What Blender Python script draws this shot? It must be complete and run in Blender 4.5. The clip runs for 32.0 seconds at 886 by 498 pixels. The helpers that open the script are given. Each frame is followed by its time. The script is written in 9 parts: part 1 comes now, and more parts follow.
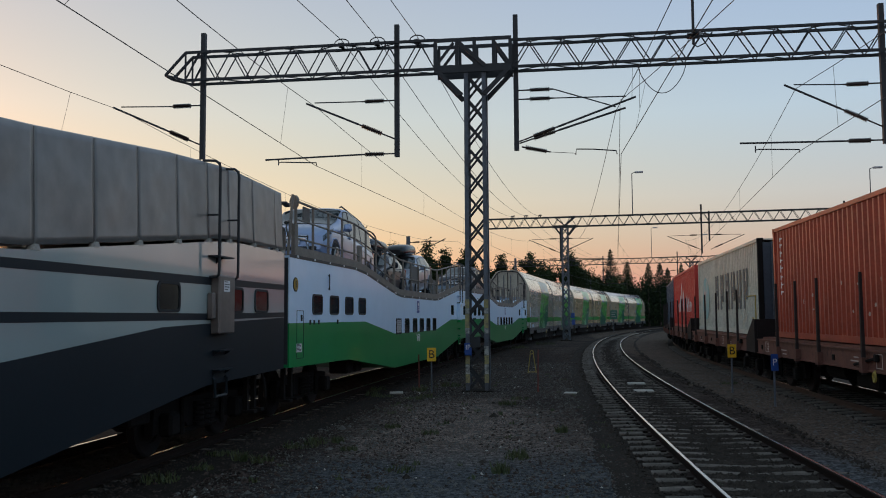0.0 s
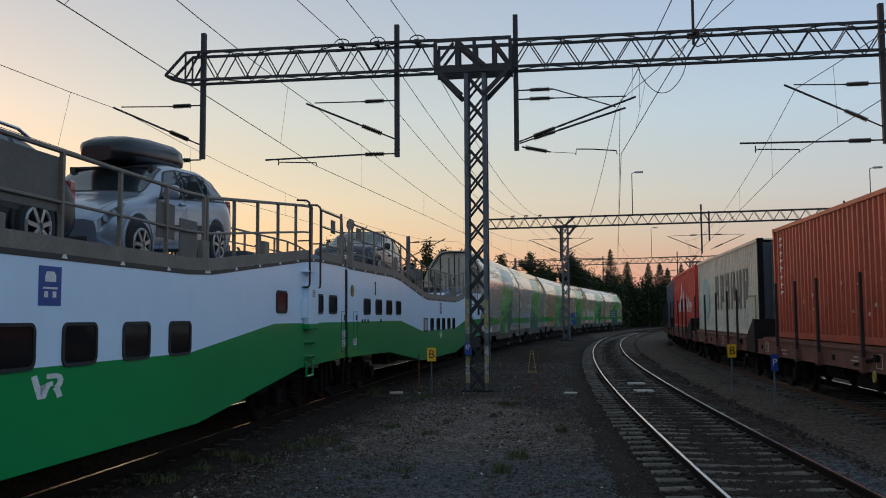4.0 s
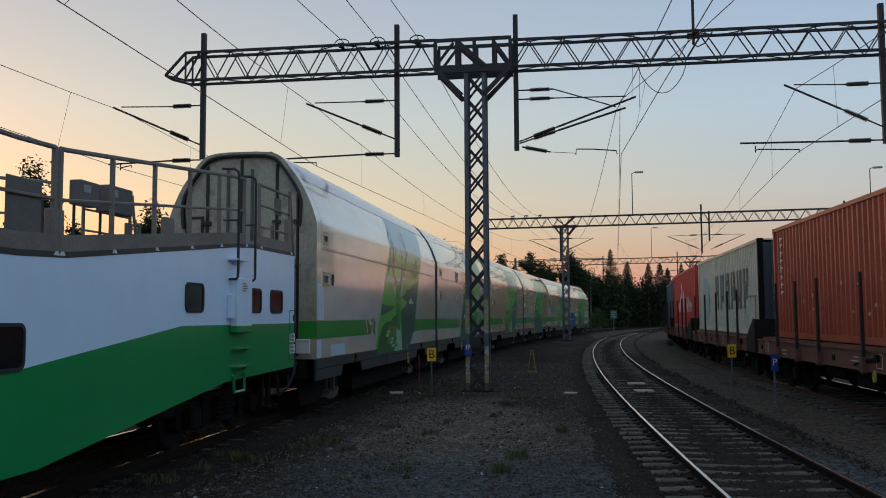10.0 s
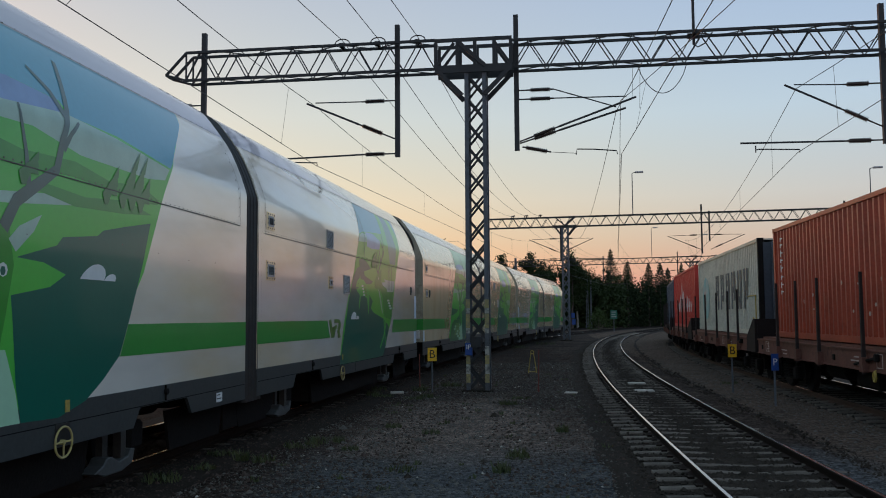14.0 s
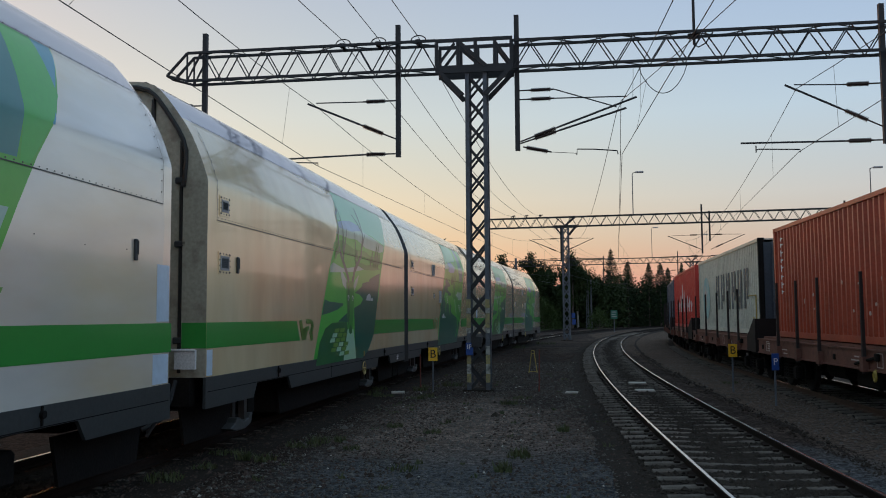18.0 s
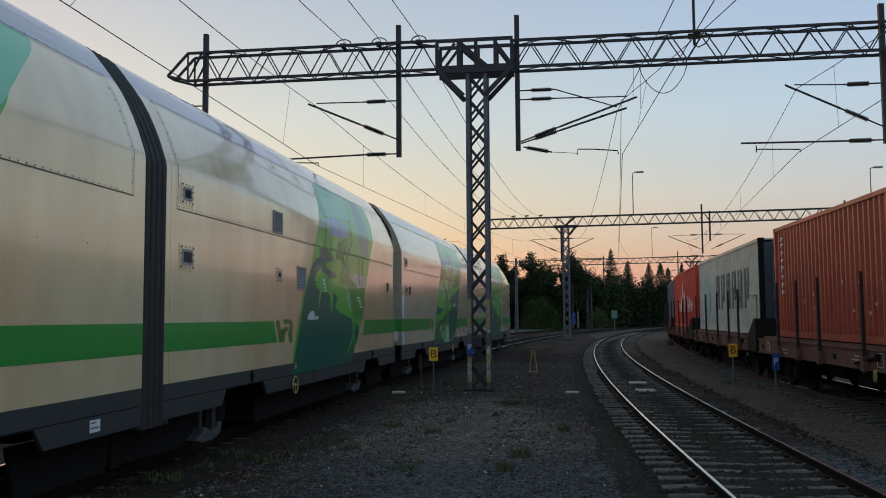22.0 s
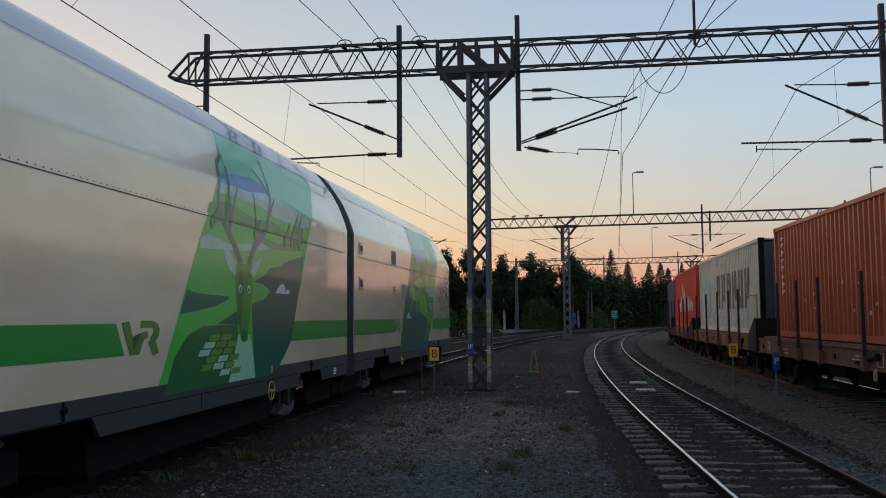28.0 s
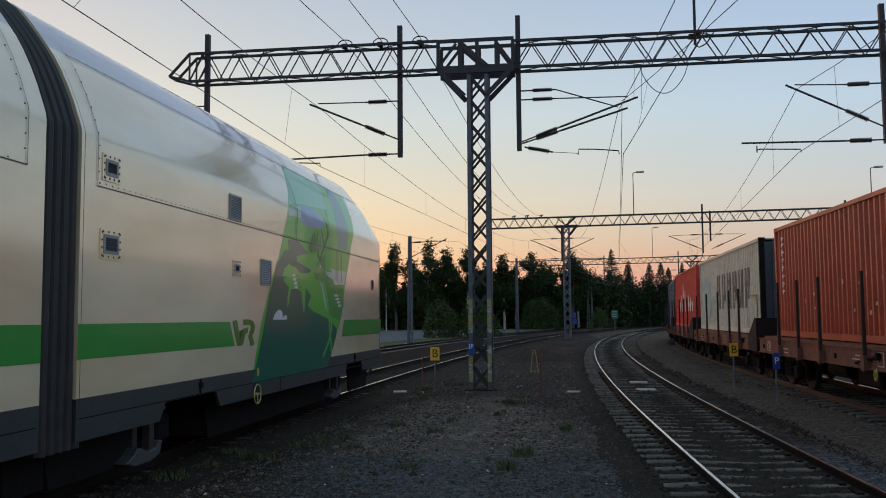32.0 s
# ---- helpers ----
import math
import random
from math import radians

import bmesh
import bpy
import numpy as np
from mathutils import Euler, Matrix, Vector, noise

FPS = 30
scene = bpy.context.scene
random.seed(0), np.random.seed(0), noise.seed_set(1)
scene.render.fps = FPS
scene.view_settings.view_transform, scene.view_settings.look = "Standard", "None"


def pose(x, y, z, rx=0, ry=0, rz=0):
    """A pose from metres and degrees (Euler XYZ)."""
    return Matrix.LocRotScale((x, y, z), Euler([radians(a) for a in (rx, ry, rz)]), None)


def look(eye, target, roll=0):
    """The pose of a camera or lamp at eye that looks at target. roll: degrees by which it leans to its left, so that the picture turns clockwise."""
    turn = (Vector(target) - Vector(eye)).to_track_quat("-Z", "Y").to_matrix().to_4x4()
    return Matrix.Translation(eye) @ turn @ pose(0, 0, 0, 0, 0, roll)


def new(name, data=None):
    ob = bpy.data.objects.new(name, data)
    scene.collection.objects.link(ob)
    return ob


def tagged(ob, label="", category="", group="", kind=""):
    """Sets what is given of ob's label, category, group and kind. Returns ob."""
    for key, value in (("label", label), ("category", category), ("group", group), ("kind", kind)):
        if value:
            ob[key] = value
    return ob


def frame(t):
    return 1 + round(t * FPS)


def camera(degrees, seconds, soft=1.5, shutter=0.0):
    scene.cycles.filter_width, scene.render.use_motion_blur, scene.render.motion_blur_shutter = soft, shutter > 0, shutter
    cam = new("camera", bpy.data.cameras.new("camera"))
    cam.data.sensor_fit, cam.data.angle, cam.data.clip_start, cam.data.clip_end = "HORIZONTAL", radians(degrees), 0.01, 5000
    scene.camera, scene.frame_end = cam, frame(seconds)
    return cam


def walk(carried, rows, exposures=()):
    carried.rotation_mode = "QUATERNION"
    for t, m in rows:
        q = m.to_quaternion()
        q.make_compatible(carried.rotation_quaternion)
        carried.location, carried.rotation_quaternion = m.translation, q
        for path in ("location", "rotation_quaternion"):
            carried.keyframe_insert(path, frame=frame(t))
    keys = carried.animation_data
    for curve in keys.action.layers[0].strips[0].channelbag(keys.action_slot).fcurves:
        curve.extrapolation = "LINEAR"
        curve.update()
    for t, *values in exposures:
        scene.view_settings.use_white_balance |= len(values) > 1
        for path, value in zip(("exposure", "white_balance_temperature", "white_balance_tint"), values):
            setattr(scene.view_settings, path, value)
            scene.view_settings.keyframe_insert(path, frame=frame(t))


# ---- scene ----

# ======== camera and its way ========
cam = camera(53.06, 32.0, soft=1.0)
EYE_Z = 2.058


def eye_pose(x, y, z, up, turn, lean):
    """up, turn (to the right), lean in degrees."""
    d = Vector((math.sin(radians(turn)) * math.cos(radians(up)), math.cos(radians(turn)) * math.cos(radians(up)), math.sin(radians(up))))
    e = Vector((x, y, z))
    return look(e, e + d, lean)


def drifted(k):
    """The hand's slow drift, k from 0 to 1."""
    return eye_pose(-0.0706 * k, -0.1293 * k, EYE_Z - 0.0175 * k, 4.392 + 0.0056 * k, -0.042 * k, -0.356 - 0.0784 * k)


CAM_ROWS = [(t, drifted(k)) for t, k in ((0, 0), (5, 0), (10, 0.02), (16.5, 0.33), (21, 0.55), (27.5, 0.75), (32, 1))]
# the phone darkens its picture a little while the pale wagons fill it
EXPOSURES = ((0, -0.06), (3, -0.03), (5.5, -0.03), (8, -0.09), (10, -0.14), (12, -0.04), (14.5, 0.0), (29, 0.01), (31, 0.05), (32, 0.05))
walk(cam, CAM_ROWS, EXPOSURES)

# ======== sky and light ========
SKY_TURN, SKY_ELEV = -45.0, 0.5
world = bpy.data.worlds.new("dusk_sky")
scene.world = world
world.use_nodes = True
wn, wl = world.node_tree.nodes, world.node_tree.links
sky = wn.new("ShaderNodeTexSky")
sky.sky_type = "NISHITA"
sky.sun_disc = False
sky.sun_elevation = radians(SKY_ELEV)
sky.sun_rotation = radians(SKY_TURN)
sky.altitude, sky.air_density, sky.dust_density, sky.ozone_density = 100, 1.0, 0.7, 2.2
bg = wn["Background"]
tint = wn.new("ShaderNodeMix")
tint.data_type, tint.blend_type = "RGBA", "MULTIPLY"
tint.inputs[0].default_value = 1.0
tint.inputs[7].default_value = (1.098, 0.676, 0.026, 1)
wl.new(sky.outputs[0], tint.inputs[6])
haze = wn.new("ShaderNodeMix")
haze.data_type, haze.blend_type = "RGBA", "ADD"
haze.inputs[0].default_value = 1.0
rise = wn.new("ShaderNodeTexCoord")
axes = wn.new("ShaderNodeSeparateXYZ")
wl.new(rise.outputs["Generated"], axes.inputs[0])
height = wn.new("ShaderNodeMapRange")
height.inputs[1].default_value, height.inputs[2].default_value = -0.07, 1.0
wl.new(axes.outputs["Z"], height.inputs[0])
# clear blue air that deepens with height over the warm horizon
air = wn.new("ShaderNodeValToRGB")
AIR = ((0.0, (0.0, 0.0, 0.17)), (0.121, (0.197, 0.25, 0.531)), (0.187, (0.421, 0.525, 0.893)), (0.271, (0.456, 0.668, 1.162)), (0.402, (0.383, 0.563, 1.126)), (0.72, (0.4, 0.59, 0.93)))
while len(air.color_ramp.elements) < len(AIR):
    air.color_ramp.elements.new(0.5)
for el, (at_z, col) in zip(air.color_ramp.elements, AIR):
    el.position, el.color = at_z, (*col, 1)
wl.new(height.outputs[0], air.inputs[0])
# warmer towards the sunken sun
toward = wn.new("ShaderNodeVectorMath")
toward.operation = "DOT_PRODUCT"
toward.inputs[1].default_value = (math.sin(radians(SKY_TURN)), math.cos(radians(SKY_TURN)), 0.0)
wl.new(rise.outputs["Generated"], toward.inputs[0])
side = wn.new("ShaderNodeMapRange")
side.interpolation_type = "SMOOTHSTEP"
side.inputs[1].default_value, side.inputs[2].default_value = 0.3, 1.0
wl.new(toward.outputs["Value"], side.inputs[0])
warm = wn.new("ShaderNodeMix")
warm.data_type, warm.blend_type = "RGBA", "MULTIPLY"
warm.inputs[7].default_value = (1.02, 0.84, 0.86, 1)
wl.new(side.outputs[0], warm.inputs[0])
wl.new(air.outputs[0], warm.inputs[6])
wl.new(warm.outputs[2], haze.inputs[7])
wl.new(tint.outputs[2], haze.inputs[6])
# cooler away from the sunset
away = wn.new("ShaderNodeMapRange")
away.interpolation_type = "SMOOTHSTEP"
away.inputs[1].default_value, away.inputs[2].default_value = 0.48, 0.95
wl.new(axes.outputs["X"], away.inputs[0])
cool = wn.new("ShaderNodeMix")
cool.data_type, cool.blend_type = "RGBA", "MULTIPLY"
cool.inputs[7].default_value = (0.74, 0.97, 1.14, 1)
wl.new(away.outputs[0], cool.inputs[0])
wl.new(haze.outputs[2], cool.inputs[6])
wl.new(cool.outputs[2], bg.inputs[0])
bg.inputs[1].default_value = 0.62

sun = new("sun", bpy.data.lights.new("sun", "SUN"))
sun.data.energy, sun.data.angle, sun.data.color = 0.15, radians(12), (1.0, 0.72, 0.5)
sun.matrix_basis = look((0, 0, 60), (60 - 100 * math.sin(radians(SKY_TURN)) - 60, -100 * math.cos(radians(SKY_TURN)), 50))
scene.view_settings.exposure = 0.0

# ======== the lie of the tracks: x as a cubic of y ========
TRACKS = {
    "main": (-6.545, 0.1245, 0.0006378, 1.794e-06),
    "loop": (2.959, 0.07692, 0.0008589, 1.959e-06),
    "freight": (7.827, 0.06946, 0.001075, 2.703e-06),
}


class Line:
    """A track's centre line by its length s (0 beside the camera) and the way to the right of it."""

    def __init__(self, c, off=0.0):
        self.y = np.linspace(-220, 330, 1101)
        y = self.y
        x = c[0] + c[1] * y + c[2] * y ** 2 + c[3] * y ** 3
        d = c[1] + 2 * c[2] * y + 3 * c[3] * y ** 2
        n = np.sqrt(1 + d * d)
        self.x, yy = x + off / n, y - off * d / n
        self.d, self.y = d, yy
        step = np.hypot(np.diff(self.x), np.diff(yy))
        self.s = np.concatenate([[0], np.cumsum(step)])
        self.s -= np.interp(0, yy, self.s)

    def at(self, s, off=0.0):
        x, y, d = (float(np.interp(s, self.s, v)) for v in (self.x, self.y, self.d))
        n = math.sqrt(1 + d * d)
        return x + off / n, y - off * d / n

    def heading(self, s):
        return -math.degrees(math.atan(float(np.interp(s, self.s, self.d))))

    def set_pose(self, s, z=0.0, off=0.0, half=0.0):
        """Pose on the line at s: x to its right, y along it; half: half the distance of two pivots."""
        if half:
            ax, ay = self.at(s - half, off)
            bx, by = self.at(s + half, off)
            return pose((ax + bx) / 2, (ay + by) / 2, z, 0, 0, -math.degrees(math.atan2(bx - ax, by - ay)))
        x, y = self.at(s, off)
        return pose(x, y, z, 0, 0, self.heading(s))


MAIN, LOOP, FREIGHT = (Line(TRACKS[k]) for k in ("main", "loop", "freight"))
OUTER = Line(TRACKS["main"], -6.4)
RAIL_TOP = 0.17

# how far the train has gone, every two seconds
GONE = (1.49, -8.70, -18.55, -28.02, -37.38, -46.48, -55.55, -64.6, -73.45, -81.94, -90.38, -98.06, -105.37, -112.06, -118.49, -124.48, -130.14)


def gone(t):
    m = np.gradient(np.array(GONE))
    i = min(int(t / 2), 15)
    u = t / 2 - i
    return float((2 * u ** 3 - 3 * u ** 2 + 1) * GONE[i] + (u ** 3 - 2 * u ** 2 + u) * m[i] + (3 * u ** 2 - 2 * u ** 3) * GONE[i + 1] + (u ** 3 - u ** 2) * m[i + 1])


MOVING = []  # (thing, middle of its wagon along the train, half the pivot distance, place on the wagon)


# ======== materials ========
def material(name, color, rough=0.6, metal=0.0, second=None, scale=3.0, amount=0.35, grain=40.0, bump=0.1, coat=0.0, spots=None, spot_amount=0.0, per_piece=0.0, stretch=(1, 1, 1), spec=0.5, vary=0.14):
    """Base colour mixed with a second one by large noise, fine grain on colour and relief, optional stains and a change from piece to piece."""
    m = bpy.data.materials.new(name)
    m.use_nodes = True
    n, l = m.node_tree.nodes, m.node_tree.links
    b = n["Principled BSDF"]
    b.inputs["Roughness"].default_value = rough
    b.inputs["Metallic"].default_value = metal
    b.inputs["Coat Weight"].default_value = coat
    b.inputs["Coat Roughness"].default_value = 0.06
    b.inputs["Coat IOR"].default_value = 1.5 if coat < 1 else 1.85
    b.inputs["Specular IOR Level"].default_value = spec
    second = second or tuple(c * 0.6 for c in color)
    tc = n.new("ShaderNodeTexCoord")
    mp = n.new("ShaderNodeMapping")
    mp.inputs["Scale"].default_value = stretch
    l.new(tc.outputs["Object"], mp.inputs[0])
    big = n.new("ShaderNodeTexNoise")
    big.inputs["Scale"].default_value, big.inputs["Detail"].default_value = scale, 5
    l.new(mp.outputs[0], big.inputs["Vector"])
    ramp = n.new("ShaderNodeMapRange")
    ramp.inputs[1].default_value, ramp.inputs[2].default_value, ramp.inputs[4].default_value = 0.38, 0.68, amount
    l.new(big.outputs["Fac"], ramp.inputs[0])
    mix = n.new("ShaderNodeMix")
    mix.data_type = "RGBA"
    mix.inputs[6].default_value, mix.inputs[7].default_value = (*color, 1), (*second, 1)
    l.new(ramp.outputs[0], mix.inputs[0])
    out = mix.outputs[2]
    fine = n.new("ShaderNodeTexNoise")
    fine.inputs["Scale"].default_value, fine.inputs["Detail"].default_value = grain, 3
    l.new(mp.outputs[0], fine.inputs["Vector"])
    if spots:
        sp = n.new("ShaderNodeTexNoise")
        sp.inputs["Scale"].default_value, sp.inputs["Detail"].default_value = scale * 2.7, 8
        l.new(mp.outputs[0], sp.inputs["Vector"])
        sr = n.new("ShaderNodeMapRange")
        sr.inputs[1].default_value, sr.inputs[2].default_value, sr.inputs[4].default_value = 0.56, 0.66, spot_amount
        l.new(sp.outputs["Fac"], sr.inputs[0])
        mx = n.new("ShaderNodeMix")
        mx.data_type = "RGBA"
        l.new(sr.outputs[0], mx.inputs[0])
        l.new(out, mx.inputs[6])
        mx.inputs[7].default_value = (*spots, 1)
        out = mx.outputs[2]
    hsv = n.new("ShaderNodeHueSaturation")
    vr = n.new("ShaderNodeMapRange")
    vr.inputs[1].default_value, vr.inputs[2].default_value, vr.inputs[3].default_value, vr.inputs[4].default_value = 0.3, 0.7, 1 - vary, 1 + vary
    l.new(fine.outputs["Fac"], vr.inputs[0])
    val = vr.outputs[0]
    if per_piece:
        oi = n.new("ShaderNodeObjectInfo")
        pr = n.new("ShaderNodeMapRange")
        pr.inputs[3].default_value, pr.inputs[4].default_value = 1 - per_piece, 1 + per_piece
        l.new(oi.outputs["Random"], pr.inputs[0])
        mu = n.new("ShaderNodeMath")
        mu.operation = "MULTIPLY"
        l.new(val, mu.inputs[0]), l.new(pr.outputs[0], mu.inputs[1])
        val = mu.outputs[0]
    l.new(val, hsv.inputs["Value"])
    l.new(out, hsv.inputs["Color"])
    l.new(hsv.outputs[0], b.inputs["Base Color"])
    if bump:
        bp = n.new("ShaderNodeBump")
        bp.inputs["Strength"].default_value, bp.inputs["Distance"].default_value = bump, 0.02
        l.new(fine.outputs["Fac"], bp.inputs["Height"])
        l.new(bp.outputs[0], b.inputs["Normal"])
    return m


M = {
    "ballast": material("dark_ballast", (0.027, 0.0215, 0.017), 0.95, second=(0.014, 0.0115, 0.009), scale=0.8, amount=0.7, grain=28, bump=1.0, spec=0.08),
    "stone": material("crushed_stone", (0.135, 0.13, 0.118), 0.9, second=(0.075, 0.07, 0.06), scale=6, amount=0.8, grain=50, bump=0.3, spec=0.08),
    "sleeper": material("weathered_sleeper", (0.15, 0.129, 0.11), 0.9, second=(0.075, 0.064, 0.053), scale=4, amount=0.8, grain=45, bump=0.4, per_piece=0.25, spec=0.08),
    "rail": material("rusty_rail_side", (0.024, 0.017, 0.014), 0.85, 0.0, second=(0.015, 0.011, 0.009), scale=3, grain=50, bump=0.2, spec=0.08),
    "rustyrail": material("brown_rusty_rail_side", (0.095, 0.063, 0.047), 0.9, 0.0, second=(0.06, 0.042, 0.033), scale=3, grain=50, bump=0.2, spec=0.08),
    "railhead": material("polished_rail_head", (0.68, 0.68, 0.7), 0.22, 1.0, second=(0.5, 0.47, 0.45), scale=1.5, grain=60, bump=0.02),
    "steel": material("galvanised_steel", (0.12, 0.14, 0.165), 0.6, 0.2, second=(0.05, 0.052, 0.058), scale=2.5, amount=0.6, grain=30, bump=0.1, spots=(0.1, 0.06, 0.04), spot_amount=0.3),
    "darksteel": material("dark_steel", (0.032, 0.034, 0.037), 0.65, 0.1, second=(0.024, 0.022, 0.021), scale=3, grain=30, bump=0.1),
    "wire": material("weathered_wire", (0.03, 0.03, 0.033), 0.6, 0.0, bump=0),
    "porcelain": material("brown_insulator", (0.035, 0.022, 0.018), 0.25, bump=0),
    "white": material("white_wagon_paint", (0.68, 0.84, 1.0), 0.38, second=(0.62, 0.78, 0.97), scale=0.5, amount=0.4, grain=2.2, bump=0.06, spec=0.3, coat=0.2, vary=0.025),
    "green": material("green_wagon_paint", (0.0, 0.29, 0.075), 0.32, second=(0.0, 0.25, 0.065), scale=0.9, amount=0.6, grain=2.2, bump=0.05, coat=0.5, vary=0.025),
    "cream": material("pale_glossy_wagon_paint", (0.9, 0.73, 0.45), 0.22, 0.2, second=(0.83, 0.61, 0.35), scale=0.8, amount=1.0, grain=2.4, bump=0.07, coat=0.9, vary=0.075, stretch=(1, 0.9, 0.3)),
    "pearl": material("silvery_wagon_paint", (0.87, 0.83, 0.75), 0.2, 0.22, second=(0.86, 0.68, 0.42), scale=0.7, amount=1.0, grain=2.4, bump=0.07, coat=0.9, vary=0.07, stretch=(1, 0.3, 1)),
    "ivory": material("ivory_wagon_paint", (0.92, 0.78, 0.55), 0.2, 0.22, second=(0.88, 0.66, 0.39), scale=0.7, amount=1.0, grain=2.4, bump=0.07, coat=0.9, vary=0.07, stretch=(1, 0.3, 1)),
    # roof above the seam: the lilac sky reflection is put into its colour
    "roofsheen": material("grey_lilac_roof_paint", (0.33, 0.31, 0.39), 0.3, 0.0, second=(0.29, 0.27, 0.33), scale=0.8, amount=0.7, grain=1.6, bump=0.06, coat=1.0, vary=0.04, stretch=(1, 0.3, 1)),
    "gear": material("grimy_brake_gear", (0.05, 0.046, 0.042), 0.6, 0.2, second=(0.04, 0.035, 0.03), scale=4, amount=0.7, grain=30, bump=0.2),
    "slatgrey": material("pale_grey_slat", (0.3, 0.3, 0.3), 0.5, second=(0.22, 0.22, 0.22), bump=0.02),
    "bushleaf": material("fresh_leaves", (0.052, 0.08, 0.027), 0.7, second=(0.032, 0.052, 0.018), scale=0.6, amount=0.8, grain=8, bump=0, spec=0.08),
    "lampgrey": material("pale_lamp_housing", (0.5, 0.5, 0.5), 0.5, bump=0.02),
    "skirt": material("grey_wagon_skirt", (0.036, 0.042, 0.043), 0.5, second=(0.025, 0.029, 0.03), scale=1.2, amount=0.6, grain=18, bump=0.05),
    "leafgreen": material("leaf_green_stripe", (0.035, 0.31, 0.05), 0.3, second=(0.03, 0.26, 0.045), scale=1, grain=14, bump=0.01, coat=0.45, vary=0.025),
    "darkgreen": material("deep_green_art", (0.0, 0.13, 0.088), 0.3, second=(0.0, 0.11, 0.078), scale=1, grain=14, bump=0.01, coat=0.45, vary=0.025),
    "midgreen": material("mid_green_art", (0.085, 0.54, 0.07), 0.3, second=(0.07, 0.47, 0.065), scale=1, grain=14, bump=0.01, coat=0.45, vary=0.025),
    "palegreen": material("pale_green_art", (0.4, 0.68, 0.46), 0.3, second=(0.34, 0.62, 0.42), scale=1, grain=14, bump=0.01, coat=0.45, vary=0.025),
    "whiteart": material("white_art", (0.75, 0.8, 0.8), 0.3, bump=0.01, grain=14, coat=0.45, vary=0.025),
    "undergear": material("dirty_running_gear", (0.014, 0.013, 0.0125), 0.8, 0.2, second=(0.024, 0.019, 0.016), scale=4, grain=30, bump=0.3, spec=0.08),
    "wheel": material("worn_wheel_steel", (0.014, 0.0125, 0.012), 0.7, 0.0, bump=0.1, spec=0.2),
    "rubber": material("black_rubber", (0.022, 0.022, 0.023), 0.75, bump=0.1),
    "window": material("dark_tinted_glass", (0.012, 0.013, 0.014), 0.08, second=(0.02, 0.02, 0.02), bump=0.0, spec=0.42),
    "beigesteel": material("beige_painted_steel", (0.2, 0.17, 0.14), 0.6, second=(0.13, 0.11, 0.09), scale=3, amount=0.6, grain=30, bump=0.1),
    "tarp": material("grey_brown_tarpaulin", (0.195, 0.178, 0.163), 0.32, second=(0.15, 0.136, 0.125), scale=0.9, amount=0.8, grain=4, bump=0.08, spec=0.6),
    "greybody": material("old_pale_grey_paint", (0.36, 0.43, 0.42), 0.25, second=(0.29, 0.35, 0.34), scale=0.8, amount=0.6, grain=1.6, bump=0.07, coat=1.0, vary=0.025),
    "greydark": material("dark_slate_paint", (0.015, 0.022, 0.028), 0.45, second=(0.011, 0.017, 0.022), scale=0.8, amount=0.6, grain=14, bump=0.02, spec=0.15, vary=0.025),
    "orange": material("orange_container_paint", (0.43, 0.07, 0.032), 0.42, second=(0.3, 0.05, 0.025), scale=0.8, amount=0.8, grain=18, bump=0.05, spec=0.4, spots=(0.5, 0.15, 0.075), spot_amount=0.25),
    "grey": material("pale_grey_container_paint", (0.62, 0.6, 0.5), 0.5, second=(0.5, 0.48, 0.39), scale=0.9, amount=0.7, grain=18, bump=0.05, spots=(0.2, 0.13, 0.09), spot_amount=0.2),
    "red": material("red_container_paint", (0.6, 0.045, 0.03), 0.45, second=(0.48, 0.038, 0.027), scale=0.8, amount=0.6, grain=18, bump=0.05),
    "blue": material("slate_blue_container_paint", (0.05, 0.075, 0.12), 0.55, second=(0.04, 0.055, 0.085), scale=0.8, amount=0.6, grain=18, bump=0.05),
    "wagonred": material("oxide_red_wagon_paint", (0.19, 0.085, 0.063), 0.6, second=(0.13, 0.068, 0.053), scale=2, amount=0.8, grain=30, bump=0.15, spots=(0.05, 0.035, 0.03), spot_amount=0.5, spec=0.08),
    "yellow": material("yellow_sign_paint", (0.85, 0.5, 0.02), 0.5, second=(0.65, 0.36, 0.03), bump=0.02),
    "black": material("black_paint", (0.015, 0.015, 0.015), 0.5, bump=0.02),
    "signblue": material("blue_sign_paint", (0.015, 0.07, 0.3), 0.45, bump=0.02),
    "signwhite": material("white_sign_paint", (0.75, 0.75, 0.75), 0.5, bump=0.02),
    "concrete": material("pale_concrete", (0.42, 0.39, 0.34), 0.85, second=(0.3, 0.28, 0.25), scale=5, amount=0.6, grain=40, bump=0.3, spec=0.08),
    "redstake": material("red_stake_paint", (0.18, 0.045, 0.032), 0.6, bump=0.05),
    "asphalt": material("grey_asphalt", (0.12, 0.125, 0.13), 0.9, second=(0.09, 0.09, 0.095), scale=0.5, amount=0.6, grain=40, bump=0.2, spec=0.08),
    "grass": material("dull_grass", (0.07, 0.085, 0.03), 0.9, second=(0.045, 0.06, 0.022), scale=0.5, amount=0.8, grain=20, bump=0.3, spec=0.08),
    "leaf": material("dark_leaves", (0.036, 0.055, 0.02), 0.7, second=(0.023, 0.037, 0.014), scale=0.6, amount=0.8, grain=8, bump=0, spec=0.08),
    "needle": material("spruce_needles", (0.022, 0.035, 0.018), 0.8, second=(0.015, 0.026, 0.014), scale=0.6, amount=0.8, grain=8, bump=0, spec=0.08),
    "bark": material("grey_bark", (0.12, 0.1, 0.085), 0.9, second=(0.06, 0.05, 0.042), scale=4, amount=0.8, grain=20, bump=0.5, spec=0.08),
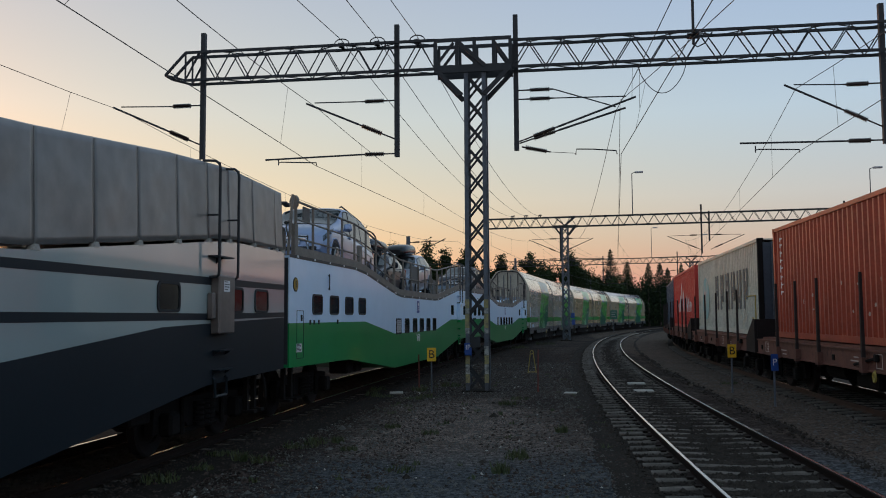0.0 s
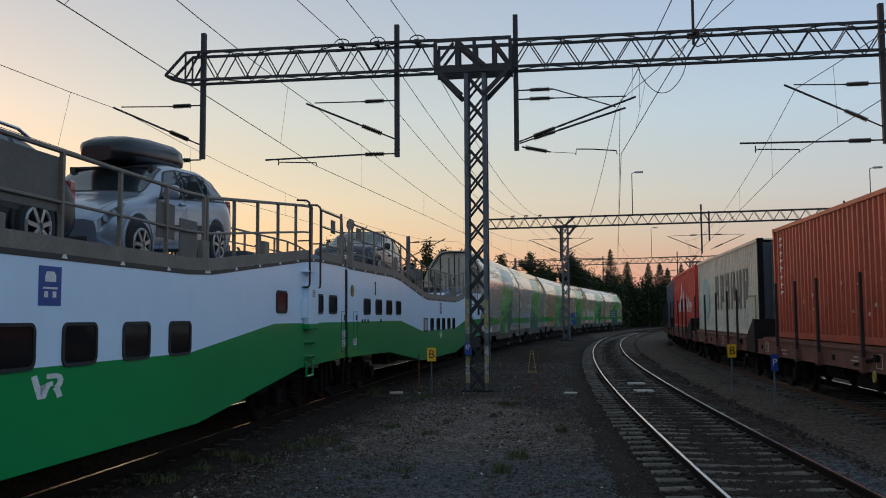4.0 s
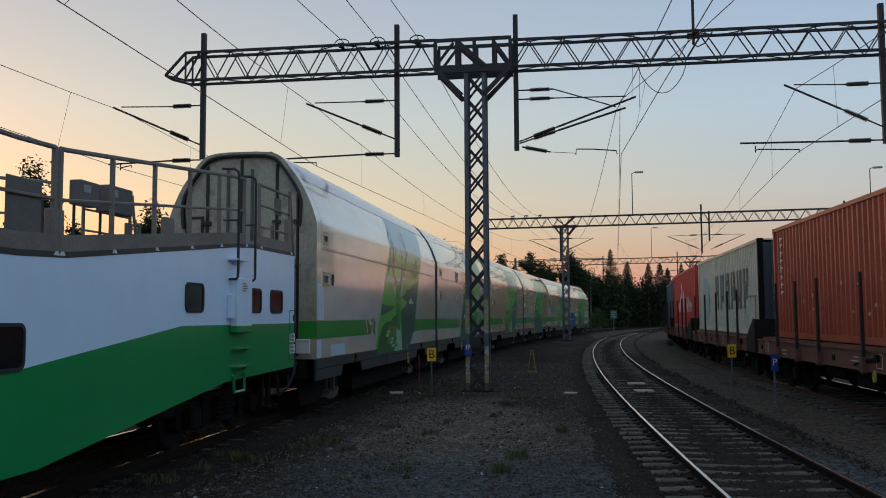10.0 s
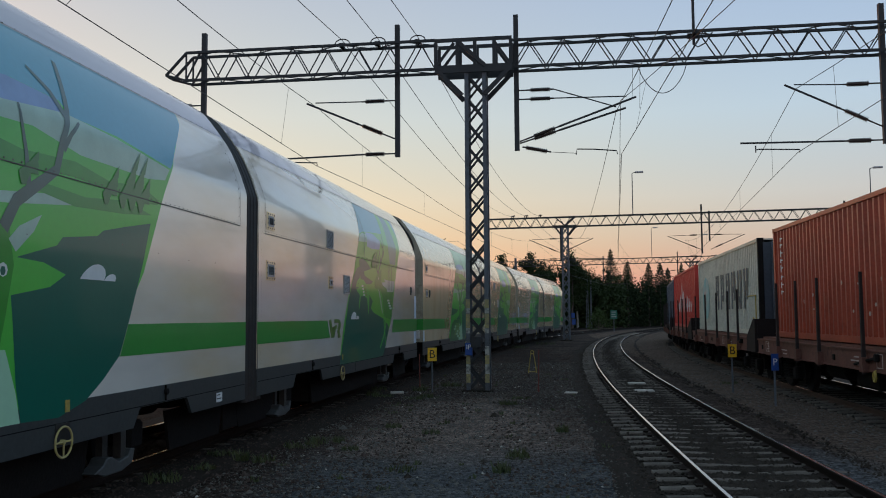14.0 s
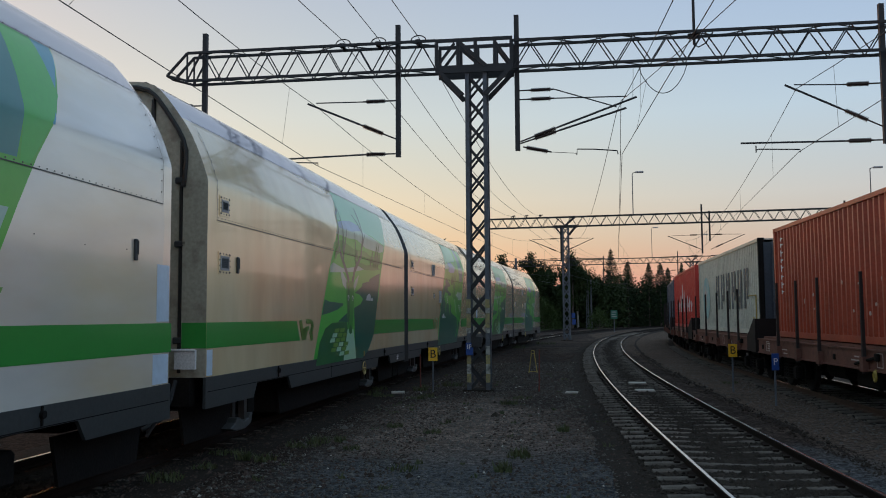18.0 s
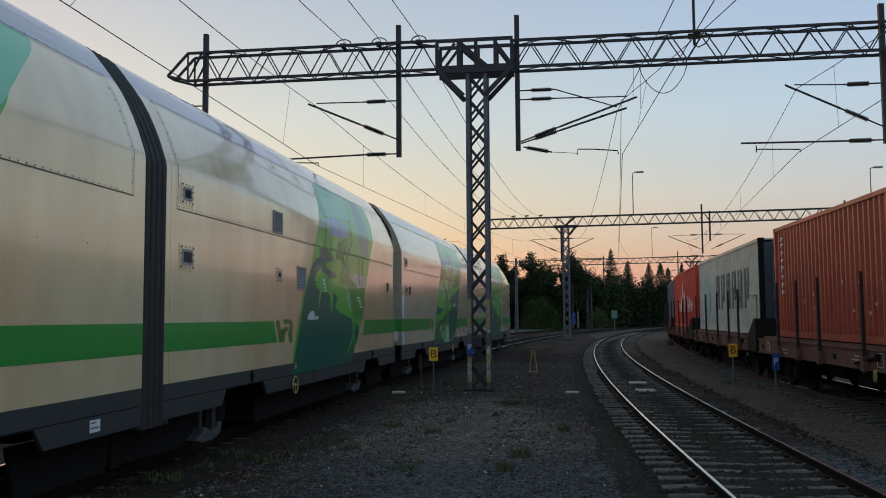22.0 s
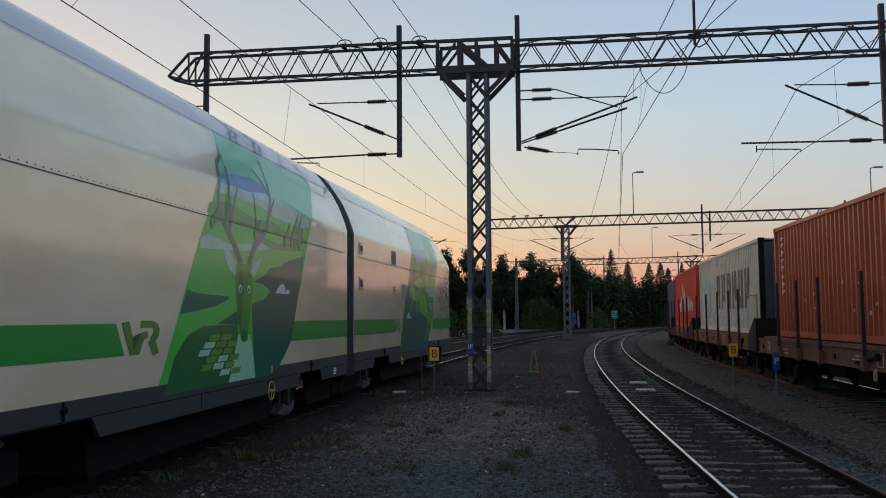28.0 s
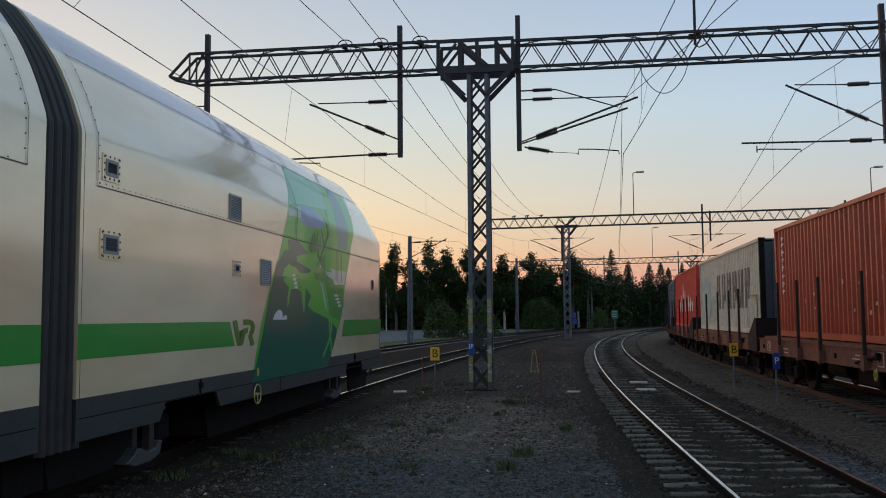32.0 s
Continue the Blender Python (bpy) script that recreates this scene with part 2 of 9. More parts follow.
    "birchbark": material("birch_bark", (0.5, 0.48, 0.45), 0.8, second=(0.08, 0.07, 0.065), scale=5, amount=0.9, grain=20, bump=0.3),
    "paleyellow": material("pale_worn_yellow_paint", (0.46, 0.38, 0.14), 0.5, second=(0.32, 0.27, 0.13), scale=9, amount=0.6, bump=0.05),
    "yellowold": material("worn_yellow_paint", (0.45, 0.33, 0.06), 0.6, second=(0.25, 0.18, 0.06), scale=8, amount=0.7, bump=0.1),
    "ballaststone": material("dark_crushed_stone", (0.05, 0.041, 0.033), 0.9, second=(0.021, 0.017, 0.014), scale=6, amount=0.8, grain=50, bump=0.3, spec=0.08),
    "brownstone": material("rusty_brown_crushed_stone", (0.085, 0.062, 0.052), 0.9, second=(0.035, 0.025, 0.021), scale=6, amount=0.8, grain=50, bump=0.3, spec=0.08),
}


def ground_material():
    """Blue-grey grit, a paler trodden brown patch in the yard, dark oily earth elsewhere, with stones of two sizes."""
    m = bpy.data.materials.new("gravel_ground")
    m.use_nodes = True
    n, l = m.node_tree.nodes, m.node_tree.links
    b = n["Principled BSDF"]
    b.inputs["Roughness"].default_value = 0.95
    b.inputs["Specular IOR Level"].default_value = 0.04
    tc = n.new("ShaderNodeTexCoord")

    def tex(scale, detail=5.0, rough=0.6):
        t = n.new("ShaderNodeTexNoise")
        t.inputs["Scale"].default_value, t.inputs["Detail"].default_value, t.inputs["Roughness"].default_value = scale, detail, rough
        l.new(tc.outputs["Object"], t.inputs["Vector"])
        return t.outputs["Fac"]

    def span(v, a, z, lo=0.0, hi=1.0):
        r = n.new("ShaderNodeMapRange")
        r.interpolation_type = "SMOOTHSTEP"
        for i, k in enumerate((a, z, lo, hi)):
            r.inputs[i + 1].default_value = k
        l.new(v, r.inputs[0])
        return r.outputs[0]

    def calc(op, p, q):
        k = n.new("ShaderNodeMath")
        k.operation = op
        for i, v in enumerate((p, q)):
            if isinstance(v, float):
                k.inputs[i].default_value = v
            else:
                l.new(v, k.inputs[i])
        return k.outputs[0]

    def blend(f, p, q):
        k = n.new("ShaderNodeMix")
        k.data_type = "RGBA"
        l.new(f, k.inputs[0])
        for i, v in ((6, p), (7, q)):
            if isinstance(v, tuple):
                k.inputs[i].default_value = (*v, 1)
            else:
                l.new(v, k.inputs[i])
        return k.outputs[2]

    # the trodden patch: an ellipse with a ragged edge
    mp = n.new("ShaderNodeMapping")
    mp.inputs["Location"].default_value = (-0.08, -2.6, 0)
    mp.inputs["Scale"].default_value = (0.4, 0.155, 0)
    l.new(tc.outputs["Object"], mp.inputs[0])
    ln = n.new("ShaderNodeVectorMath")
    ln.operation = "LENGTH"
    l.new(mp.outputs[0], ln.inputs[0])
    ragged = calc("ADD", ln.outputs["Value"], calc("MULTIPLY", calc("SUBTRACT", tex(0.55, 6.0), 0.5), 2.0))
    patch = span(ragged, 0.5, 1.15, 1.0, 0.0)
    dirt = span(tex(0.35, 6.0), 0.38, 0.62)
    base = blend(dirt, (0.034, 0.028, 0.025), (0.066, 0.052, 0.045))
    base = blend(patch, base, blend(span(tex(1.6, 6.0), 0.35, 0.65), (0.12, 0.094, 0.08), (0.2, 0.158, 0.138)))
    near = span(tex(0.3, 4.0), 0.3, 0.6)
    sep = n.new("ShaderNodeSeparateXYZ")
    l.new(tc.outputs["Object"], sep.inputs[0])
    grit = calc("MULTIPLY", span(calc("ADD", sep.outputs["Y"], calc("MULTIPLY", tex(0.5, 5.0), 5.0)), 14.5, 17.5, 1.0, 0.0), span(sep.outputs["X"], -3.2, -1.2))
    base = blend(calc("MULTIPLY", grit, 0.85), base, blend(near, (0.047, 0.054, 0.062), (0.085, 0.094, 0.104)))
    # paler worn earth between the empty track and the siding
    base = blend(calc("MULTIPLY", span(calc("ADD", calc("SUBTRACT", sep.outputs["X"], calc("MULTIPLY", sep.outputs["Y"], 0.12)), tex(0.7, 5.0)), 4.3, 5.1), span(tex(0.9, 6.0), 0.3, 0.6, 0.4, 1.0)), base, (0.11, 0.086, 0.07))
    # oily red-brown ballast earth along the train
    base = blend(span(calc("ADD", calc("SUBTRACT", sep.outputs["X"], calc("MULTIPLY", sep.outputs["Y"], 0.14)), calc("MULTIPLY", tex(0.8, 5.0), 1.6)), -3.9, -2.5, 1.0, 0.0), base, (0.032, 0.0235, 0.0195))
    vo = n.new("ShaderNodeTexVoronoi")
    vo.inputs["Scale"].default_value = 32.0
    l.new(tc.outputs["Object"], vo.inputs["Vector"])
    peb = n.new("ShaderNodeSeparateXYZ")
    l.new(vo.outputs["Color"], peb.inputs[0])
    hs = n.new("ShaderNodeHueSaturation")
    l.new(calc("MULTIPLY", span(peb.outputs["X"], 0.0, 1.0, 0.6, 1.5), span(tex(9.0, 4.0), 0.3, 0.7, 0.55, 1.45)), hs.inputs["Value"])
    cast = n.new("ShaderNodeMix")
    cast.data_type, cast.blend_type = "RGBA", "MULTIPLY"
    cast.inputs[0].default_value = 1.0
    cast.inputs[7].default_value = (0.85, 0.82, 0.79, 1)
    l.new(base, cast.inputs[6])
    l.new(cast.outputs[2], hs.inputs["Color"])
    l.new(hs.outputs[0], b.inputs["Base Color"])
    bp = n.new("ShaderNodeBump")
    bp.inputs["Strength"].default_value, bp.inputs["Distance"].default_value = 0.9, 0.02
    l.new(calc("SUBTRACT", calc("MULTIPLY", tex(3.0, 6.0), 0.7), vo.outputs["Distance"]), bp.inputs["Height"])
    l.new(bp.outputs[0], b.inputs["Normal"])
    return m


M["gravel"] = ground_material()


# ======== mesh helpers ========
def part(name, bm, mat, parent=None, label="", smooth=False):
    me = bpy.data.meshes.new(name)
    if smooth:
        for f in bm.faces:
            f.smooth = True
    bm.to_mesh(me)
    bm.free()
    for m in (mat if isinstance(mat, (list, tuple)) else [mat]):
        me.materials.append(m)
    ob = new(name, me)
    if parent:
        ob.parent = parent
    if label:
        ob["label"] = label
    return ob


def twin(ob, m, parent=None):
    """Another object on the same mesh, under the same parent."""
    o = new(ob.name.split(".")[0], ob.data)
    o.parent = parent or ob.parent
    o.matrix_basis = m
    if "label" in ob:
        o["label"] = ob["label"]
    return o


def box(bm, x0, x1, y0, y1, z0, z1, mi=0):
    v = [bm.verts.new((x, y, z)) for z in (z0, z1) for x, y in ((x0, y0), (x1, y0), (x1, y1), (x0, y1))]
    for q in ((3, 2, 1, 0), (4, 5, 6, 7), (0, 1, 5, 4), (1, 2, 6, 5), (2, 3, 7, 6), (3, 0, 4, 7)):
        bm.faces.new([v[i] for i in q]).material_index = mi
    return v


def soft_box(bm, x0, x1, y0, y1, z0, z1, r=0.02, seg=1, mi=0):
    t = bmesh.new()
    box(t, x0, x1, y0, y1, z0, z1, mi)
    bmesh.ops.bevel(t, geom=t.edges[:], offset=r, segments=seg, affect="EDGES", profile=0.5)
    pour(t, bm, mi)


def pour(src, dst, mi=None):
    """Moves all of one bmesh into another."""
    vm = {v: dst.verts.new(v.co) for v in src.verts}
    for f in src.faces:
        try:
            g = dst.faces.new([vm[v] for v in f.verts])
            g.material_index = f.material_index if mi is None else mi
            g.smooth = f.smooth
        except ValueError:
            pass
    src.free()


def bar(bm, p, q, r, sides=4, r2=None, turn=0.0, cap=True):
    """A bar from p to q of radius r (r2 at q)."""
    p, q = Vector(p), Vector(q)
    d = (q - p).normalized()
    a = d.orthogonal().normalized() if abs(d.z) < 0.999 else Vector((1, 0, 0))
    if abs(d.z) < 0.999:
        a = d.cross(Vector((0, 0, 1))).normalized()
    b = d.cross(a)
    r2 = r if r2 is None else r2
    t0 = math.pi / sides + turn
    A = [bm.verts.new(p + (a * math.cos(t0 + i * math.tau / sides) + b * math.sin(t0 + i * math.tau / sides)) * r) for i in range(sides)]
    B = [bm.verts.new(q + (a * math.cos(t0 + i * math.tau / sides) + b * math.sin(t0 + i * math.tau / sides)) * r2) for i in range(sides)]
    for i in range(sides):
        bm.faces.new((A[i], A[(i + 1) % sides], B[(i + 1) % sides], B[i]))
    if cap:
        bm.faces.new(A[::-1])
        bm.faces.new(B)


def tube(bm, pts, r, sides=6):
    """A bent tube through the points."""
    pts = [Vector(p) for p in pts]
    rings = []
    for i, p in enumerate(pts):
        d = (pts[min(i + 1, len(pts) - 1)] - pts[max(i - 1, 0)]).normalized()
        a = d.cross(Vector((0.13, 0.29, 0.95))).normalized()
        b = d.cross(a)
        rings.append([bm.verts.new(p + (a * math.cos(k * math.tau / sides) + b * math.sin(k * math.tau / sides)) * r) for k in range(sides)])
    for A, B in zip(rings, rings[1:]):
        for k in range(sides):
            bm.faces.new((A[k], A[(k + 1) % sides], B[(k + 1) % sides], B[k]))
    bm.faces.new(rings[0][::-1]), bm.faces.new(rings[-1])


def prism(bm, poly, x0, x1, axis="x", mi=0):
    """A polygon (pairs) pulled from x0 to x1 along an axis: x: pairs are y, z; y: x, z; z: x, y."""
    def put(a, b, c):
        return {"x": (c, a, b), "y": (a, c, b), "z": (a, b, c)}[axis]
    A = [bm.verts.new(put(a, b, x0)) for a, b in poly]
    B = [bm.verts.new(put(a, b, x1)) for a, b in poly]
    n = len(poly)
    fs = [bm.faces.new((A[i], A[(i + 1) % n], B[(i + 1) % n], B[i])) for i in range(n)]
    fs += [bm.faces.new(A[::-1]), bm.faces.new(B)]
    for f in fs:
        f.material_index = mi
    bmesh.ops.recalc_face_normals(bm, faces=fs)


def wheel_mesh(bm, c, axis, r, w, sides=20):
    """A disc with a rounded rim, its axis along x or y."""
    c = Vector(c)
    prof = ((0.0, w * 0.35), (r * 0.55, w * 0.3), (r * 0.6, w * 0.5), (r * 0.93, w * 0.5), (r, w * 0.35), (r, -w * 0.35), (r * 0.93, -w * 0.5), (0.0, -w * 0.5))
    rings = []
    for rad, h in prof:
        if rad == 0:
            rings.append([bm.verts.new(c + (Vector((h, 0, 0)) if axis == "x" else Vector((0, h, 0))))])
            continue
        ring = []
        for k in range(sides):
            a = k * math.tau / sides
            o = Vector((h, math.cos(a) * rad, math.sin(a) * rad)) if axis == "x" else Vector((math.cos(a) * rad, h, math.sin(a) * rad))
            ring.append(bm.verts.new(c + o))
        rings.append(ring)
    fs = []
    for A, B in zip(rings, rings[1:]):
        for k in range(sides):
            a, b = A[k % len(A)], A[(k + 1) % len(A)]
            d, e = B[k % len(B)], B[(k + 1) % len(B)]
            fs.append(bm.faces.new((a, e, d) if a is b else ((a, b, d) if d is e else (a, b, e, d))))
    bmesh.ops.recalc_face_normals(bm, faces=fs)


def empty(name, label, category, group="", kind="", m=None):
    ob = new(name)
    tagged(ob, label, category, group, kind)
    if m is not None:
        ob.matrix_basis = m
    return ob

# ======== ground ========
def ground_sheet():
    bm = bmesh.new()
    xs = [-2500, -900, -400, -200, -120, -80, -60] + [-50 + 4 * i for i in range(26)] + [60, 80, 120, 200, 400, 900, 2500]
    ys = [-2500, -900, -400, -200, -120, -80, -50, -30, -20, -12] + [-8 + 3 * i for i in range(45)] + [140, 160, 200, 260, 400, 900, 2500]
    grid = [[bm.verts.new((x, y, 0.0)) for x in xs] for y in ys]
    for a, b in zip(grid, grid[1:]):
        for i in range(len(xs) - 1):
            bm.faces.new((a[i], a[i + 1], b[i + 1], b[i]))
    return tagged(part("ground", bm, M["gravel"]), "dark trodden gravel ground of a railway yard", "ground", kind="structure")


ground_sheet()


def strip(name, line, s0, s1, half, top, mat, label, parent=None, slope=0.35, step=1.5, rough_edge=0.12):
    """A low bed with ragged sloping shoulders along a line."""
    bm = bmesh.new()
    rows = []
    n = int((s1 - s0) / step)
    for i in range(n + 1):
        s = s0 + (s1 - s0) * i / n
        e0, e1 = (rough_edge * (noise.noise((s * 0.7, k * 9.1, half)) + 0.5 * noise.noise((s * 2.3, k * 5, 0))) for k in (1, 2))
        row = []
        for off, z in ((-half - slope + e0, -0.02), (-half + e0 * 0.5, top), (half + e1 * 0.5, top), (half + slope + e1, -0.02)):
            x, y = line.at(s, off)
            row.append(bm.verts.new((x, y, z)))
        rows.append(row)
    for a, b in zip(rows, rows[1:]):
        for k in range(3):
            bm.faces.new((a[k], a[k + 1], b[k + 1], b[k]))
    bmesh.ops.recalc_face_normals(bm, faces=bm.faces[:])
    ob = part(name, bm, mat, parent)
    return tagged(ob, label, "ballast", kind="structure") if not parent else ob


RAIL_PROFILE = ((-0.07, 0), (0.07, 0), (0.07, 0.012), (0.012, 0.03), (0.012, 0.095), (0.036, 0.105), (0.036, 0.13), (0.03, 0.136), (0.021, 0.1365), (-0.021, 0.1365), (-0.03, 0.136), (-0.036, 0.13), (-0.036, 0.105), (-0.012, 0.095), (-0.012, 0.03), (-0.07, 0.012))


def rail(line, off, s0, s1, parent, step=1.0):
    bm = bmesh.new()
    n = int((s1 - s0) / step)
    rows = []
    for i in range(n + 1):
        s = s0 + (s1 - s0) * i / n
        row = []
        for dx, dz in RAIL_PROFILE:
            x, y = line.at(s, off + dx)
            row.append(bm.verts.new((x, y, 0.034 + dz)))
        rows.append(row)
    k = len(RAIL_PROFILE)
    for a, b in zip(rows, rows[1:]):
        for j in range(k):
            f = bm.faces.new((a[j], a[(j + 1) % k], b[(j + 1) % k], b[j]))
            f.material_index = 1 if j == 8 or (line in (MAIN, OUTER) and j in (7, 9)) else 0
    bmesh.ops.recalc_face_normals(bm, faces=bm.faces[:])
    return part("rail", bm, [M["rustyrail" if line is FREIGHT else "rail"], M["railhead"]], parent, "rail with a bright worn head")


def track(name, line, s0, s1, label, wide=1.2, fill=None):
    tr = empty(name, label, "railway track", kind="structure")
    b = strip("ballast", line, s0, s1, wide, 0.01, M["ballast"], "", tr, 0.3, 0.5, 0.3)
    b["kind"] = "stuff"
    for wide_from, wide_to, deep in ((-0.74, 0.74, 0.034), (0.86, 1.9, 0.062), (-2.0, -0.86, 0.02)) if fill else ():
        bm = bmesh.new()
        rows = []
        for i in range(int((fill[1] - fill[0]) / 0.14)):
            s = fill[0] + 0.14 * i
            row = []
            for k in range(13):
                off = wide_from + (wide_to - wide_from) * k / 12
                x, y = line.at(s, off)
                row.append(bm.verts.new((x, y, deep - (0.08 * max(0, abs(off) - 1.3) / 0.6) + 0.022 * noise.noise((x * 4.1, y * 4.1, 3.0)) + 0.012 * noise.noise((x * 13, y * 13, 1.0)))))
            rows.append(row)
        for p, q in zip(rows, rows[1:]):
            for k in range(12):
                bm.faces.new((p[k], p[k + 1], q[k + 1], q[k]))
        bmesh.ops.recalc_face_normals(bm, faces=bm.faces[:])
        part("ballast_fill", bm, M["ballast" if wide_to < 0.8 else "gravel"], tr, "dark ballast packed round the sleepers")["kind"] = "stuff"
    for side in (-1, 1):
        rail(line, side * 0.797, s0, s1, tr)
    return tr


T_LOOP = track("track_loop", LOOP, -60, 190, "curving empty railway track with worn bright rails", 1.75, (-8, 90))
T_MAIN = track("track_main", MAIN, -160, 190, "curving railway track on dark ballast that carries a train", 1.9)
T_FREIGHT = track("track_freight", FREIGHT, -60, 150, "siding track with rusty rails under container wagons")
T_OUTER = track("track_outer", OUTER, -120, 190, "farther empty railway track beyond the train")

# ======== portals over the tracks ========
PORTAL = Vector((0.97, 25.015, 0))
PORTAL_TURN = 8.06


def truss(bm_of, x0, x1, z0, z1, depth, pitch, r, joined=None):
    """A box girder along x of four chords with zigzag webs; bm_of(kind) receives each bar."""
    hd = depth / 2
    for y in (-hd, hd):
        for z in (z0, z1):
            bm_of("chord", (x0, y, z), (x1, y, z), r * 1.5)
    n = max(2, int(round((x1 - x0) / pitch)))
    st = (x1 - x0) / n
    for y, ph in ((-hd, 0), (hd, 0)):
        for i in range(n):
            a, b = x0 + i * st, x0 + (i + 1) * st
            m = (a + b) / 2
            bm_of("diagonal", (a, y, z0), (m, y, z1), r * 0.62)
            bm_of("diagonal", (m, y, z1), (b, y, z0), r * 0.62)
    for z in (z0, z1):
        for i in range(n):
            a, b = x0 + i * st, x0 + (i + 1) * st
            s = hd if i % 2 else -hd
            bm_of("lacing", (a, -s, z), (b, s, z), r * 0.5)


def insulator(bm, p, q, r=0.074, discs=11):
    p, q = Vector(p), Vector(q)
    bar(bm, p, q, 0.024, 6)
    bar(bm, p.lerp(q, 0.14), p.lerp(q, 0.86), 0.04, 8)
    for i in range(discs):
        c = p.lerp(q, 0.16 + 0.68 * i / (discs - 1))
        d = (q - p).normalized() * 0.018
        bar(bm, c - d, c + d, r, 10, r * 0.55)


def post_and_arms(root, x, z0, z1, arms, lines=True):
    """A drop post of the portal with its insulated arms; arms: dicts of lateral places and heights."""
    bm = bmesh.new()
    box(bm, x - 0.068, x + 0.068, -0.068, 0.068, z0, z1)
    part("drop_post", bm, M["darksteel"], root, "dark steel drop post")
    for a in arms:
        s = 1 if a["x"] > x else -1
        top, low, reg = a["top"], a["low"], a["reg"]
        end = Vector((a["x"], 0, a["mz"]))
        # stay, sloping tube, registration tube
        bm = bmesh.new()
        bar(bm, (x + s * 1.05, 0, top), (a["x"], 0, a["mz"] + 0.12), 0.018, 6)
        part("stay_tube", bm, M["darksteel"], root, "thin steel stay")
        bm = bmesh.new()
        b0 = Vector((x, 0, low))
        d = (end - b0).normalized()
        bar(bm, b0 + d * 1.25, end + d * 0.28, 0.03, 6)
        part("arm_tube", bm, M["darksteel"], root, "thin steel bracket arm")
        if reg is not None:
            bm = bmesh.new()
            bar(bm, (x + s * 1.05, 0, reg), (a["rx"], 0, reg + a.get("rise", -0.05)), 0.026, 6)
            part("registration_tube", bm, M["darksteel"], root)
        runs = [((x + s * 0.05, 0, top), (x + s * 0.3, 0, top), (x + s * 1.05, 0, top)), (b0 + d * 0.08, b0 + d * 0.4, b0 + d * 1.25)]
        if reg is not None:
            runs.append(((x + s * 0.05, 0, reg), (x + s * 0.3, 0, reg), (x + s * 1.05, 0, reg)))
        for p0, p1, p2 in runs:
            bm = bmesh.new()
            bar(bm, p0, p1, 0.022, 6)
            insulator(bm, p1, p2)
            part("insulator", bm, M["porcelain"], root, "dark ribbed insulator")
        if reg is not None:
            bm = bmesh.new()
            e, c = a["rx"] - s * 0.4, a["cx"]
            tube(bm, ((e, 0, reg - 0.05), (e, 0, reg - 0.24), (e - s * 0.02 * 0, 0, reg - 0.17), (e - s * 0.08, 0, reg - 0.15), (c, 0, a["cz"] + 0.08), (c, 0, a["cz"])), 0.017, 6)
            part("steady_arm", bm, M["darksteel"], root)


def flat_bar(bm, p, q, normal, w, t):
    """A flat steel bar from p to q, w wide in its plane and t thick along the normal."""
    p, q, n = Vector(p), Vector(q), Vector(normal)
    a = (q - p).cross(n).normalized() * (w / 2)
    n = n * (t / 2)
    v = [bm.verts.new(c + sa * a + sn * n) for c in (p, q) for sa, sn in ((-1, -1), (1, -1), (1, 1), (-1, 1))]
    fs = [bm.faces.new([v[i] for i in k]) for k in ((3, 2, 1, 0), (4, 5, 6, 7), (0, 1, 5, 4), (1, 2, 6, 5), (2, 3, 7, 6), (3, 0, 4, 7))]
    bmesh.ops.recalc_face_normals(bm, faces=fs)


def lattice_mast(root, h, w0, w1, d0, d1, pitch, joined=False, leg=0.115):
    """Four angle legs, crossed flat lacing on the broad faces and zigzag on the narrow ones."""
    one = bmesh.new() if joined else None
    for sx in (-1, 1):
        for sy in (-1, 1):
            bm = one or bmesh.new()
            for a in ((leg, 0.014), (0.014, leg)):
                A = [(sx * (w0 / 2 - a[0]), sy * (d0 / 2 - a[1])), (sx * w0 / 2, sy * d0 / 2)]
                B = [(sx * (w1 / 2 - a[0]), sy * (d1 / 2 - a[1])), (sx * w1 / 2, sy * d1 / 2)]
                q = []
                for z, (p0, p1) in ((0, A), (h, B)):
                    q += [bm.verts.new((x, y, z)) for x, y in ((p0[0], p0[1]), (p1[0], p0[1]), (p1[0], p1[1]), (p0[0], p1[1]))]
                fs = [bm.faces.new((q[i], q[(i + 1) % 4], q[4 + (i + 1) % 4], q[4 + i])) for i in range(4)]
                fs += [bm.faces.new(q[4:]), bm.faces.new(q[3::-1])]
                bmesh.ops.recalc_face_normals(bm, faces=fs)
            if not joined:
                part("leg", bm, M["steel"], root, "bluish galvanised angle leg")
    n = int(round(h / pitch))
    for i in range(n):
        z0, z1 = h * i / n, h * (i + 1) / n
        f0, f1 = z0 / h, z1 / h
        wa, wb = (w0 + (w1 - w0) * f0) / 2 - 0.03, (w0 + (w1 - w0) * f1) / 2 - 0.03
        da, db = (d0 + (d1 - d0) * f0) / 2 - 0.022, (d0 + (d1 - d0) * f1) / 2 - 0.022
        bars = []
        for y0, y1, e in ((-da, -db, 1), (da, db, -1)):
            bars += [((-wa, y0, z0), (wb, y1, z1), (0, 1, 0), 0.065), ((wa, y0 + e * 0.014, z0), (-wb, y1 + e * 0.014, z1), (0, 1, 0), 0.065)]
        for x0, x1 in ((-wa, -wb), (wa, wb)):
            bars.append(((x0, -da, z0), (x1, db, z1), (1, 0, 0), 0.05))
        for p, q, nn, ww in bars:
            bm = one or bmesh.new()
            flat_bar(bm, p, q, nn, ww, 0.012)
            if not joined:
                part("lacing", bm, M["darksteel"], root)
    if joined:
        part("mast", one, M["steel"], root, "lattice steel mast")


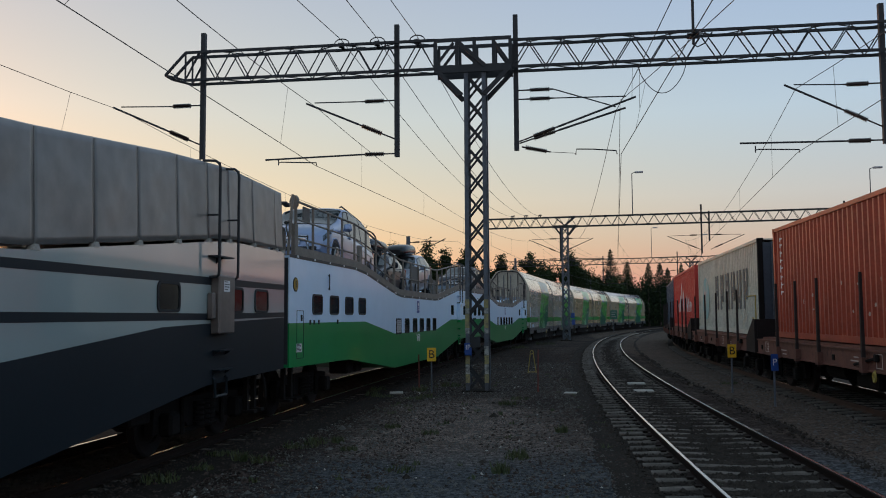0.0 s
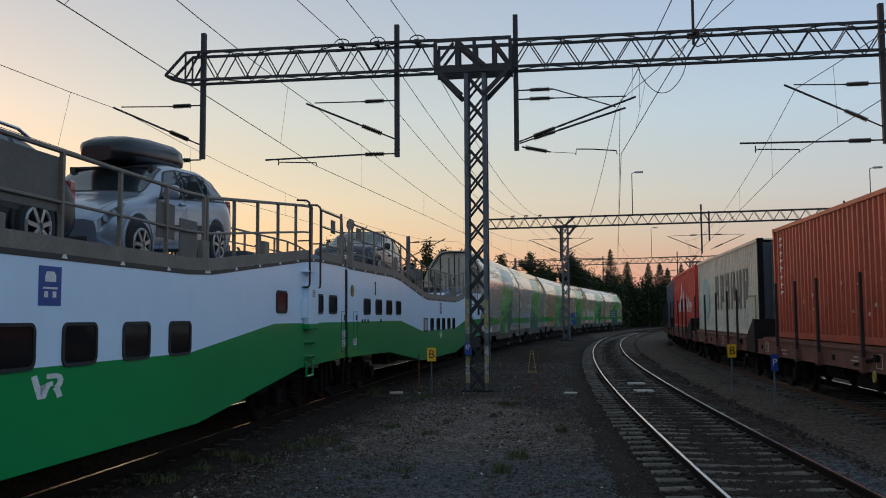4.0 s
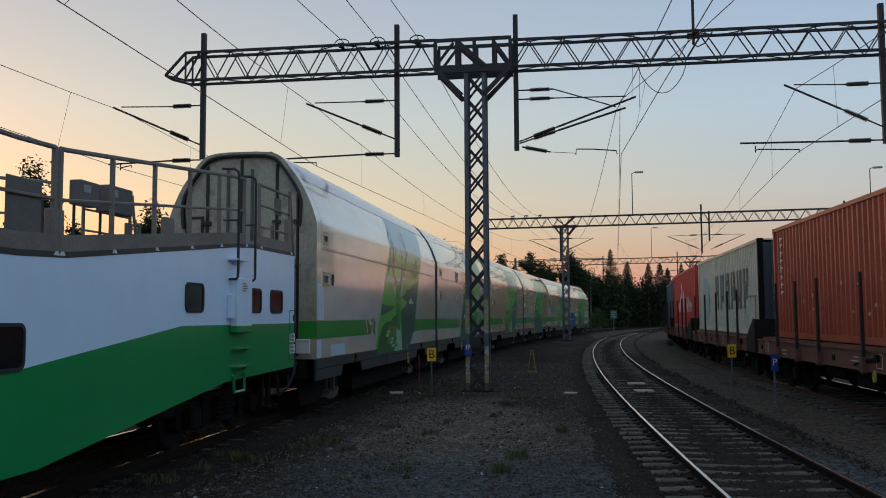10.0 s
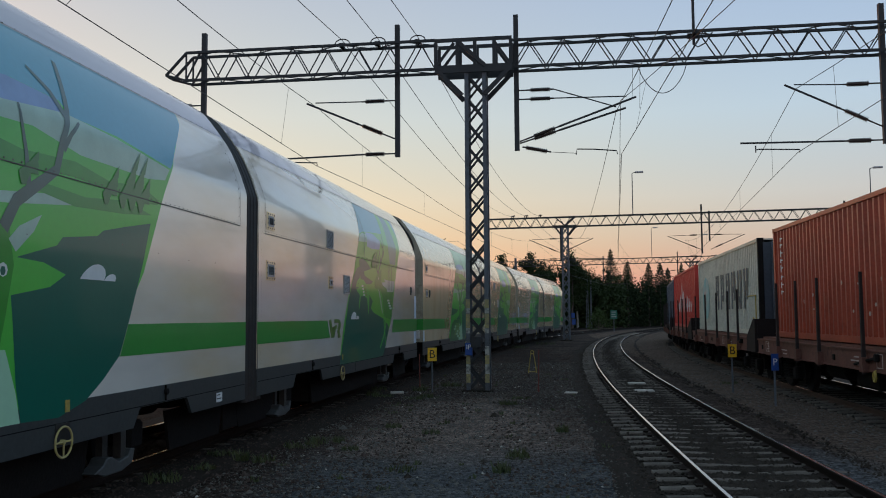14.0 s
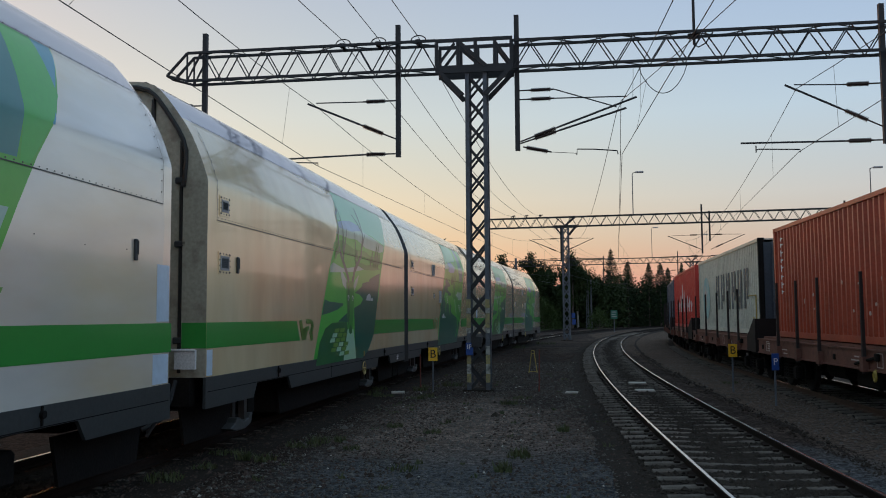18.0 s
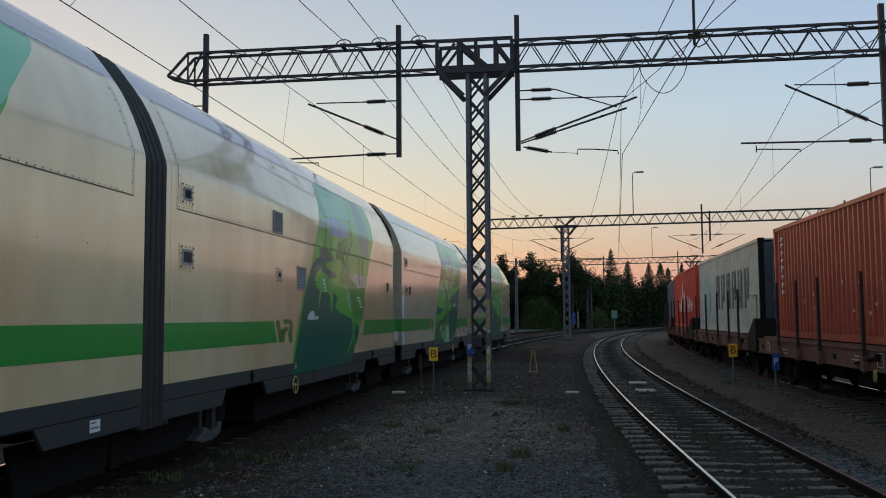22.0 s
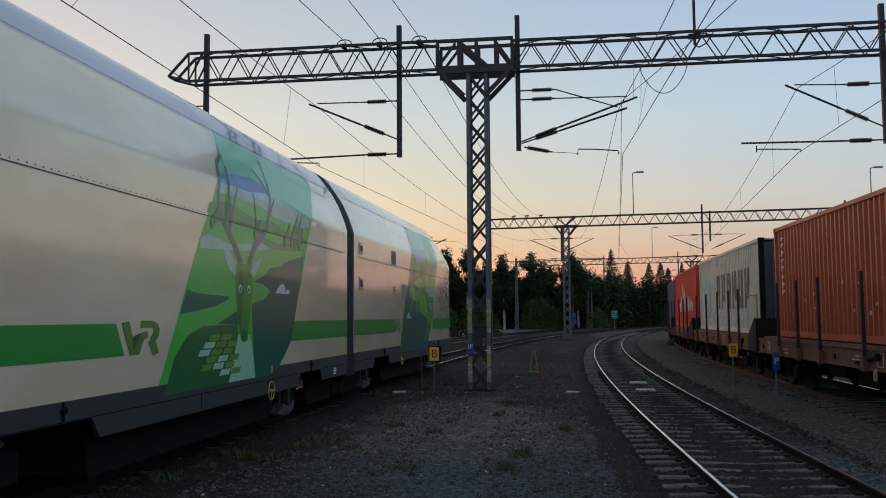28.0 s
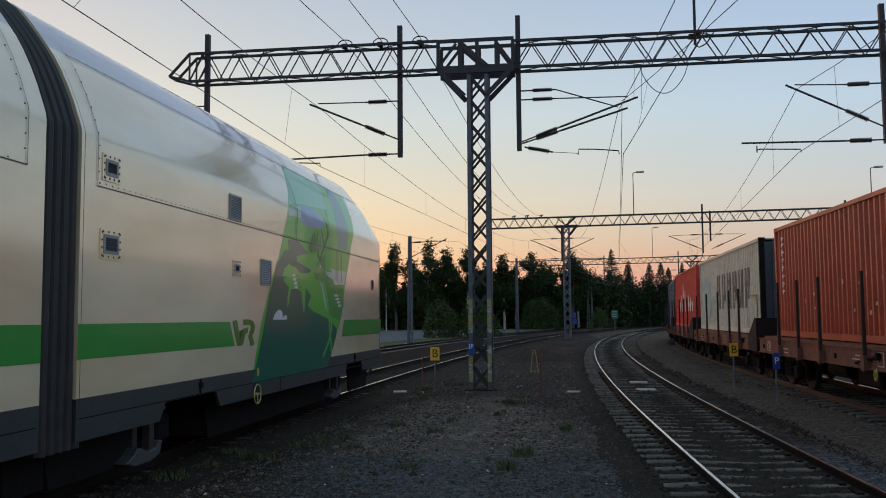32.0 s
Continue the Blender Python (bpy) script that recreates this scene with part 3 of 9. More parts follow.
def near_portal():
    root = empty("overhead_line_portal", "dark lattice steel portal with insulated arms over the tracks", "overhead portal", "overhead line portals")
    root.matrix_basis = pose(PORTAL.x, PORTAL.y, 0, 0, 0, -PORTAL_TURN)
    mats = {"chord": M["darksteel"], "diagonal": M["darksteel"], "lacing": M["darksteel"]}

    def one_bar(kind, p, q, r):
        bm = bmesh.new()
        bar(bm, p, q, r, 4)
        part(kind, bm, mats[kind], root)

    truss(one_bar, -8.67, -1.15, 9.14, 9.98, 0.5, 0.94, 0.034)
    truss(one_bar, 1.05, 16.4, 9.11, 9.88, 0.5, 0.96, 0.034)
    # tapered left end
    for y in (-0.25, 0.25):
        one_bar("chord", (-8.67, y, 9.98), (-9.3, y, 9.32), 0.045)
        one_bar("chord", (-9.3, y, 9.32), (-8.67, y, 9.14), 0.045)
        one_bar("diagonal", (-8.67, y, 9.98), (-8.67, y, 9.14), 0.03)
        one_bar("diagonal", (-8.25, y, 9.98), (-8.67, y, 9.14), 0.025)
    one_bar("chord", (-9.3, -0.25, 9.32), (-9.3, 0.25, 9.32), 0.04)
    # head of the mast: plates, box and brackets
    def head(name, make):
        bm = bmesh.new()
        make(bm)
        part(name, bm, M["darksteel"], root)

    for y in (-0.34, 0.34):
        head("head_plate", lambda bm: box(bm, -1.15, 1.05, y - 0.03, y + 0.03, 8.98, 9.2))
        head("head_plate", lambda bm: box(bm, -1.15, 1.05, y - 0.03, y + 0.03, 9.88, 9.98))
        for x in (-1.12, -0.5, 0.0, 0.55, 1.02):
            head("head_stud", lambda bm: box(bm, x - 0.05, x + 0.05, y - 0.03, y + 0.03, 9.2, 9.88))
        head("head_brace", lambda bm: bar(bm, (-0.45, y, 9.85), (0.3, y, 9.15), 0.075, 4))
        head("head_brace", lambda bm: bar(bm, (0.55, y, 9.85), (1.0, y, 9.2), 0.05, 4))
        head("head_brace", lambda bm: bar(bm, (-1.1, y, 9.2), (-0.6, y, 9.85), 0.05, 4))
        head("head_bracket", lambda bm: prism(bm, ((-1.08, 8.98), (-0.92, 8.98), (-0.32, 8.36), (-0.46, 8.3)), y - 0.04, y + 0.04, "y"))
        head("head_bracket", lambda bm: prism(bm, ((0.98, 8.98), (0.82, 8.98), (0.2, 8.36), (0.32, 8.3)), y - 0.04, y + 0.04, "y"))
    lattice_mast(root, 9.0, 0.64, 0.62, 0.62, 0.6, 0.71)
    # painted bands on the legs and base
    for sx in (-1, 1):
        for z0, z1, m, lab in ((0.24, 0.48, "yellowband", "worn yellow band"), (0.48, 0.75, "whiteband", "worn white band"), (0.75, 1.0, "yellowband", "worn yellow band"), (1.0, 1.25, "whiteband", "worn white band"), (1.6, 1.75, "whiteband", "worn white band"), (1.75, 2.15, "yellowband", "worn yellow band"), (2.15, 2.3, "whiteband", "worn white band"), (2.3, 2.55, "yellowband", "worn yellow band")):
            bm = bmesh.new()
            box(bm, min(sx * 0.205, sx * 0.324), max(sx * 0.205, sx * 0.324), -0.318, -0.3095, z0 + 0.004, z1 - 0.004)
            part("painted_band", bm, BAND[m], root, lab)
    bm = bmesh.new()
    soft_box(bm, -0.44, 0.44, -0.42, 0.42, -0.3, 0.035, 0.03)
    part("footing", bm, M["ballast"], root, "dirty concrete footing")
    bm = bmesh.new()
    box(bm, -0.18, 0.1, -0.42, -0.34, 1.22, 1.5)
    part("switch_box", bm, M["darksteel"], root, "small dark box")
    post_and_arms(root, -8.21, 6.8, 10.62, [dict(x=-10.82, mz=8.36, top=8.43, low=7.2, reg=6.78, rx=-11.2, cx=-10.45, cz=6.6)])
    post_and_arms(root, -2.3, 6.68, 10.57, [dict(x=-4.76, mz=8.24, top=8.34, low=7.18, reg=6.78, rx=-6.25, cx=-4.7, cz=6.5, rise=-0.07)])
    post_and_arms(root, 1.15, 6.75, 10.68, [dict(x=4.22, mz=8.07, top=8.22, low=6.98, reg=None), dict(x=3.93, mz=7.78, top=8.48, low=6.93, reg=None)])
    post_and_arms(root, 11.02, 6.62, 10.45, [dict(x=8.71, mz=8.2, top=8.27, low=7.05, reg=6.72, rx=7.25, cx=8.8, cz=6.45, rise=0.03)])
    # pulled-off registration of the double arm
    bm = bmesh.new()
    insulator(bm, (1.3, 0, 6.85), (2.1, 0, 6.68))
    part("insulator", bm, M["porcelain"], root, "dark ribbed insulators")
    bm = bmesh.new()
    bar(bm, (2.1, 0, 6.68), (2.82, 0, 6.62), 0.008, 5)
    tube(bm, ((2.8, 0, 6.58), (2.82, 0, 6.74), (3.3, 0, 6.72), (3.92, 0, 6.66), (3.94, 0, 6.56)), 0.017, 6)
    part("steady_arm", bm, M["darksteel"], root)
    # pin insulators and feeder clamps on the top chord
    for x in (-3.95, -2.88, -1.7):
        bm = bmesh.new()
        bar(bm, (x, 0, 9.98), (x, 0, 10.12), 0.09, 8, 0.05)
        tube(bm, [(x - 0.22 * math.cos(a), 0, 10.1 + 0.14 * math.sin(a)) for a in np.linspace(0, math.pi, 7)], 0.018, 5)
        box(bm, x - 0.04, x + 0.04, -0.28, 0.28, 9.98, 10.04)
        part("pin_insulator", bm, M["porcelain"], root)
    bm = bmesh.new()
    box(bm, 6.055, 6.125, -0.035, 0.035, 9.6, 11.6)
    for z in (9.75, 9.85, 9.95):
        box(bm, 5.92, 6.26, -0.06, 0.06, z, z + 0.03)
    tube(bm, ((6.6, 0, 9.9), (6.4, 0, 9.6), (6.2, 0, 9.5), (6.05, 0, 9.6)), 0.02, 5)
    part("switch_lead", bm, M["darksteel"], root)
    bm = bmesh.new()
    tube(bm, [(4.55 + 1.35 * u, 0.1, 9.1 - 0.72 * (4 * u * (1 - u)) ** 0.75 - 0.12 * math.sin(u * 3.0)) for u in np.linspace(0, 1, 15)], 0.012, 5)
    part("jumper_cable", bm, M["wire"], root, "slack hanging jumper cable")
    for x, zl in ((4.42, 8.2), (4.62, 7.9)):
        bm = bmesh.new()
        bar(bm, (x, 0.1, 9.1), (x - 0.02, 0.3, zl), 0.006, 4)
        part("jumper_cable", bm, M["wire"], root)
    return root


BAND = {
    "yellowband": material("worn_yellow_band", (0.36, 0.31, 0.13), 0.7, second=(0.2, 0.18, 0.12), scale=14, amount=0.9, bump=0.1),
    "whiteband": material("worn_white_band", (0.42, 0.42, 0.38), 0.7, second=(0.08, 0.08, 0.08), scale=14, amount=0.9, bump=0.1),
}
near_portal()


def far_portal(px, py, turn, x0, x1, z0, z1, posts, label, lamps=(), mast=True, mast_x=0.0, horns=()):
    root = empty("overhead_line_portal", label, "overhead portal", "overhead line portals")
    root.matrix_basis = pose(px, py, 0, 0, 0, -turn)
    bms = {"chord": bmesh.new(), "diagonal": bmesh.new(), "lacing": bmesh.new()}
    truss(lambda k, p, q, r: bar(bms[k], p, q, r, 4), x0, x1, z0, z1, 0.5, 1.0, 0.042)
    for k, bm in bms.items():
        part(k, bm, M["darksteel"], root)
    if mast:
        m = empty_part("mast_frame", root, (mast_x, 0, 0))
        lattice_mast(m, z0, 0.62, 0.6, 0.62, 0.6, 0.75, joined=True)
        bm = bmesh.new()
        box(bm, mast_x - 1.0, mast_x + 1.0, -0.33, 0.33, z0 - 0.1, z0 + 0.1)
        for s in (-1, 1):
            for y in (-0.3, 0.3):
                prism(bm, ((mast_x + s * 0.98, z0), (mast_x + s * 0.8, z0), (mast_x + s * 0.26, z0 - 0.72), (mast_x + s * 0.36, z0 - 0.76)), y - 0.04, y + 0.04, "y")
                bar(bm, (mast_x - s * 0.1, y, z0), (mast_x + s * 0.85, y, z1), 0.06, 4)
        part("mast_head", bm, M["darksteel"], root)
    for x, zt, zb, arms in posts:
        post_and_arms(root, x, zb, zt, arms)
    for x in horns:
        bm = bmesh.new()
        bar(bm, (x, 0, z1), (x, 0, z1 + 0.24), 0.05, 6)
        bar(bm, (x - 0.15, 0, z1 + 0.22), (x + 0.15, 0, z1 + 0.25), 0.05, 6)
        bar(bm, (x - 0.15, 0, z1), (x - 0.15, 0, z1 + 0.22), 0.035, 6)
        part("top_insulator", bm, M["porcelain"], root, "small dark insulator on the top chord")
    for x, hgt, s in lamps:
        lamp_head(root, x, z1, hgt, s)
    return root


def empty_part(name, root, loc):
    """A mesh-less joint would be no part, so the mast is set under a small base plate."""
    bm = bmesh.new()
    soft_box(bm, -0.5, 0.5, -0.45, 0.45, -0.25, 0.06, 0.03)
    ob = part("footing", bm, M["ballast"], root)
    ob.location = loc
    return ob


def lamp_head(root, x, z, hgt, s):
    bm = bmesh.new()
    bar(bm, (x, 0, z), (x, 0, z + hgt), 0.045, 8, 0.035)
    tube(bm, ((x, 0, z + hgt - 0.02), (x + s * 0.1, 0, z + hgt + 0.05), (x + s * 0.3, 0, z + hgt + 0.1)), 0.03, 6)
    ob = part("lamp_pole", bm, M["steel"], root, "slim grey lamp pole")
    bm = bmesh.new()
    soft_box(bm, min(x + s * 0.25, x + s * 0.95), max(x + s * 0.25, x + s * 0.95), -0.14, 0.14, z + hgt + 0.02, z + hgt + 0.17, 0.05, 2)
    part("lamp_head", bm, M["lampgrey"], root, "pale grey flat street-lamp head")


arms2 = lambda x, s: [dict(x=x + s * 2.5, mz=8.6, top=8.75, low=7.5, reg=7.0, rx=x + s * 3.7, cx=x + s * 2.4, cz=6.6)]
far_portal(10.52, 76.19, 13.6, -7.0, 30.0, 9.78, 10.6,
           [(-0.38, 9.7, 6.8, arms2(-0.38, -1) + arms2(-0.38, 1)), (11.32, 11.3, 7.2, arms2(11.32, -1)), (11.94, 10.72, 8.2, arms2(11.94, 1)), (22.4, 11.2, 7.0, arms2(22.4, -1))],
           "dark lattice steel portal farther down the tracks", lamps=((5.75, 3.55, 1), (24.4, 3.1, 1)), horns=(-4.5, -3.35, -2.1))
far_portal(29.0, 133.0, 21.0, -22.0, 26.0, 9.9, 10.7,
           [(-5.0, 11.2, 7.2, arms2(-5.0, 1)), (6.0, 11.5, 7.2, arms2(6.0, -1)), (20.0, 11.2, 7.2, arms2(20, -1))],
           "dark lattice steel portal in the distance", lamps=((9.5, 3.1, 1), (2.3, 4.4, 1)), mast_x=8.0)
far_portal(-8.5, -28.0, 5.0, -3.0, 24.0, 9.11, 9.98, [(6.0, 10.6, 6.7, arms2(6.0, -1))], "dark lattice steel portal behind the yard", mast_x=9.0)


# ======== overhead wires ========
def wire_run(name, supports, droppers=True, r=0.009, label="", spread=0.0):
    """Carrier and contact wire from support to support: (x, y, carrier height, contact height)."""
    root = empty(name, label, "overhead wire", "overhead wires")
    for (x0, y0, m0, c0), (x1, y1, m1, c1) in zip(supports, supports[1:]):
        L = math.hypot(x1 - x0, y1 - y0)
        sag = L * L / 52 ** 2 * 1.15
        n = 14
        bm = bmesh.new()
        pts = []
        for i in range(n + 1):
            u = i / n
            pts.append((x0 + (x1 - x0) * u, y0 + (y1 - y0) * u, m0 + (m1 - m0) * u - 4 * sag * u * (1 - u)))
        tube(bm, pts, r, 5)
        part("carrier_wire", bm, M["wire"], root)
        if c0 is None or c1 is None:
            continue
        bm = bmesh.new()
        tube(bm, [(x0 + (x1 - x0) * i / 6, y0 + (y1 - y0) * i / 6, c0 + (c1 - c0) * i / 6) for i in range(7)], r, 5)
        part("contact_wire", bm, M["wire"], root)
        if droppers:
            for i in range(6):
                u = (i + 0.5) / 6
                z = m0 + (m1 - m0) * u - 4 * sag * u * (1 - u)
                bm = bmesh.new()
                x, y = x0 + (x1 - x0) * u, y0 + (y1 - y0) * u
                bar(bm, (x, y, z), (x, y, c0 + (c1 - c0) * u), 0.0045, 4)
                part("dropper", bm, M["wire"], root)
    return root


def gpoint(a, m, c):
    t = radians(PORTAL_TURN)
    return (PORTAL.x + a * math.cos(t), PORTAL.y - a * math.sin(t), m, c)


def lpoint(line, s, off, m, c):
    x, y = line.at(s, off)
    return (x, y, m, c)


W_LABEL = "thin dark overhead wires with hanging droppers"


def mixed_run(ca, co, s_line, goff, low):
    """One track's wires: the near span's two wires have their own ends, the far spans hang together."""
    g = gpoint(*goff)
    far = [lpoint(s_line, s, o, 8.6, low) for s, o in ((78, 0.3), (136, -0.3), (186, 0.2))]
    root = wire_run("overhead_wire", [g] + far, label=W_LABEL)
    L = math.hypot(ca[0] - g[0], ca[1] - g[1])
    sag = L * L / 52 ** 2 * 1.15
    A, B = [], []
    for i in range(17):
        u = i / 16
        A.append((g[0] + (ca[0] - g[0]) * u, g[1] + (ca[1] - g[1]) * u, g[2] + (ca[2] - g[2]) * u - 4 * sag * u * (1 - u)))
        B.append((g[0] + (co[0] - g[0]) * u, g[1] + (co[1] - g[1]) * u, g[3] + (co[2] - g[3]) * u))
    for nm, pts in (("carrier_wire", A), ("contact_wire", B)):
        bm = bmesh.new()
        tube(bm, pts, 0.009, 5)
        part(nm, bm, M["wire"], root)
    for i in (1, 4, 7, 10, 13):
        bm = bmesh.new()
        bar(bm, A[i], B[i], 0.0045, 4)
        part("dropper", bm, M["wire"], root)


mixed_run((-11.64, -28, 8.34), (-16.43, -28, 6.6), OUTER, (-10.8, 8.36, 6.6), 6.6)
mixed_run((-7.4, -28, 8.19), (-10.22, -28, 6.5), MAIN, (-4.73, 8.24, 6.5), 6.5)
mixed_run((4.57, -28, 7.94), (0.15, -28, 6.5), LOOP, (4.05, 8.07, 6.56), 6.5)
mixed_run((3.23, -28, 8.05), (4.21, -28, 6.5), FREIGHT, (8.75, 8.2, 6.45), 6.5)
wire_run("overhead_wire", [(-0.97, -28, 8.13, None), gpoint(3.93, 7.78, None), lpoint(LOOP, 78, -3.3, 9.0, None)], label="thin dark overhead wire")
for a, b, e in ((-3.95, -4.4, -10.42), (-2.88, -3.16, -7.93), (-1.7, -2.17, -8.19)):
    t2 = radians(13.6)
    wire_run("feeder_wire", [(e, -28.0, 10.38, None), gpoint(a, 10.2, None), (10.52 + b * math.cos(t2), 76.19 - b * math.sin(t2), 10.75, None), (29 + b, 133 - b * 0.4, 11.0, None)], r=0.011, label="thin dark feeder wire on pin insulators")

# ======== the train ========
FLANK = 1.59


def wheelset(root, y, r=0.46):
    bm = bmesh.new()
    bar(bm, (-0.95, y, RAIL_TOP + r), (0.95, y, RAIL_TOP + r), 0.08, 10)
    ob = part("axle", bm, M["wheel"], root)
    for s in (-1, 1):
        bm = bmesh.new()
        wheel_mesh(bm, (s * 0.8, y, RAIL_TOP + r), "x", r, 0.14, 24)
        bar(bm, (s * 0.8, y, RAIL_TOP + r), (s * 1.08, y, RAIL_TOP + r), 0.13, 10)
        part("wheel", bm, M["wheel"], ob, "worn steel wheel")
    return ob


def bogie(root, y, half=1.25, r=0.46, paint="undergear"):
    """Two wheelsets, side frames with springs, brake gear."""
    for d in (-half, half):
        wheelset(root, y + d, r)
    for s in (-1, 1):
        bm = bmesh.new()
        poly = [(y - half - 0.35, 0.5), (y - half + 0.35, 0.5), (y - 0.6, 0.62), (y - 0.45, 0.5), (y + 0.45, 0.5), (y + 0.6, 0.62), (y + half - 0.35, 0.5), (y + half + 0.35, 0.5), (y + half + 0.3, 0.86), (y + 0.7, 0.92), (y - 0.7, 0.92), (y - half - 0.3, 0.86)]
        prism(bm, poly, s * 1.0 - 0.06, s * 1.0 + 0.06)
        bogie_frame = part("bogie_frame", bm, M[paint], root, "dirty dark bogie side frame")
        for d in (-0.22, 0.0, 0.22):
            bm = bmesh.new()
            for k in range(5):
                bar(bm, (s * 1.12, y + d, 0.5 + k * 0.075), (s * 1.12, y + d, 0.545 + k * 0.075), 0.085, 10)
            part("spring", bm, M[paint], bogie_frame)
        for d in (-half, half):
            bm = bmesh.new()
            soft_box(bm, s * 1.14 - 0.1, s * 1.14 + 0.1, y + d - 0.16, y + d + 0.16, 0.46, 0.78, 0.04)
            part("axle_box", bm, M[paint], bogie_frame)
        bm = bmesh.new()
        bar(bm, (s * 1.1, y - 0.75, 0.42), (s * 1.1, y - 0.75, 0.95), 0.035, 6)
        bar(bm, (s * 1.1, y + 0.75, 0.42), (s * 1.1, y + 0.75, 0.95), 0.035, 6)
        bar(bm, (s * 1.05, y - 0.75, 0.45), (s * 1.05, y + 0.75, 0.45), 0.03, 6)
        part("brake_rod", bm, M[paint], bogie_frame)


FRONT_PROFILE = dict(deck=((0, 3.2), (4.6, 3.2), (5.6, 3.14), (9.0, 2.73), (9.7, 2.67)), line=((0, 1.965), (5.55, 1.965), (8.85, 1.61)), base=((0, 1.16), (4.1, 1.12), (8.9, 0.66)))
REAR_PROFILE = dict(deck=((8.6, 2.67), (7.8, 2.7), (3.2, 3.16), (2.4, 3.21), (0, 3.23)), line=((8.5, 1.61), (5.05, 1.965), (0, 1.965)), base=((8.2, 0.66), (3.5, 1.13), (0, 1.17)))


def interp(chain, y):
    return float(np.interp(y, [p[0] for p in chain], [p[1] for p in chain]))


def round_rect(y0, y1, z0, z1, r=0.08, n=4):
    out = []
    for cy, cz, a0 in ((y1 - r, z1 - r, 0), (y0 + r, z1 - r, 90), (y0 + r, z0 + r, 180), (y1 - r, z0 + r, 270)):
        for k in range(n + 1):
            a = radians(a0 + 90 * k / n)
            out.append((cy + r * math.cos(a), cz + r * math.sin(a)))
    return out


def flank_window(root, y0, y1, z0, z1, side=1, x=FLANK, tint="window"):
    """A rounded tinted pane set in a black rubber frame."""
    bm = bmesh.new()
    outer, inner = round_rect(y0, y1, z0, z1, 0.09), round_rect(y0 + 0.035, y1 - 0.035, z0 + 0.035, z1 - 0.035, 0.06)
    n = len(outer)
    rings = [[bm.verts.new((side * xx, y, z)) for y, z in poly] for poly, xx in ((outer, x), (outer, x + 0.018), (inner, x + 0.018), (inner, x + 0.003))]
    for A, B in zip(rings, rings[1:]):
        for i in range(n):
            bm.faces.new((A[i], A[(i + 1) % n], B[(i + 1) % n], B[i]))
    bmesh.ops.recalc_face_normals(bm, faces=bm.faces[:])
    w = part("window_frame", bm, M["rubber"], root, "dark rubber window frame")
    bm = bmesh.new()
    bm.faces.new([bm.verts.new((side * (x + 0.007), y, z)) for y, z in inner])
    bmesh.ops.recalc_face_normals(bm, faces=bm.faces[:])
    part("pane", bm, M[tint], w, "dark tinted pane")
    return w


def louvre(root, y0, y1, z0, z1, x=FLANK, n=7, slat="undergear", edge="rubber", name="vent"):
    bm = bmesh.new()
    for a, b, c, d in ((y0, y1, z0, z0 + 0.035), (y0, y1, z1 - 0.035, z1), (y0, y0 + 0.035, z0 + 0.035, z1 - 0.035), (y1 - 0.035, y1, z0 + 0.035, z1 - 0.035)):
        box(bm, x, x + 0.02, a, b, c, d)
    v = part(name, bm, M[edge], root, "louvred vent")
    bm = bmesh.new()
    box(bm, x + 0.002, x + 0.005, y0 + 0.03, y1 - 0.03, z0 + 0.03, z1 - 0.03)
    part("vent_back", bm, M["black"], v)
    h = (z1 - z0 - 0.08) / n
    for i in range(n):
        z = z0 + 0.04 + i * h
        bm = bmesh.new()
        prism(bm, ((x + 0.005, z + h * 0.75), (x + 0.017, z + h * 0.1), (x + 0.019, z + h * 0.16), (x + 0.007, z + h * 0.95)), y0 + 0.036, y1 - 0.036, "y")
        part("slat", bm, M[slat], v)
    return v


def text_part(name, words, size, m, mat, parent, depth=0.002):
    """Letters of the built-in font as a thin mesh."""
    cu = bpy.data.curves.new(name, "FONT")
    cu.body, cu.size, cu.align_x, cu.align_y, cu.extrude = words, size, "CENTER", "CENTER", depth
    cu.resolution_u = 3
    tmp = bpy.data.objects.new("tmp", cu)
    me = bpy.data.meshes.new_from_object(tmp)
    bpy.data.objects.remove(tmp)
    me.name = name
    me.materials.clear()
    me.materials.append(mat)
    ob = new(name, me)
    ob.parent = parent
    ob.matrix_basis = m
    return ob


FACE_RIGHT = Matrix(((0, 0, 1, 0), (1, 0, 0, 0), (0, 1, 0, 0), (0, 0, 0, 1)))  # letters on a flank that faces +x


def disc_plate(root, y, z, r, x, words):
    bm = bmesh.new()
    bar(bm, (x, y, z), (x + 0.012, y, z), r, 24)
    p = part("number_plate", bm, M["black"], root, "round black and yellow plate")
    bm = bmesh.new()
    bar(bm, (x + 0.012, y, z), (x + 0.016, y, z), r * 0.82, 24)
    part("plate_ring", bm, M["ochre"], p, "ochre ring")
    bm = bmesh.new()
    bar(bm, (x + 0.016, y, z), (x + 0.018, y, z), r * 0.62, 24)
    part("plate_face", bm, M["ochredark"], p, "darker ochre face")
    text_part("numeral", words, r * 1.2, Matrix.Translation((x + 0.021, y, z)) @ FACE_RIGHT, M["black"], p)


def slab_decal(root, poly, x, mat, name, label="", t=0.004):
    bm = bmesh.new()
    prism(bm, poly, x, x + t)
    return part(name, bm, mat, root, label)


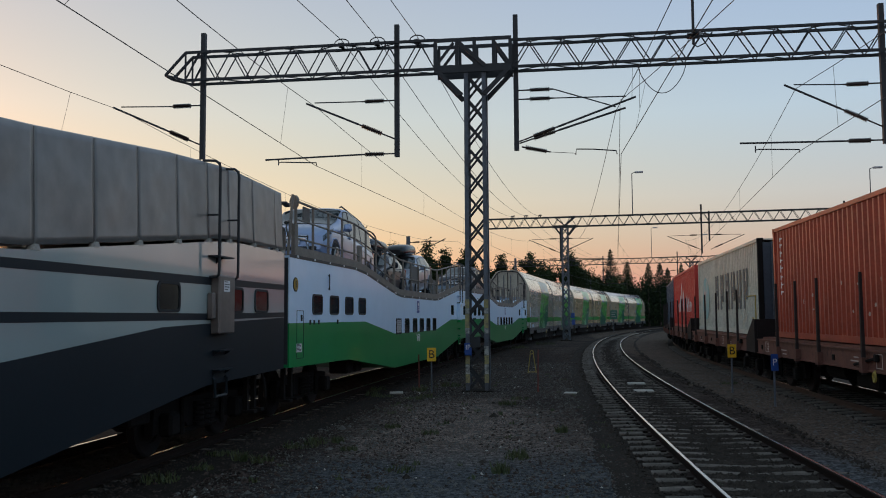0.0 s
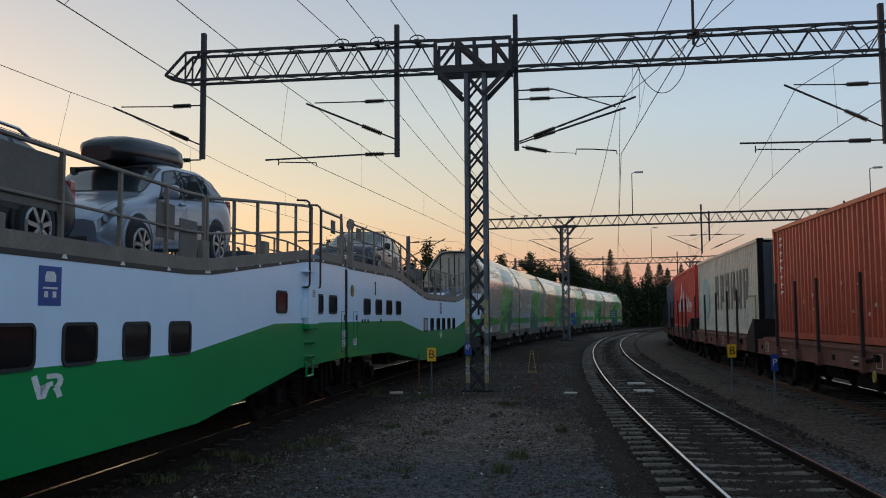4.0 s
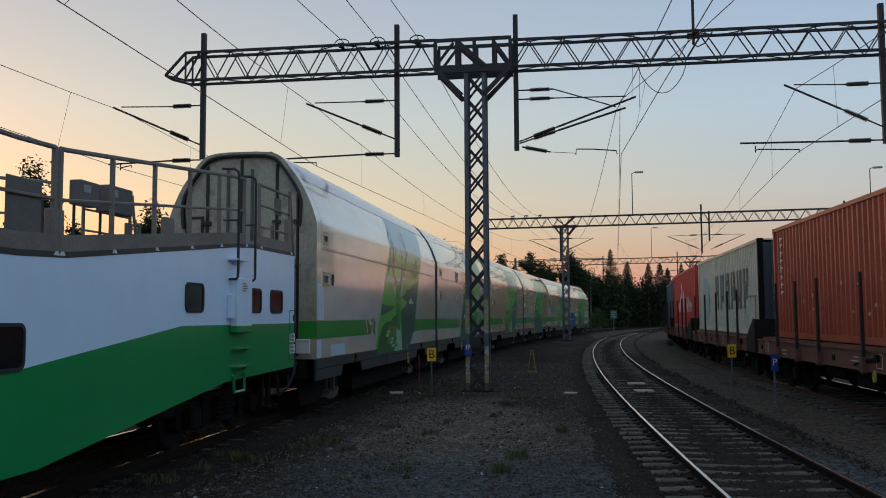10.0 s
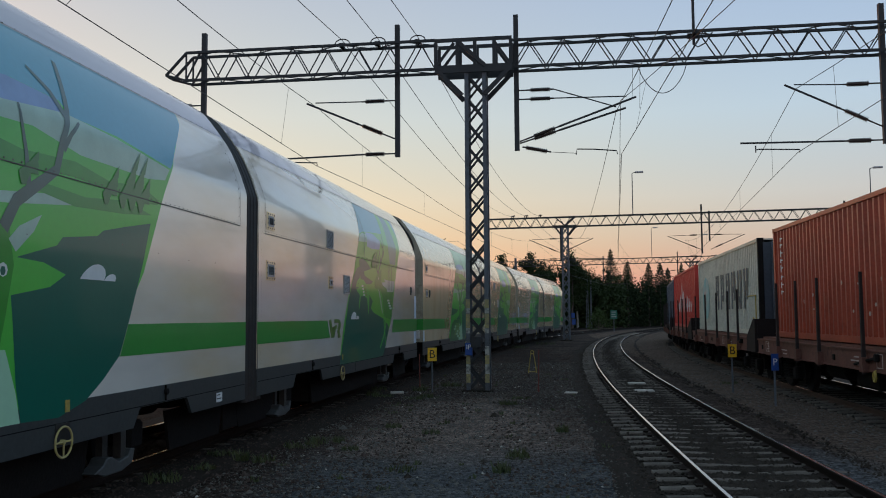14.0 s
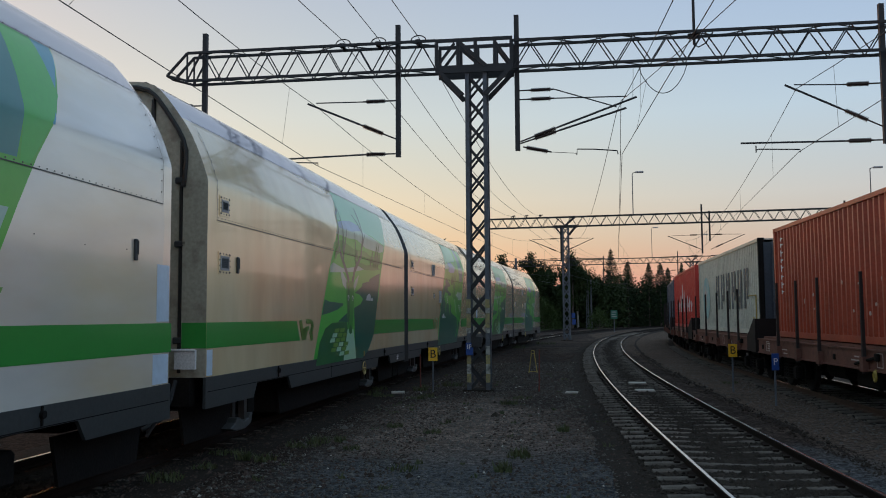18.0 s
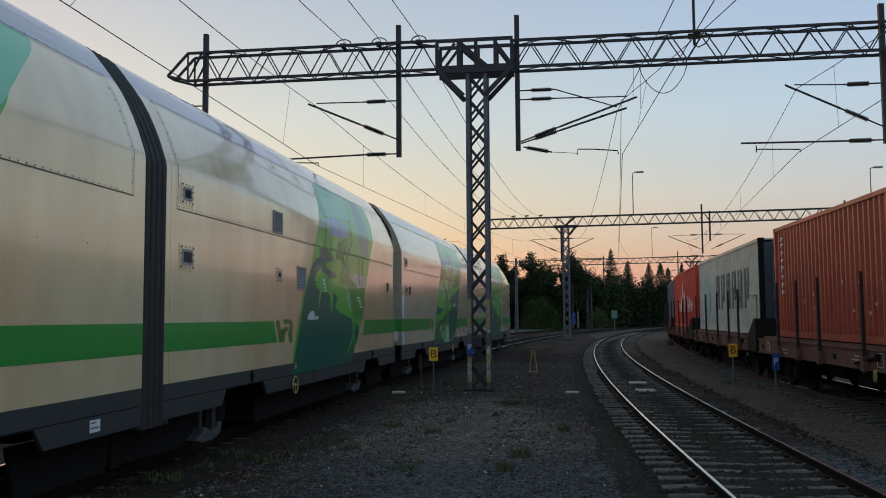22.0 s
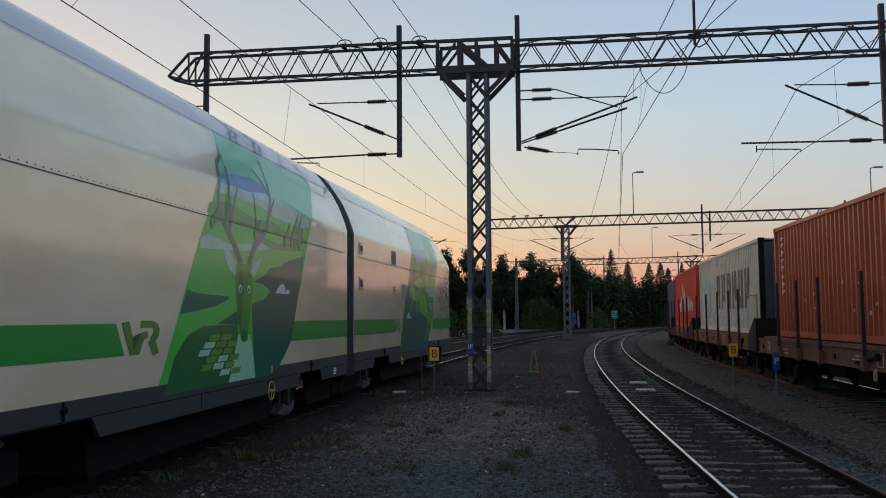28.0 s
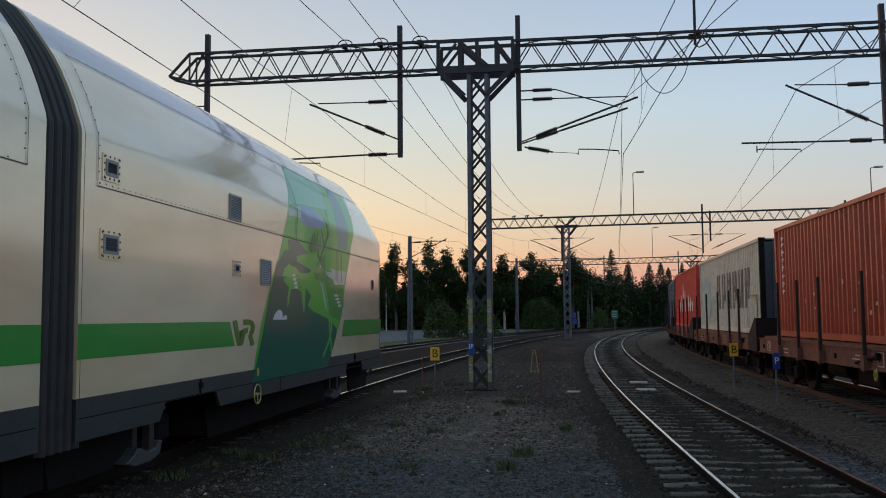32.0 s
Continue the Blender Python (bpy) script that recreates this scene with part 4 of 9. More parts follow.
def notice(root, y0, y1, z0, z1, x=FLANK, lines=6):
    p = slab_decal(root, ((y0, z0), (y1, z0), (y1, z1), (y0, z1)), x, M["signwhite"], "notice", "white data plate with dark bars")
    for i in range(lines):
        z = z1 - (i + 0.7) * (z1 - z0) / (lines + 0.5)
        w = (y1 - y0) * (0.85 if i % 3 else 0.6)
        slab_decal(p, ((y0 + 0.015, z), (y0 + w, z), (y0 + w, z + 0.012), (y0 + 0.015, z + 0.012)), x + 0.004, M["darksteel"], "text_bar", t=0.002)


def letter_shapes(root, y, z, h, x, mat):
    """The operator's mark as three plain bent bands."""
    for pts, w in (([(0.08, 0.97), (0.2, 0.5), (0.31, 0.09), (0.4, 0.1), (0.5, 0.42), (0.6, 0.58), (0.74, 0.6)], 0.1), ([(0.52, 0.9), (0.84, 0.9), (0.97, 0.85), (1.02, 0.72), (0.98, 0.55), (0.88, 0.42)], 0.1), ([(0.84, 0.44), (0.93, 0.26), (1.0, 0.02)], 0.1)):
        slab_decal(root, [(y + a * h * 1.98, z + b * h) for a, b in stroke(pts, w, w)], x, mat, "mark_stroke")


def stroke(pts, w0, w1):
    """A tapering stroke as a polygon."""
    a, b = [], []
    for i, (x, y) in enumerate(pts):
        px, py = pts[max(i - 1, 0)]
        qx, qy = pts[min(i + 1, len(pts) - 1)]
        dx, dy = qx - px, qy - py
        n = math.hypot(dx, dy) or 1
        w = w0 + (w1 - w0) * i / (len(pts) - 1)
        a.append((x - dy / n * w, y + dx / n * w))
        b.append((x + dy / n * w, y - dx / n * w))
    return a + b[::-1]


def railing_run(root, deck, ya, yb, side, first_post=0.0, tall=1.06, mids=(0.36, 0.72), step=1.12):
    """Beige kick plate, posts and tubes that follow the deck's edge."""
    x = side * (FLANK - 0.04)
    ys = [ya] + [p[0] for p in deck if ya + 0.05 < p[0] < yb - 0.05] + [yb]
    poly = [(y, interp(deck, y) + 0.03) for y in ys] + [(y, interp(deck, y) + 0.2) for y in ys[::-1]]
    bm = bmesh.new()
    prism(bm, poly, x - 0.025, x + 0.025)
    part("kick_plate", bm, M["beigesteel"], root, "beige steel edge plate")
    for k, h in enumerate((*mids, tall)):
        bm = bmesh.new()
        for a, b in zip(ys, ys[1:]):
            bar(bm, (x, a, interp(deck, a) + h), (x, b, interp(deck, b) + h), 0.026 if h == tall else 0.019, 6)
        part("rail_tube", bm, M["beigesteel"], root, "beige handrail tube")
    n = max(1, int(round((yb - ya) / step)))
    for i in range(n + 1):
        y = ya + (yb - ya) * i / n
        z = interp(deck, y)
        bm = bmesh.new()
        box(bm, x - 0.022, x + 0.022, y - 0.022, y + 0.022, z + 0.02, z + tall)
        part("post", bm, M["beigesteel"], root)
        if side > 0:
            bm = bmesh.new()
            prism(bm, ((y - 0.05, z - 0.01), (y + 0.05, z - 0.01), (y + 0.02, z + 0.03), (y - 0.02, z + 0.03)), FLANK - 0.05, FLANK + 0.012)
            part("bracket", bm, M["signwhite"], root, "small white bracket")


def wagon_shell(root, deck, line, base, top_mat, low_mat, bands=()):
    """Body in two paints; the flank's paint edge follows the lowered middle."""
    ys = sorted({round(p[0], 3) for c in (deck, line, base) for p in c})
    for nm, lo, hi, m, lab in (("upper_body", line, deck, top_mat, ""), ("lower_body", base, line, low_mat, "")):
        bm = bmesh.new()
        prism(bm, [(y, interp(lo, y)) for y in ys] + [(y, interp(hi, y)) for y in ys[::-1]], -FLANK, FLANK)
        part(nm, bm, m, root)


def open_wagon(u0, u1, old=False, label="", van_side=True):
    L = u1 - u0
    root = empty("car_transport_wagon", label, "railway wagon", "wagons of the moving train")
    y0, y1 = -L / 2, L / 2

    def chain(k):
        return [(y0 + a, z) for a, z in FRONT_PROFILE[k]] + [(y1 - max(a, 0.14), z) for a, z in REAR_PROFILE[k]]
    deck, line, base = chain("deck"), chain("line"), chain("base")
    if old:
        line = [(y0, 1.2), (y1 - 10.5, 1.52), (y1 - 8.0, 1.69), (y1 - 4.9, 1.955), (y1, 2.07)]
    wagon_shell(root, deck, line, base, M["greybody"] if old else M["white"], M["greydark"] if old else M["green"])
    for y in (y0 + 2.4, y1 - 2.4):
        bogie(root, y)
    bm = bmesh.new()
    for y in (y0, y1):
        s = -1 if y < 0 else 1
        for x in (-0.97, 0.97):
            bar(bm, (x, y, 1.22), (x, y + s * 0.12, 1.22), 0.09, 10)
            bar(bm, (x, y + s * 0.12, 1.22), (x, y + s * 0.15, 1.22), 0.2, 14)
        bar(bm, (0, y - s * 0.2, 1.1), (0, y + s * 0.14, 1.1), 0.07, 8)
    part("buffer", bm, M["undergear"], root, "dark buffers and coupling")
    for y, s in ((y0, -1), (y1, 1)):
        bm = bmesh.new()
        box(bm, -0.7, 0.7, min(y, y + s * 0.12), max(y, y + s * 0.12), 1.3, 3.0)
        part("gangway", bm, M["rubber"], root, "black rubber gangway")
    # underframe boxes
    for yy in (y0 + 4.8, y0 + 5.6, y1 - 5.2):
        bm = bmesh.new()
        soft_box(bm, 0.9, 1.35, yy, yy + 0.55, 0.75, 1.1, 0.03)
        part("equipment_box", bm, M["undergear"], root, "dirty underfloor box")
    for yy in (y0 + 0.55, y0 + 0.95, y1 - 0.7, y1 - 1.05):
        bm = bmesh.new()
        box(bm, 1.25, 1.32, yy - 0.05, yy + 0.05, 0.55, 1.17)
        box(bm, 1.2, 1.45, yy - 0.09, yy + 0.09, 0.5, 0.55)
        part("step_iron", bm, M["undergear"], root)
    tube_bm = bmesh.new()
    tube(tube_bm, ((1.2, y1 - 0.1, 1.2), (1.22, y1 + 0.05, 0.9), (1.2, y1 + 0.16, 0.66), (1.15, y1 + 0.28, 0.7)), 0.03, 6)
    part("brake_hose", tube_bm, M["rubber"], root)
    # windows
    if old:
        wins = [(y1 - 5.06, y1 - 4.4, 2.14, 2.53), (y1 - 2.68, y1 - 2.08, 2.14, 2.53), (y1 - 1.56, y1 - 0.9, 2.15, 2.53), (y0 + 3, y0 + 3.65, 2.14, 2.53), (y0 + 1.35, y0 + 2.0, 2.14, 2.53)]
    else:
        wins = [(y0 + a, y0 + b, 2.125, 2.53) for a, b in ((1.35, 2.01), (2.54, 3.21), (3.73, 4.4), (4.9, 5.56))]
        wins += [(a, b, 1.59, 2.03) for a, b in ((-1.81, -1.19), (-0.62, 0.05), (0.5, 1.16), (1.71, 2.37), (2.88, 3.54))]
        wins += [(y1 - 4.98, y1 - 4.37, 2.14, 2.54), (y1 - 2.5, y1 - 1.99, 2.14, 2.54), (y1 - 1.53, y1 - 0.87, 2.14, 2.54)]
    for w in wins:
        flank_window(root, *w)
    if not old:
        louvre(root, -3.0, -2.35, 1.585, 2.03, slat="slatgrey")
    # two bent grab rails over a flat box near the rear
    la, lb = y1 - 3.42, y1 - 2.68
    for y in (la, lb):
        bm = bmesh.new()
        tube(bm, ((FLANK, y, 2.64), (FLANK + 0.1, y, 2.64), (FLANK + 0.135, y, 2.67), (FLANK + 0.14, y, 2.74), (FLANK + 0.14, y, 4.18), (FLANK + 0.125, y, 4.25), (FLANK + 0.07, y, 4.29), (FLANK - 0.12, y, 4.3)), 0.02, 8)
        grab = part("grab_rail", bm, M["darksteel"], root, "dark bent grab rail")
        bm = bmesh.new()
        bar(bm, (FLANK - 0.1, y, 3.52), (FLANK + 0.14, y, 3.52), 0.014, 6)
        part("rail_stay", bm, M["darksteel"], grab)
    body_paint, step_paint = (M["stainless"], M["greydark"]) if old else (M["white"], M["green"])
    bm = bmesh.new()
    soft_box(bm, FLANK - 0.01, FLANK + 0.13, y1 - 3.36, y1 - 2.76, 1.84, 2.67, 0.02)
    case = part("ladder_box", bm, body_paint, root, "flat box under the grab rails")
    if not old:
        bm = bmesh.new()
        soft_box(bm, FLANK - 0.01, FLANK + 0.132, y1 - 3.362, y1 - 2.758, 1.836, 1.965, 0.02)
        part("box_foot", bm, M["green"], case, "green painted foot of the box")
    notice(case, y1 - 3.2, y1 - 2.98, 2.44, 2.6, FLANK + 0.13, 4)
    bm = bmesh.new()
    soft_box(bm, FLANK, FLANK + 0.09, y1 - 3.5, y1 - 3.38, 2.05, 2.42, 0.015)
    part("side_pocket", bm, body_paint, case)
    bm = bmesh.new()
    box(bm, FLANK, FLANK + 0.15, y1 - 3.48, y1 - 2.86, 2.925, 2.945)
    prism(bm, ((FLANK, 2.84), (FLANK + 0.12, 2.925), (FLANK, 2.925)), y1 - 3.2, y1 - 3.18, "y")
    part("shelf", bm, step_paint if old else M["white"], root, "narrow steel shelf")
    for z in (1.6, 1.33):
        bm = bmesh.new()
        box(bm, FLANK, FLANK + 0.12, y1 - 3.3, y1 - 2.72, z - 0.008, z + 0.012)
        for yy in (y1 - 3.25, y1 - 2.8):
            prism(bm, ((FLANK, z - 0.07), (FLANK + 0.1, z - 0.008), (FLANK, z - 0.008)), yy - 0.01, yy + 0.01, "y")
        part("step_rung", bm, step_paint, root)
    bm = bmesh.new()
    tube(bm, ((FLANK, y1 - 3.26, 1.22), (FLANK + 0.03, y1 - 3.26, 1.2), (FLANK + 0.03, y1 - 3.24, 0.96), (FLANK + 0.03, y1 - 2.82, 0.96), (FLANK + 0.03, y1 - 2.8, 1.2), (FLANK, y1 - 2.8, 1.22)), 0.024, 6)
    part("foot_stirrup", bm, step_paint, root)
    # dark end walls between the pale corners, carrying the wagon gap's darkness in their colour
    for yy in (y0, y1):
        bm = bmesh.new()
        box(bm, -1.565, 1.565, yy - 0.012, yy + 0.012, 1.22, 3.16)
        part("end_wall", bm, M["enddark"], root, "dark grey end wall")
    if old:
        old_wagon_top(root, deck, y0, y1)
        bm = bmesh.new()
        prism(bm, ((-1.25, 3.26), (1.25, 3.26), (1.25, 3.5), (1.0, 3.58), (-1.0, 3.58), (-1.25, 3.5)), y1 - 0.1, y1 + 0.22, "y")
        part("bridge_plate", bm, M["blueplate"], root, "blue-grey folded bridge plate")
        return root, deck
    # flank details
    disc_plate(root, y0 + 0.33, 2.68, 0.135, FLANK, "5")
    notice(root, y0 + 0.4, y0 + 0.72, 1.42, 1.58)
    notice(root, y1 - 0.42, y1 - 0.1, 1.62, 1.78)
    notice(root, y1 - 0.42, y1 - 0.1, 1.42, 1.58)
    for yy in (y0 + 0.45, y1 - 0.42):
        bm = bmesh.new()
        s = 0.36
        for a, b, c, d in ((yy - 0.03, yy - 0.02, 1.3, 2.2), (yy + s, yy + s + 0.01, 1.3, 2.2), (yy - 0.02, yy + s, 2.19, 2.2), (yy - 0.02, yy + s, 1.3, 1.31)):
            box(bm, FLANK, FLANK + 0.006, a, b, c, d)
        part("hatch_edge", bm, M["darksteel"], root)
        bm = bmesh.new()
        soft_box(bm, FLANK, FLANK + 0.02, yy + 0.2, yy + 0.27, 2.0, 2.12, 0.008)
        part("hatch_lock", bm, M["black"], root)
    for yy in (y0 + 1.2, y0 + 1.45, y0 + 1.75, y0 + 3.1):
        bm = bmesh.new()
        soft_box(bm, FLANK, FLANK + 0.03, yy - 0.02, yy + 0.02, 1.93, 2.02, 0.006)
        part("clip", bm, M["darksteel"], root)
    bm = bmesh.new()
    bar(bm, (FLANK + 0.03, y0 + 2.44, 2.63), (FLANK + 0.03, y0 + 2.44, 2.97), 0.012, 6)
    bar(bm, (FLANK, y0 + 2.44, 2.66), (FLANK + 0.03, y0 + 2.44, 2.66), 0.012, 6)
    bar(bm, (FLANK, y0 + 2.44, 2.94), (FLANK + 0.03, y0 + 2.44, 2.94), 0.012, 6)
    part("lever", bm, M["darksteel"], root)
    # pictogram of a car on a wagon
    ps = slab_decal(root, ((0.085, 2.19), (0.465, 2.19), (0.465, 2.57), (0.085, 2.57)), FLANK, M["signblue"], "pictogram_sign", "blue sign with a white car pictogram")
    for poly in (((0.1, 0.23), (0.28, 0.23), (0.28, 0.29), (0.25, 0.33), (0.13, 0.33), (0.1, 0.29)), ((0.07, 0.16), (0.31, 0.16), (0.31, 0.18), (0.07, 0.18)), ((0.09, 0.08), (0.15, 0.08), (0.15, 0.14), (0.09, 0.14)), ((0.23, 0.08), (0.29, 0.08), (0.29, 0.14), (0.23, 0.14))):
        slab_decal(ps, [(0.085 + a, 2.19 + b) for a, b in poly], FLANK + 0.004, M["signwhite"], "pictogram_shape")
    letter_shapes(root, 0.015, 1.3, 0.24, FLANK, M["signwhite"])
    # black strip laid on the flank as the shade below the edge plate
    bm = bmesh.new()
    prism(bm, [(y, z - 0.03) for y, z in deck] + [(y, z + 0.03) for y, z in deck[::-1]], FLANK, FLANK + 0.005)
    part("deck_gap", bm, M["black"], root, "black strip for the shaded gap under the deck edge")
    # railings on both sides
    for side in (1, -1):
        railing_run(root, deck, y0 + 0.45, y0 + 8.9, side)
        railing_run(root, deck, y0 + 9.0, y1 - 8.0, side, mids=(0.55,))
        railing_run(root, deck, y1 - 7.9, y1 - 2.7, side, mids=(0.55,))
        railing_run(root, deck, y1 - 2.0, y1 - 0.35, side)
    # heavier gate posts, plates and end frames
    for yy, h in ((y0 + 5.2, 0.62), (y0 + 8.95, 0.55), (y0 + 11.5, 0.34), (y1 - 7.95, 0.45), (y1 - 5.4, 0.4)):
        bm = bmesh.new()
        z = interp(deck, yy)
        soft_box(bm, FLANK - 0.1, FLANK - 0.02, yy - 0.12, yy + 0.12, z + 0.02, z + h, 0.01)
        part("gate_post", bm, M["beigesteel"], root, "beige folded plate post")
        bm = bmesh.new()
        soft_box(bm, -FLANK + 0.02, -FLANK + 0.1, yy - 0.12, yy + 0.12, z + 0.02, z + h, 0.01)
        part("gate_post", bm, M["beigesteel"], root)
    for y, s in ((y0, 1), (y1, -1)):
        z = interp(deck, y)
        for side in (1, -1):
            x = side * (FLANK - 0.05)
            bm = bmesh.new()
            bar(bm, (x, y + s * 0.05, z), (x, y + s * 0.3, z + 1.16), 0.028, 6)
            tube(bm, ((x, y + s * 0.08, z + 0.35), (x, y - s * 0.05, z + 0.5), (x, y - s * 0.06, z + 0.62), (x, y + s * 0.14, z + 0.66)), 0.018, 6)
            part("end_post", bm, M["beigesteel"], root, "slanted beige end post")
            bm = bmesh.new()
            soft_box(bm, x - 0.04, x + 0.04, y + s * 0.42 - 0.09, y + s * 0.42 + 0.09, z + 0.03, z + 0.62, 0.01)
            part("gate_post", bm, M["beigesteel"], root)
            for d in (0.5, 0.58):
                bm = bmesh.new()
                tube(bm, ((x - side * 0.25, y + s * d, z), (x - side * 0.25, y + s * d, z + 0.5), (x - side * 0.25, y + s * (d - 0.08), z + 0.56)), 0.022, 6)
                part("lock_lever", bm, M["beigesteel"], root)
    bm = bmesh.new()
    bar(bm, (FLANK - 0.1, y0 + 0.6, 4.26), (FLANK - 0.13, y0 + 0.56, 4.26), 0.13, 20)
    part("end_disc", bm, M["beigesteel"], root, "round brown plate on the railing")
    text_part("numeral", "5", 0.17, Matrix.Translation((FLANK - 0.155, y0 + 0.54, 4.26)) @ Matrix.Rotation(radians(90), 4, "X"), M["black"], root)
    # small grey plates on the railing
    for yy, h0, h1, w in ((y0 + 1.15, 0.72, 1.02, 0.42), (y0 + 11.9, 0.45, 1.0, 1.2), (y0 + 14.9, 0.4, 0.85, 0.5), (y1 - 0.95, 0.66, 0.95, 0.34), (y1 - 8.45, 0.2, 0.7, 0.55)):
        z = interp(deck, yy)
        bm = bmesh.new()
        soft_box(bm, FLANK - 0.075, FLANK - 0.055, yy - w / 2, yy + w / 2, z + h0, z + h1, 0.006)
        part("railing_plate", bm, M["darkplate"], root, "flat grey plate hung on the railing")
    # control cabinets on the far railing
    for ya, yb, za, zb, deep in ((y1 - 2.5, y1 - 1.92, 3.95, 4.36, 0.22), (y1 - 1.65, y1 - 0.8, 3.92, 4.4, 0.26)):
        bm = bmesh.new()
        soft_box(bm, -FLANK + 0.06, -FLANK + 0.06 + deep, ya, yb, za, zb, 0.015)
        cab = part("control_cabinet", bm, M["darkplate"], root, "grey control cabinet on the railing")
        bm = bmesh.new()
        box(bm, -FLANK + 0.06 + deep, -FLANK + 0.064 + deep, ya + 0.08, ya + 0.3, zb - 0.2, zb - 0.07)
        part("cabinet_plate", bm, M["slatgrey"], cab, "pale plate on a cabinet")
        bm = bmesh.new()
        bar(bm, (-FLANK + 0.1, ya + 0.1, interp(deck, ya)), (-FLANK + 0.1, ya + 0.1, za), 0.025, 6)
        part("cabinet_leg", bm, M["darksteel"], cab)
    bm = bmesh.new()
    for yy in (y1 - 3.3, y1 - 3.1):
        tube(bm, ((-FLANK + 0.1, yy, interp(deck, yy)), (-FLANK + 0.1, yy, interp(deck, yy) + 0.75), (-FLANK + 0.2, yy, interp(deck, yy) + 0.8), (-FLANK + 0.32, yy, interp(deck, yy) + 0.72)), 0.02, 6)
    part("crank_handle", bm, M["darksteel"], root, "bent steel crank handles")
    # folded bridge plate between wagons and wheel tracks on the deck
    bm = bmesh.new()
    prism(bm, ((-1.25, 3.26), (1.25, 3.26), (1.25, 3.4), (1.0, 3.46), (-1.0, 3.46), (-1.25, 3.4)), y1 - 0.55, y1 + 0.02, "y")
    part("bridge_plate", bm, M["blueplate"], root, "blue-grey folded bridge plate")
    for x in (-0.75, 0.75):
        bm = bmesh.new()
        poly = [(y, interp(deck, y) + 0.004) for y, _ in deck] + [(y, interp(deck, y) + 0.03) for y, _ in deck[::-1]]
        prism(bm, poly, x - 0.3, x + 0.3)
        part("wheel_track", bm, M["darksteel"], root, "dark perforated wheel track")
    bm = bmesh.new()
    soft_box(bm, -1.3, -0.2, y1 - 1.6, y1 - 1.0, 3.24, 3.5, 0.03)
    part("deck_box", bm, M["darksteel"], root, "dark low box on the deck")
    return root, deck


M["stainless"] = material("dirty_stainless_sheet", (0.2, 0.17, 0.15), 0.45, 0.4, second=(0.13, 0.11, 0.1), scale=2, amount=0.7, grain=8, bump=0.05)
M["enddark"] = material("dark_grey_end_paint", (0.05, 0.055, 0.062), 0.7, second=(0.03, 0.03, 0.034), scale=2, amount=0.7, bump=0.05)
M["darkplate"] = material("flat_grey_plate", (0.14, 0.125, 0.11), 0.7, second=(0.1, 0.09, 0.08), scale=2, amount=0.6, bump=0.05)
M["blueplate"] = material("blue_grey_plate", (0.2, 0.26, 0.32), 0.5, second=(0.15, 0.19, 0.24), scale=2, amount=0.6, bump=0.05)


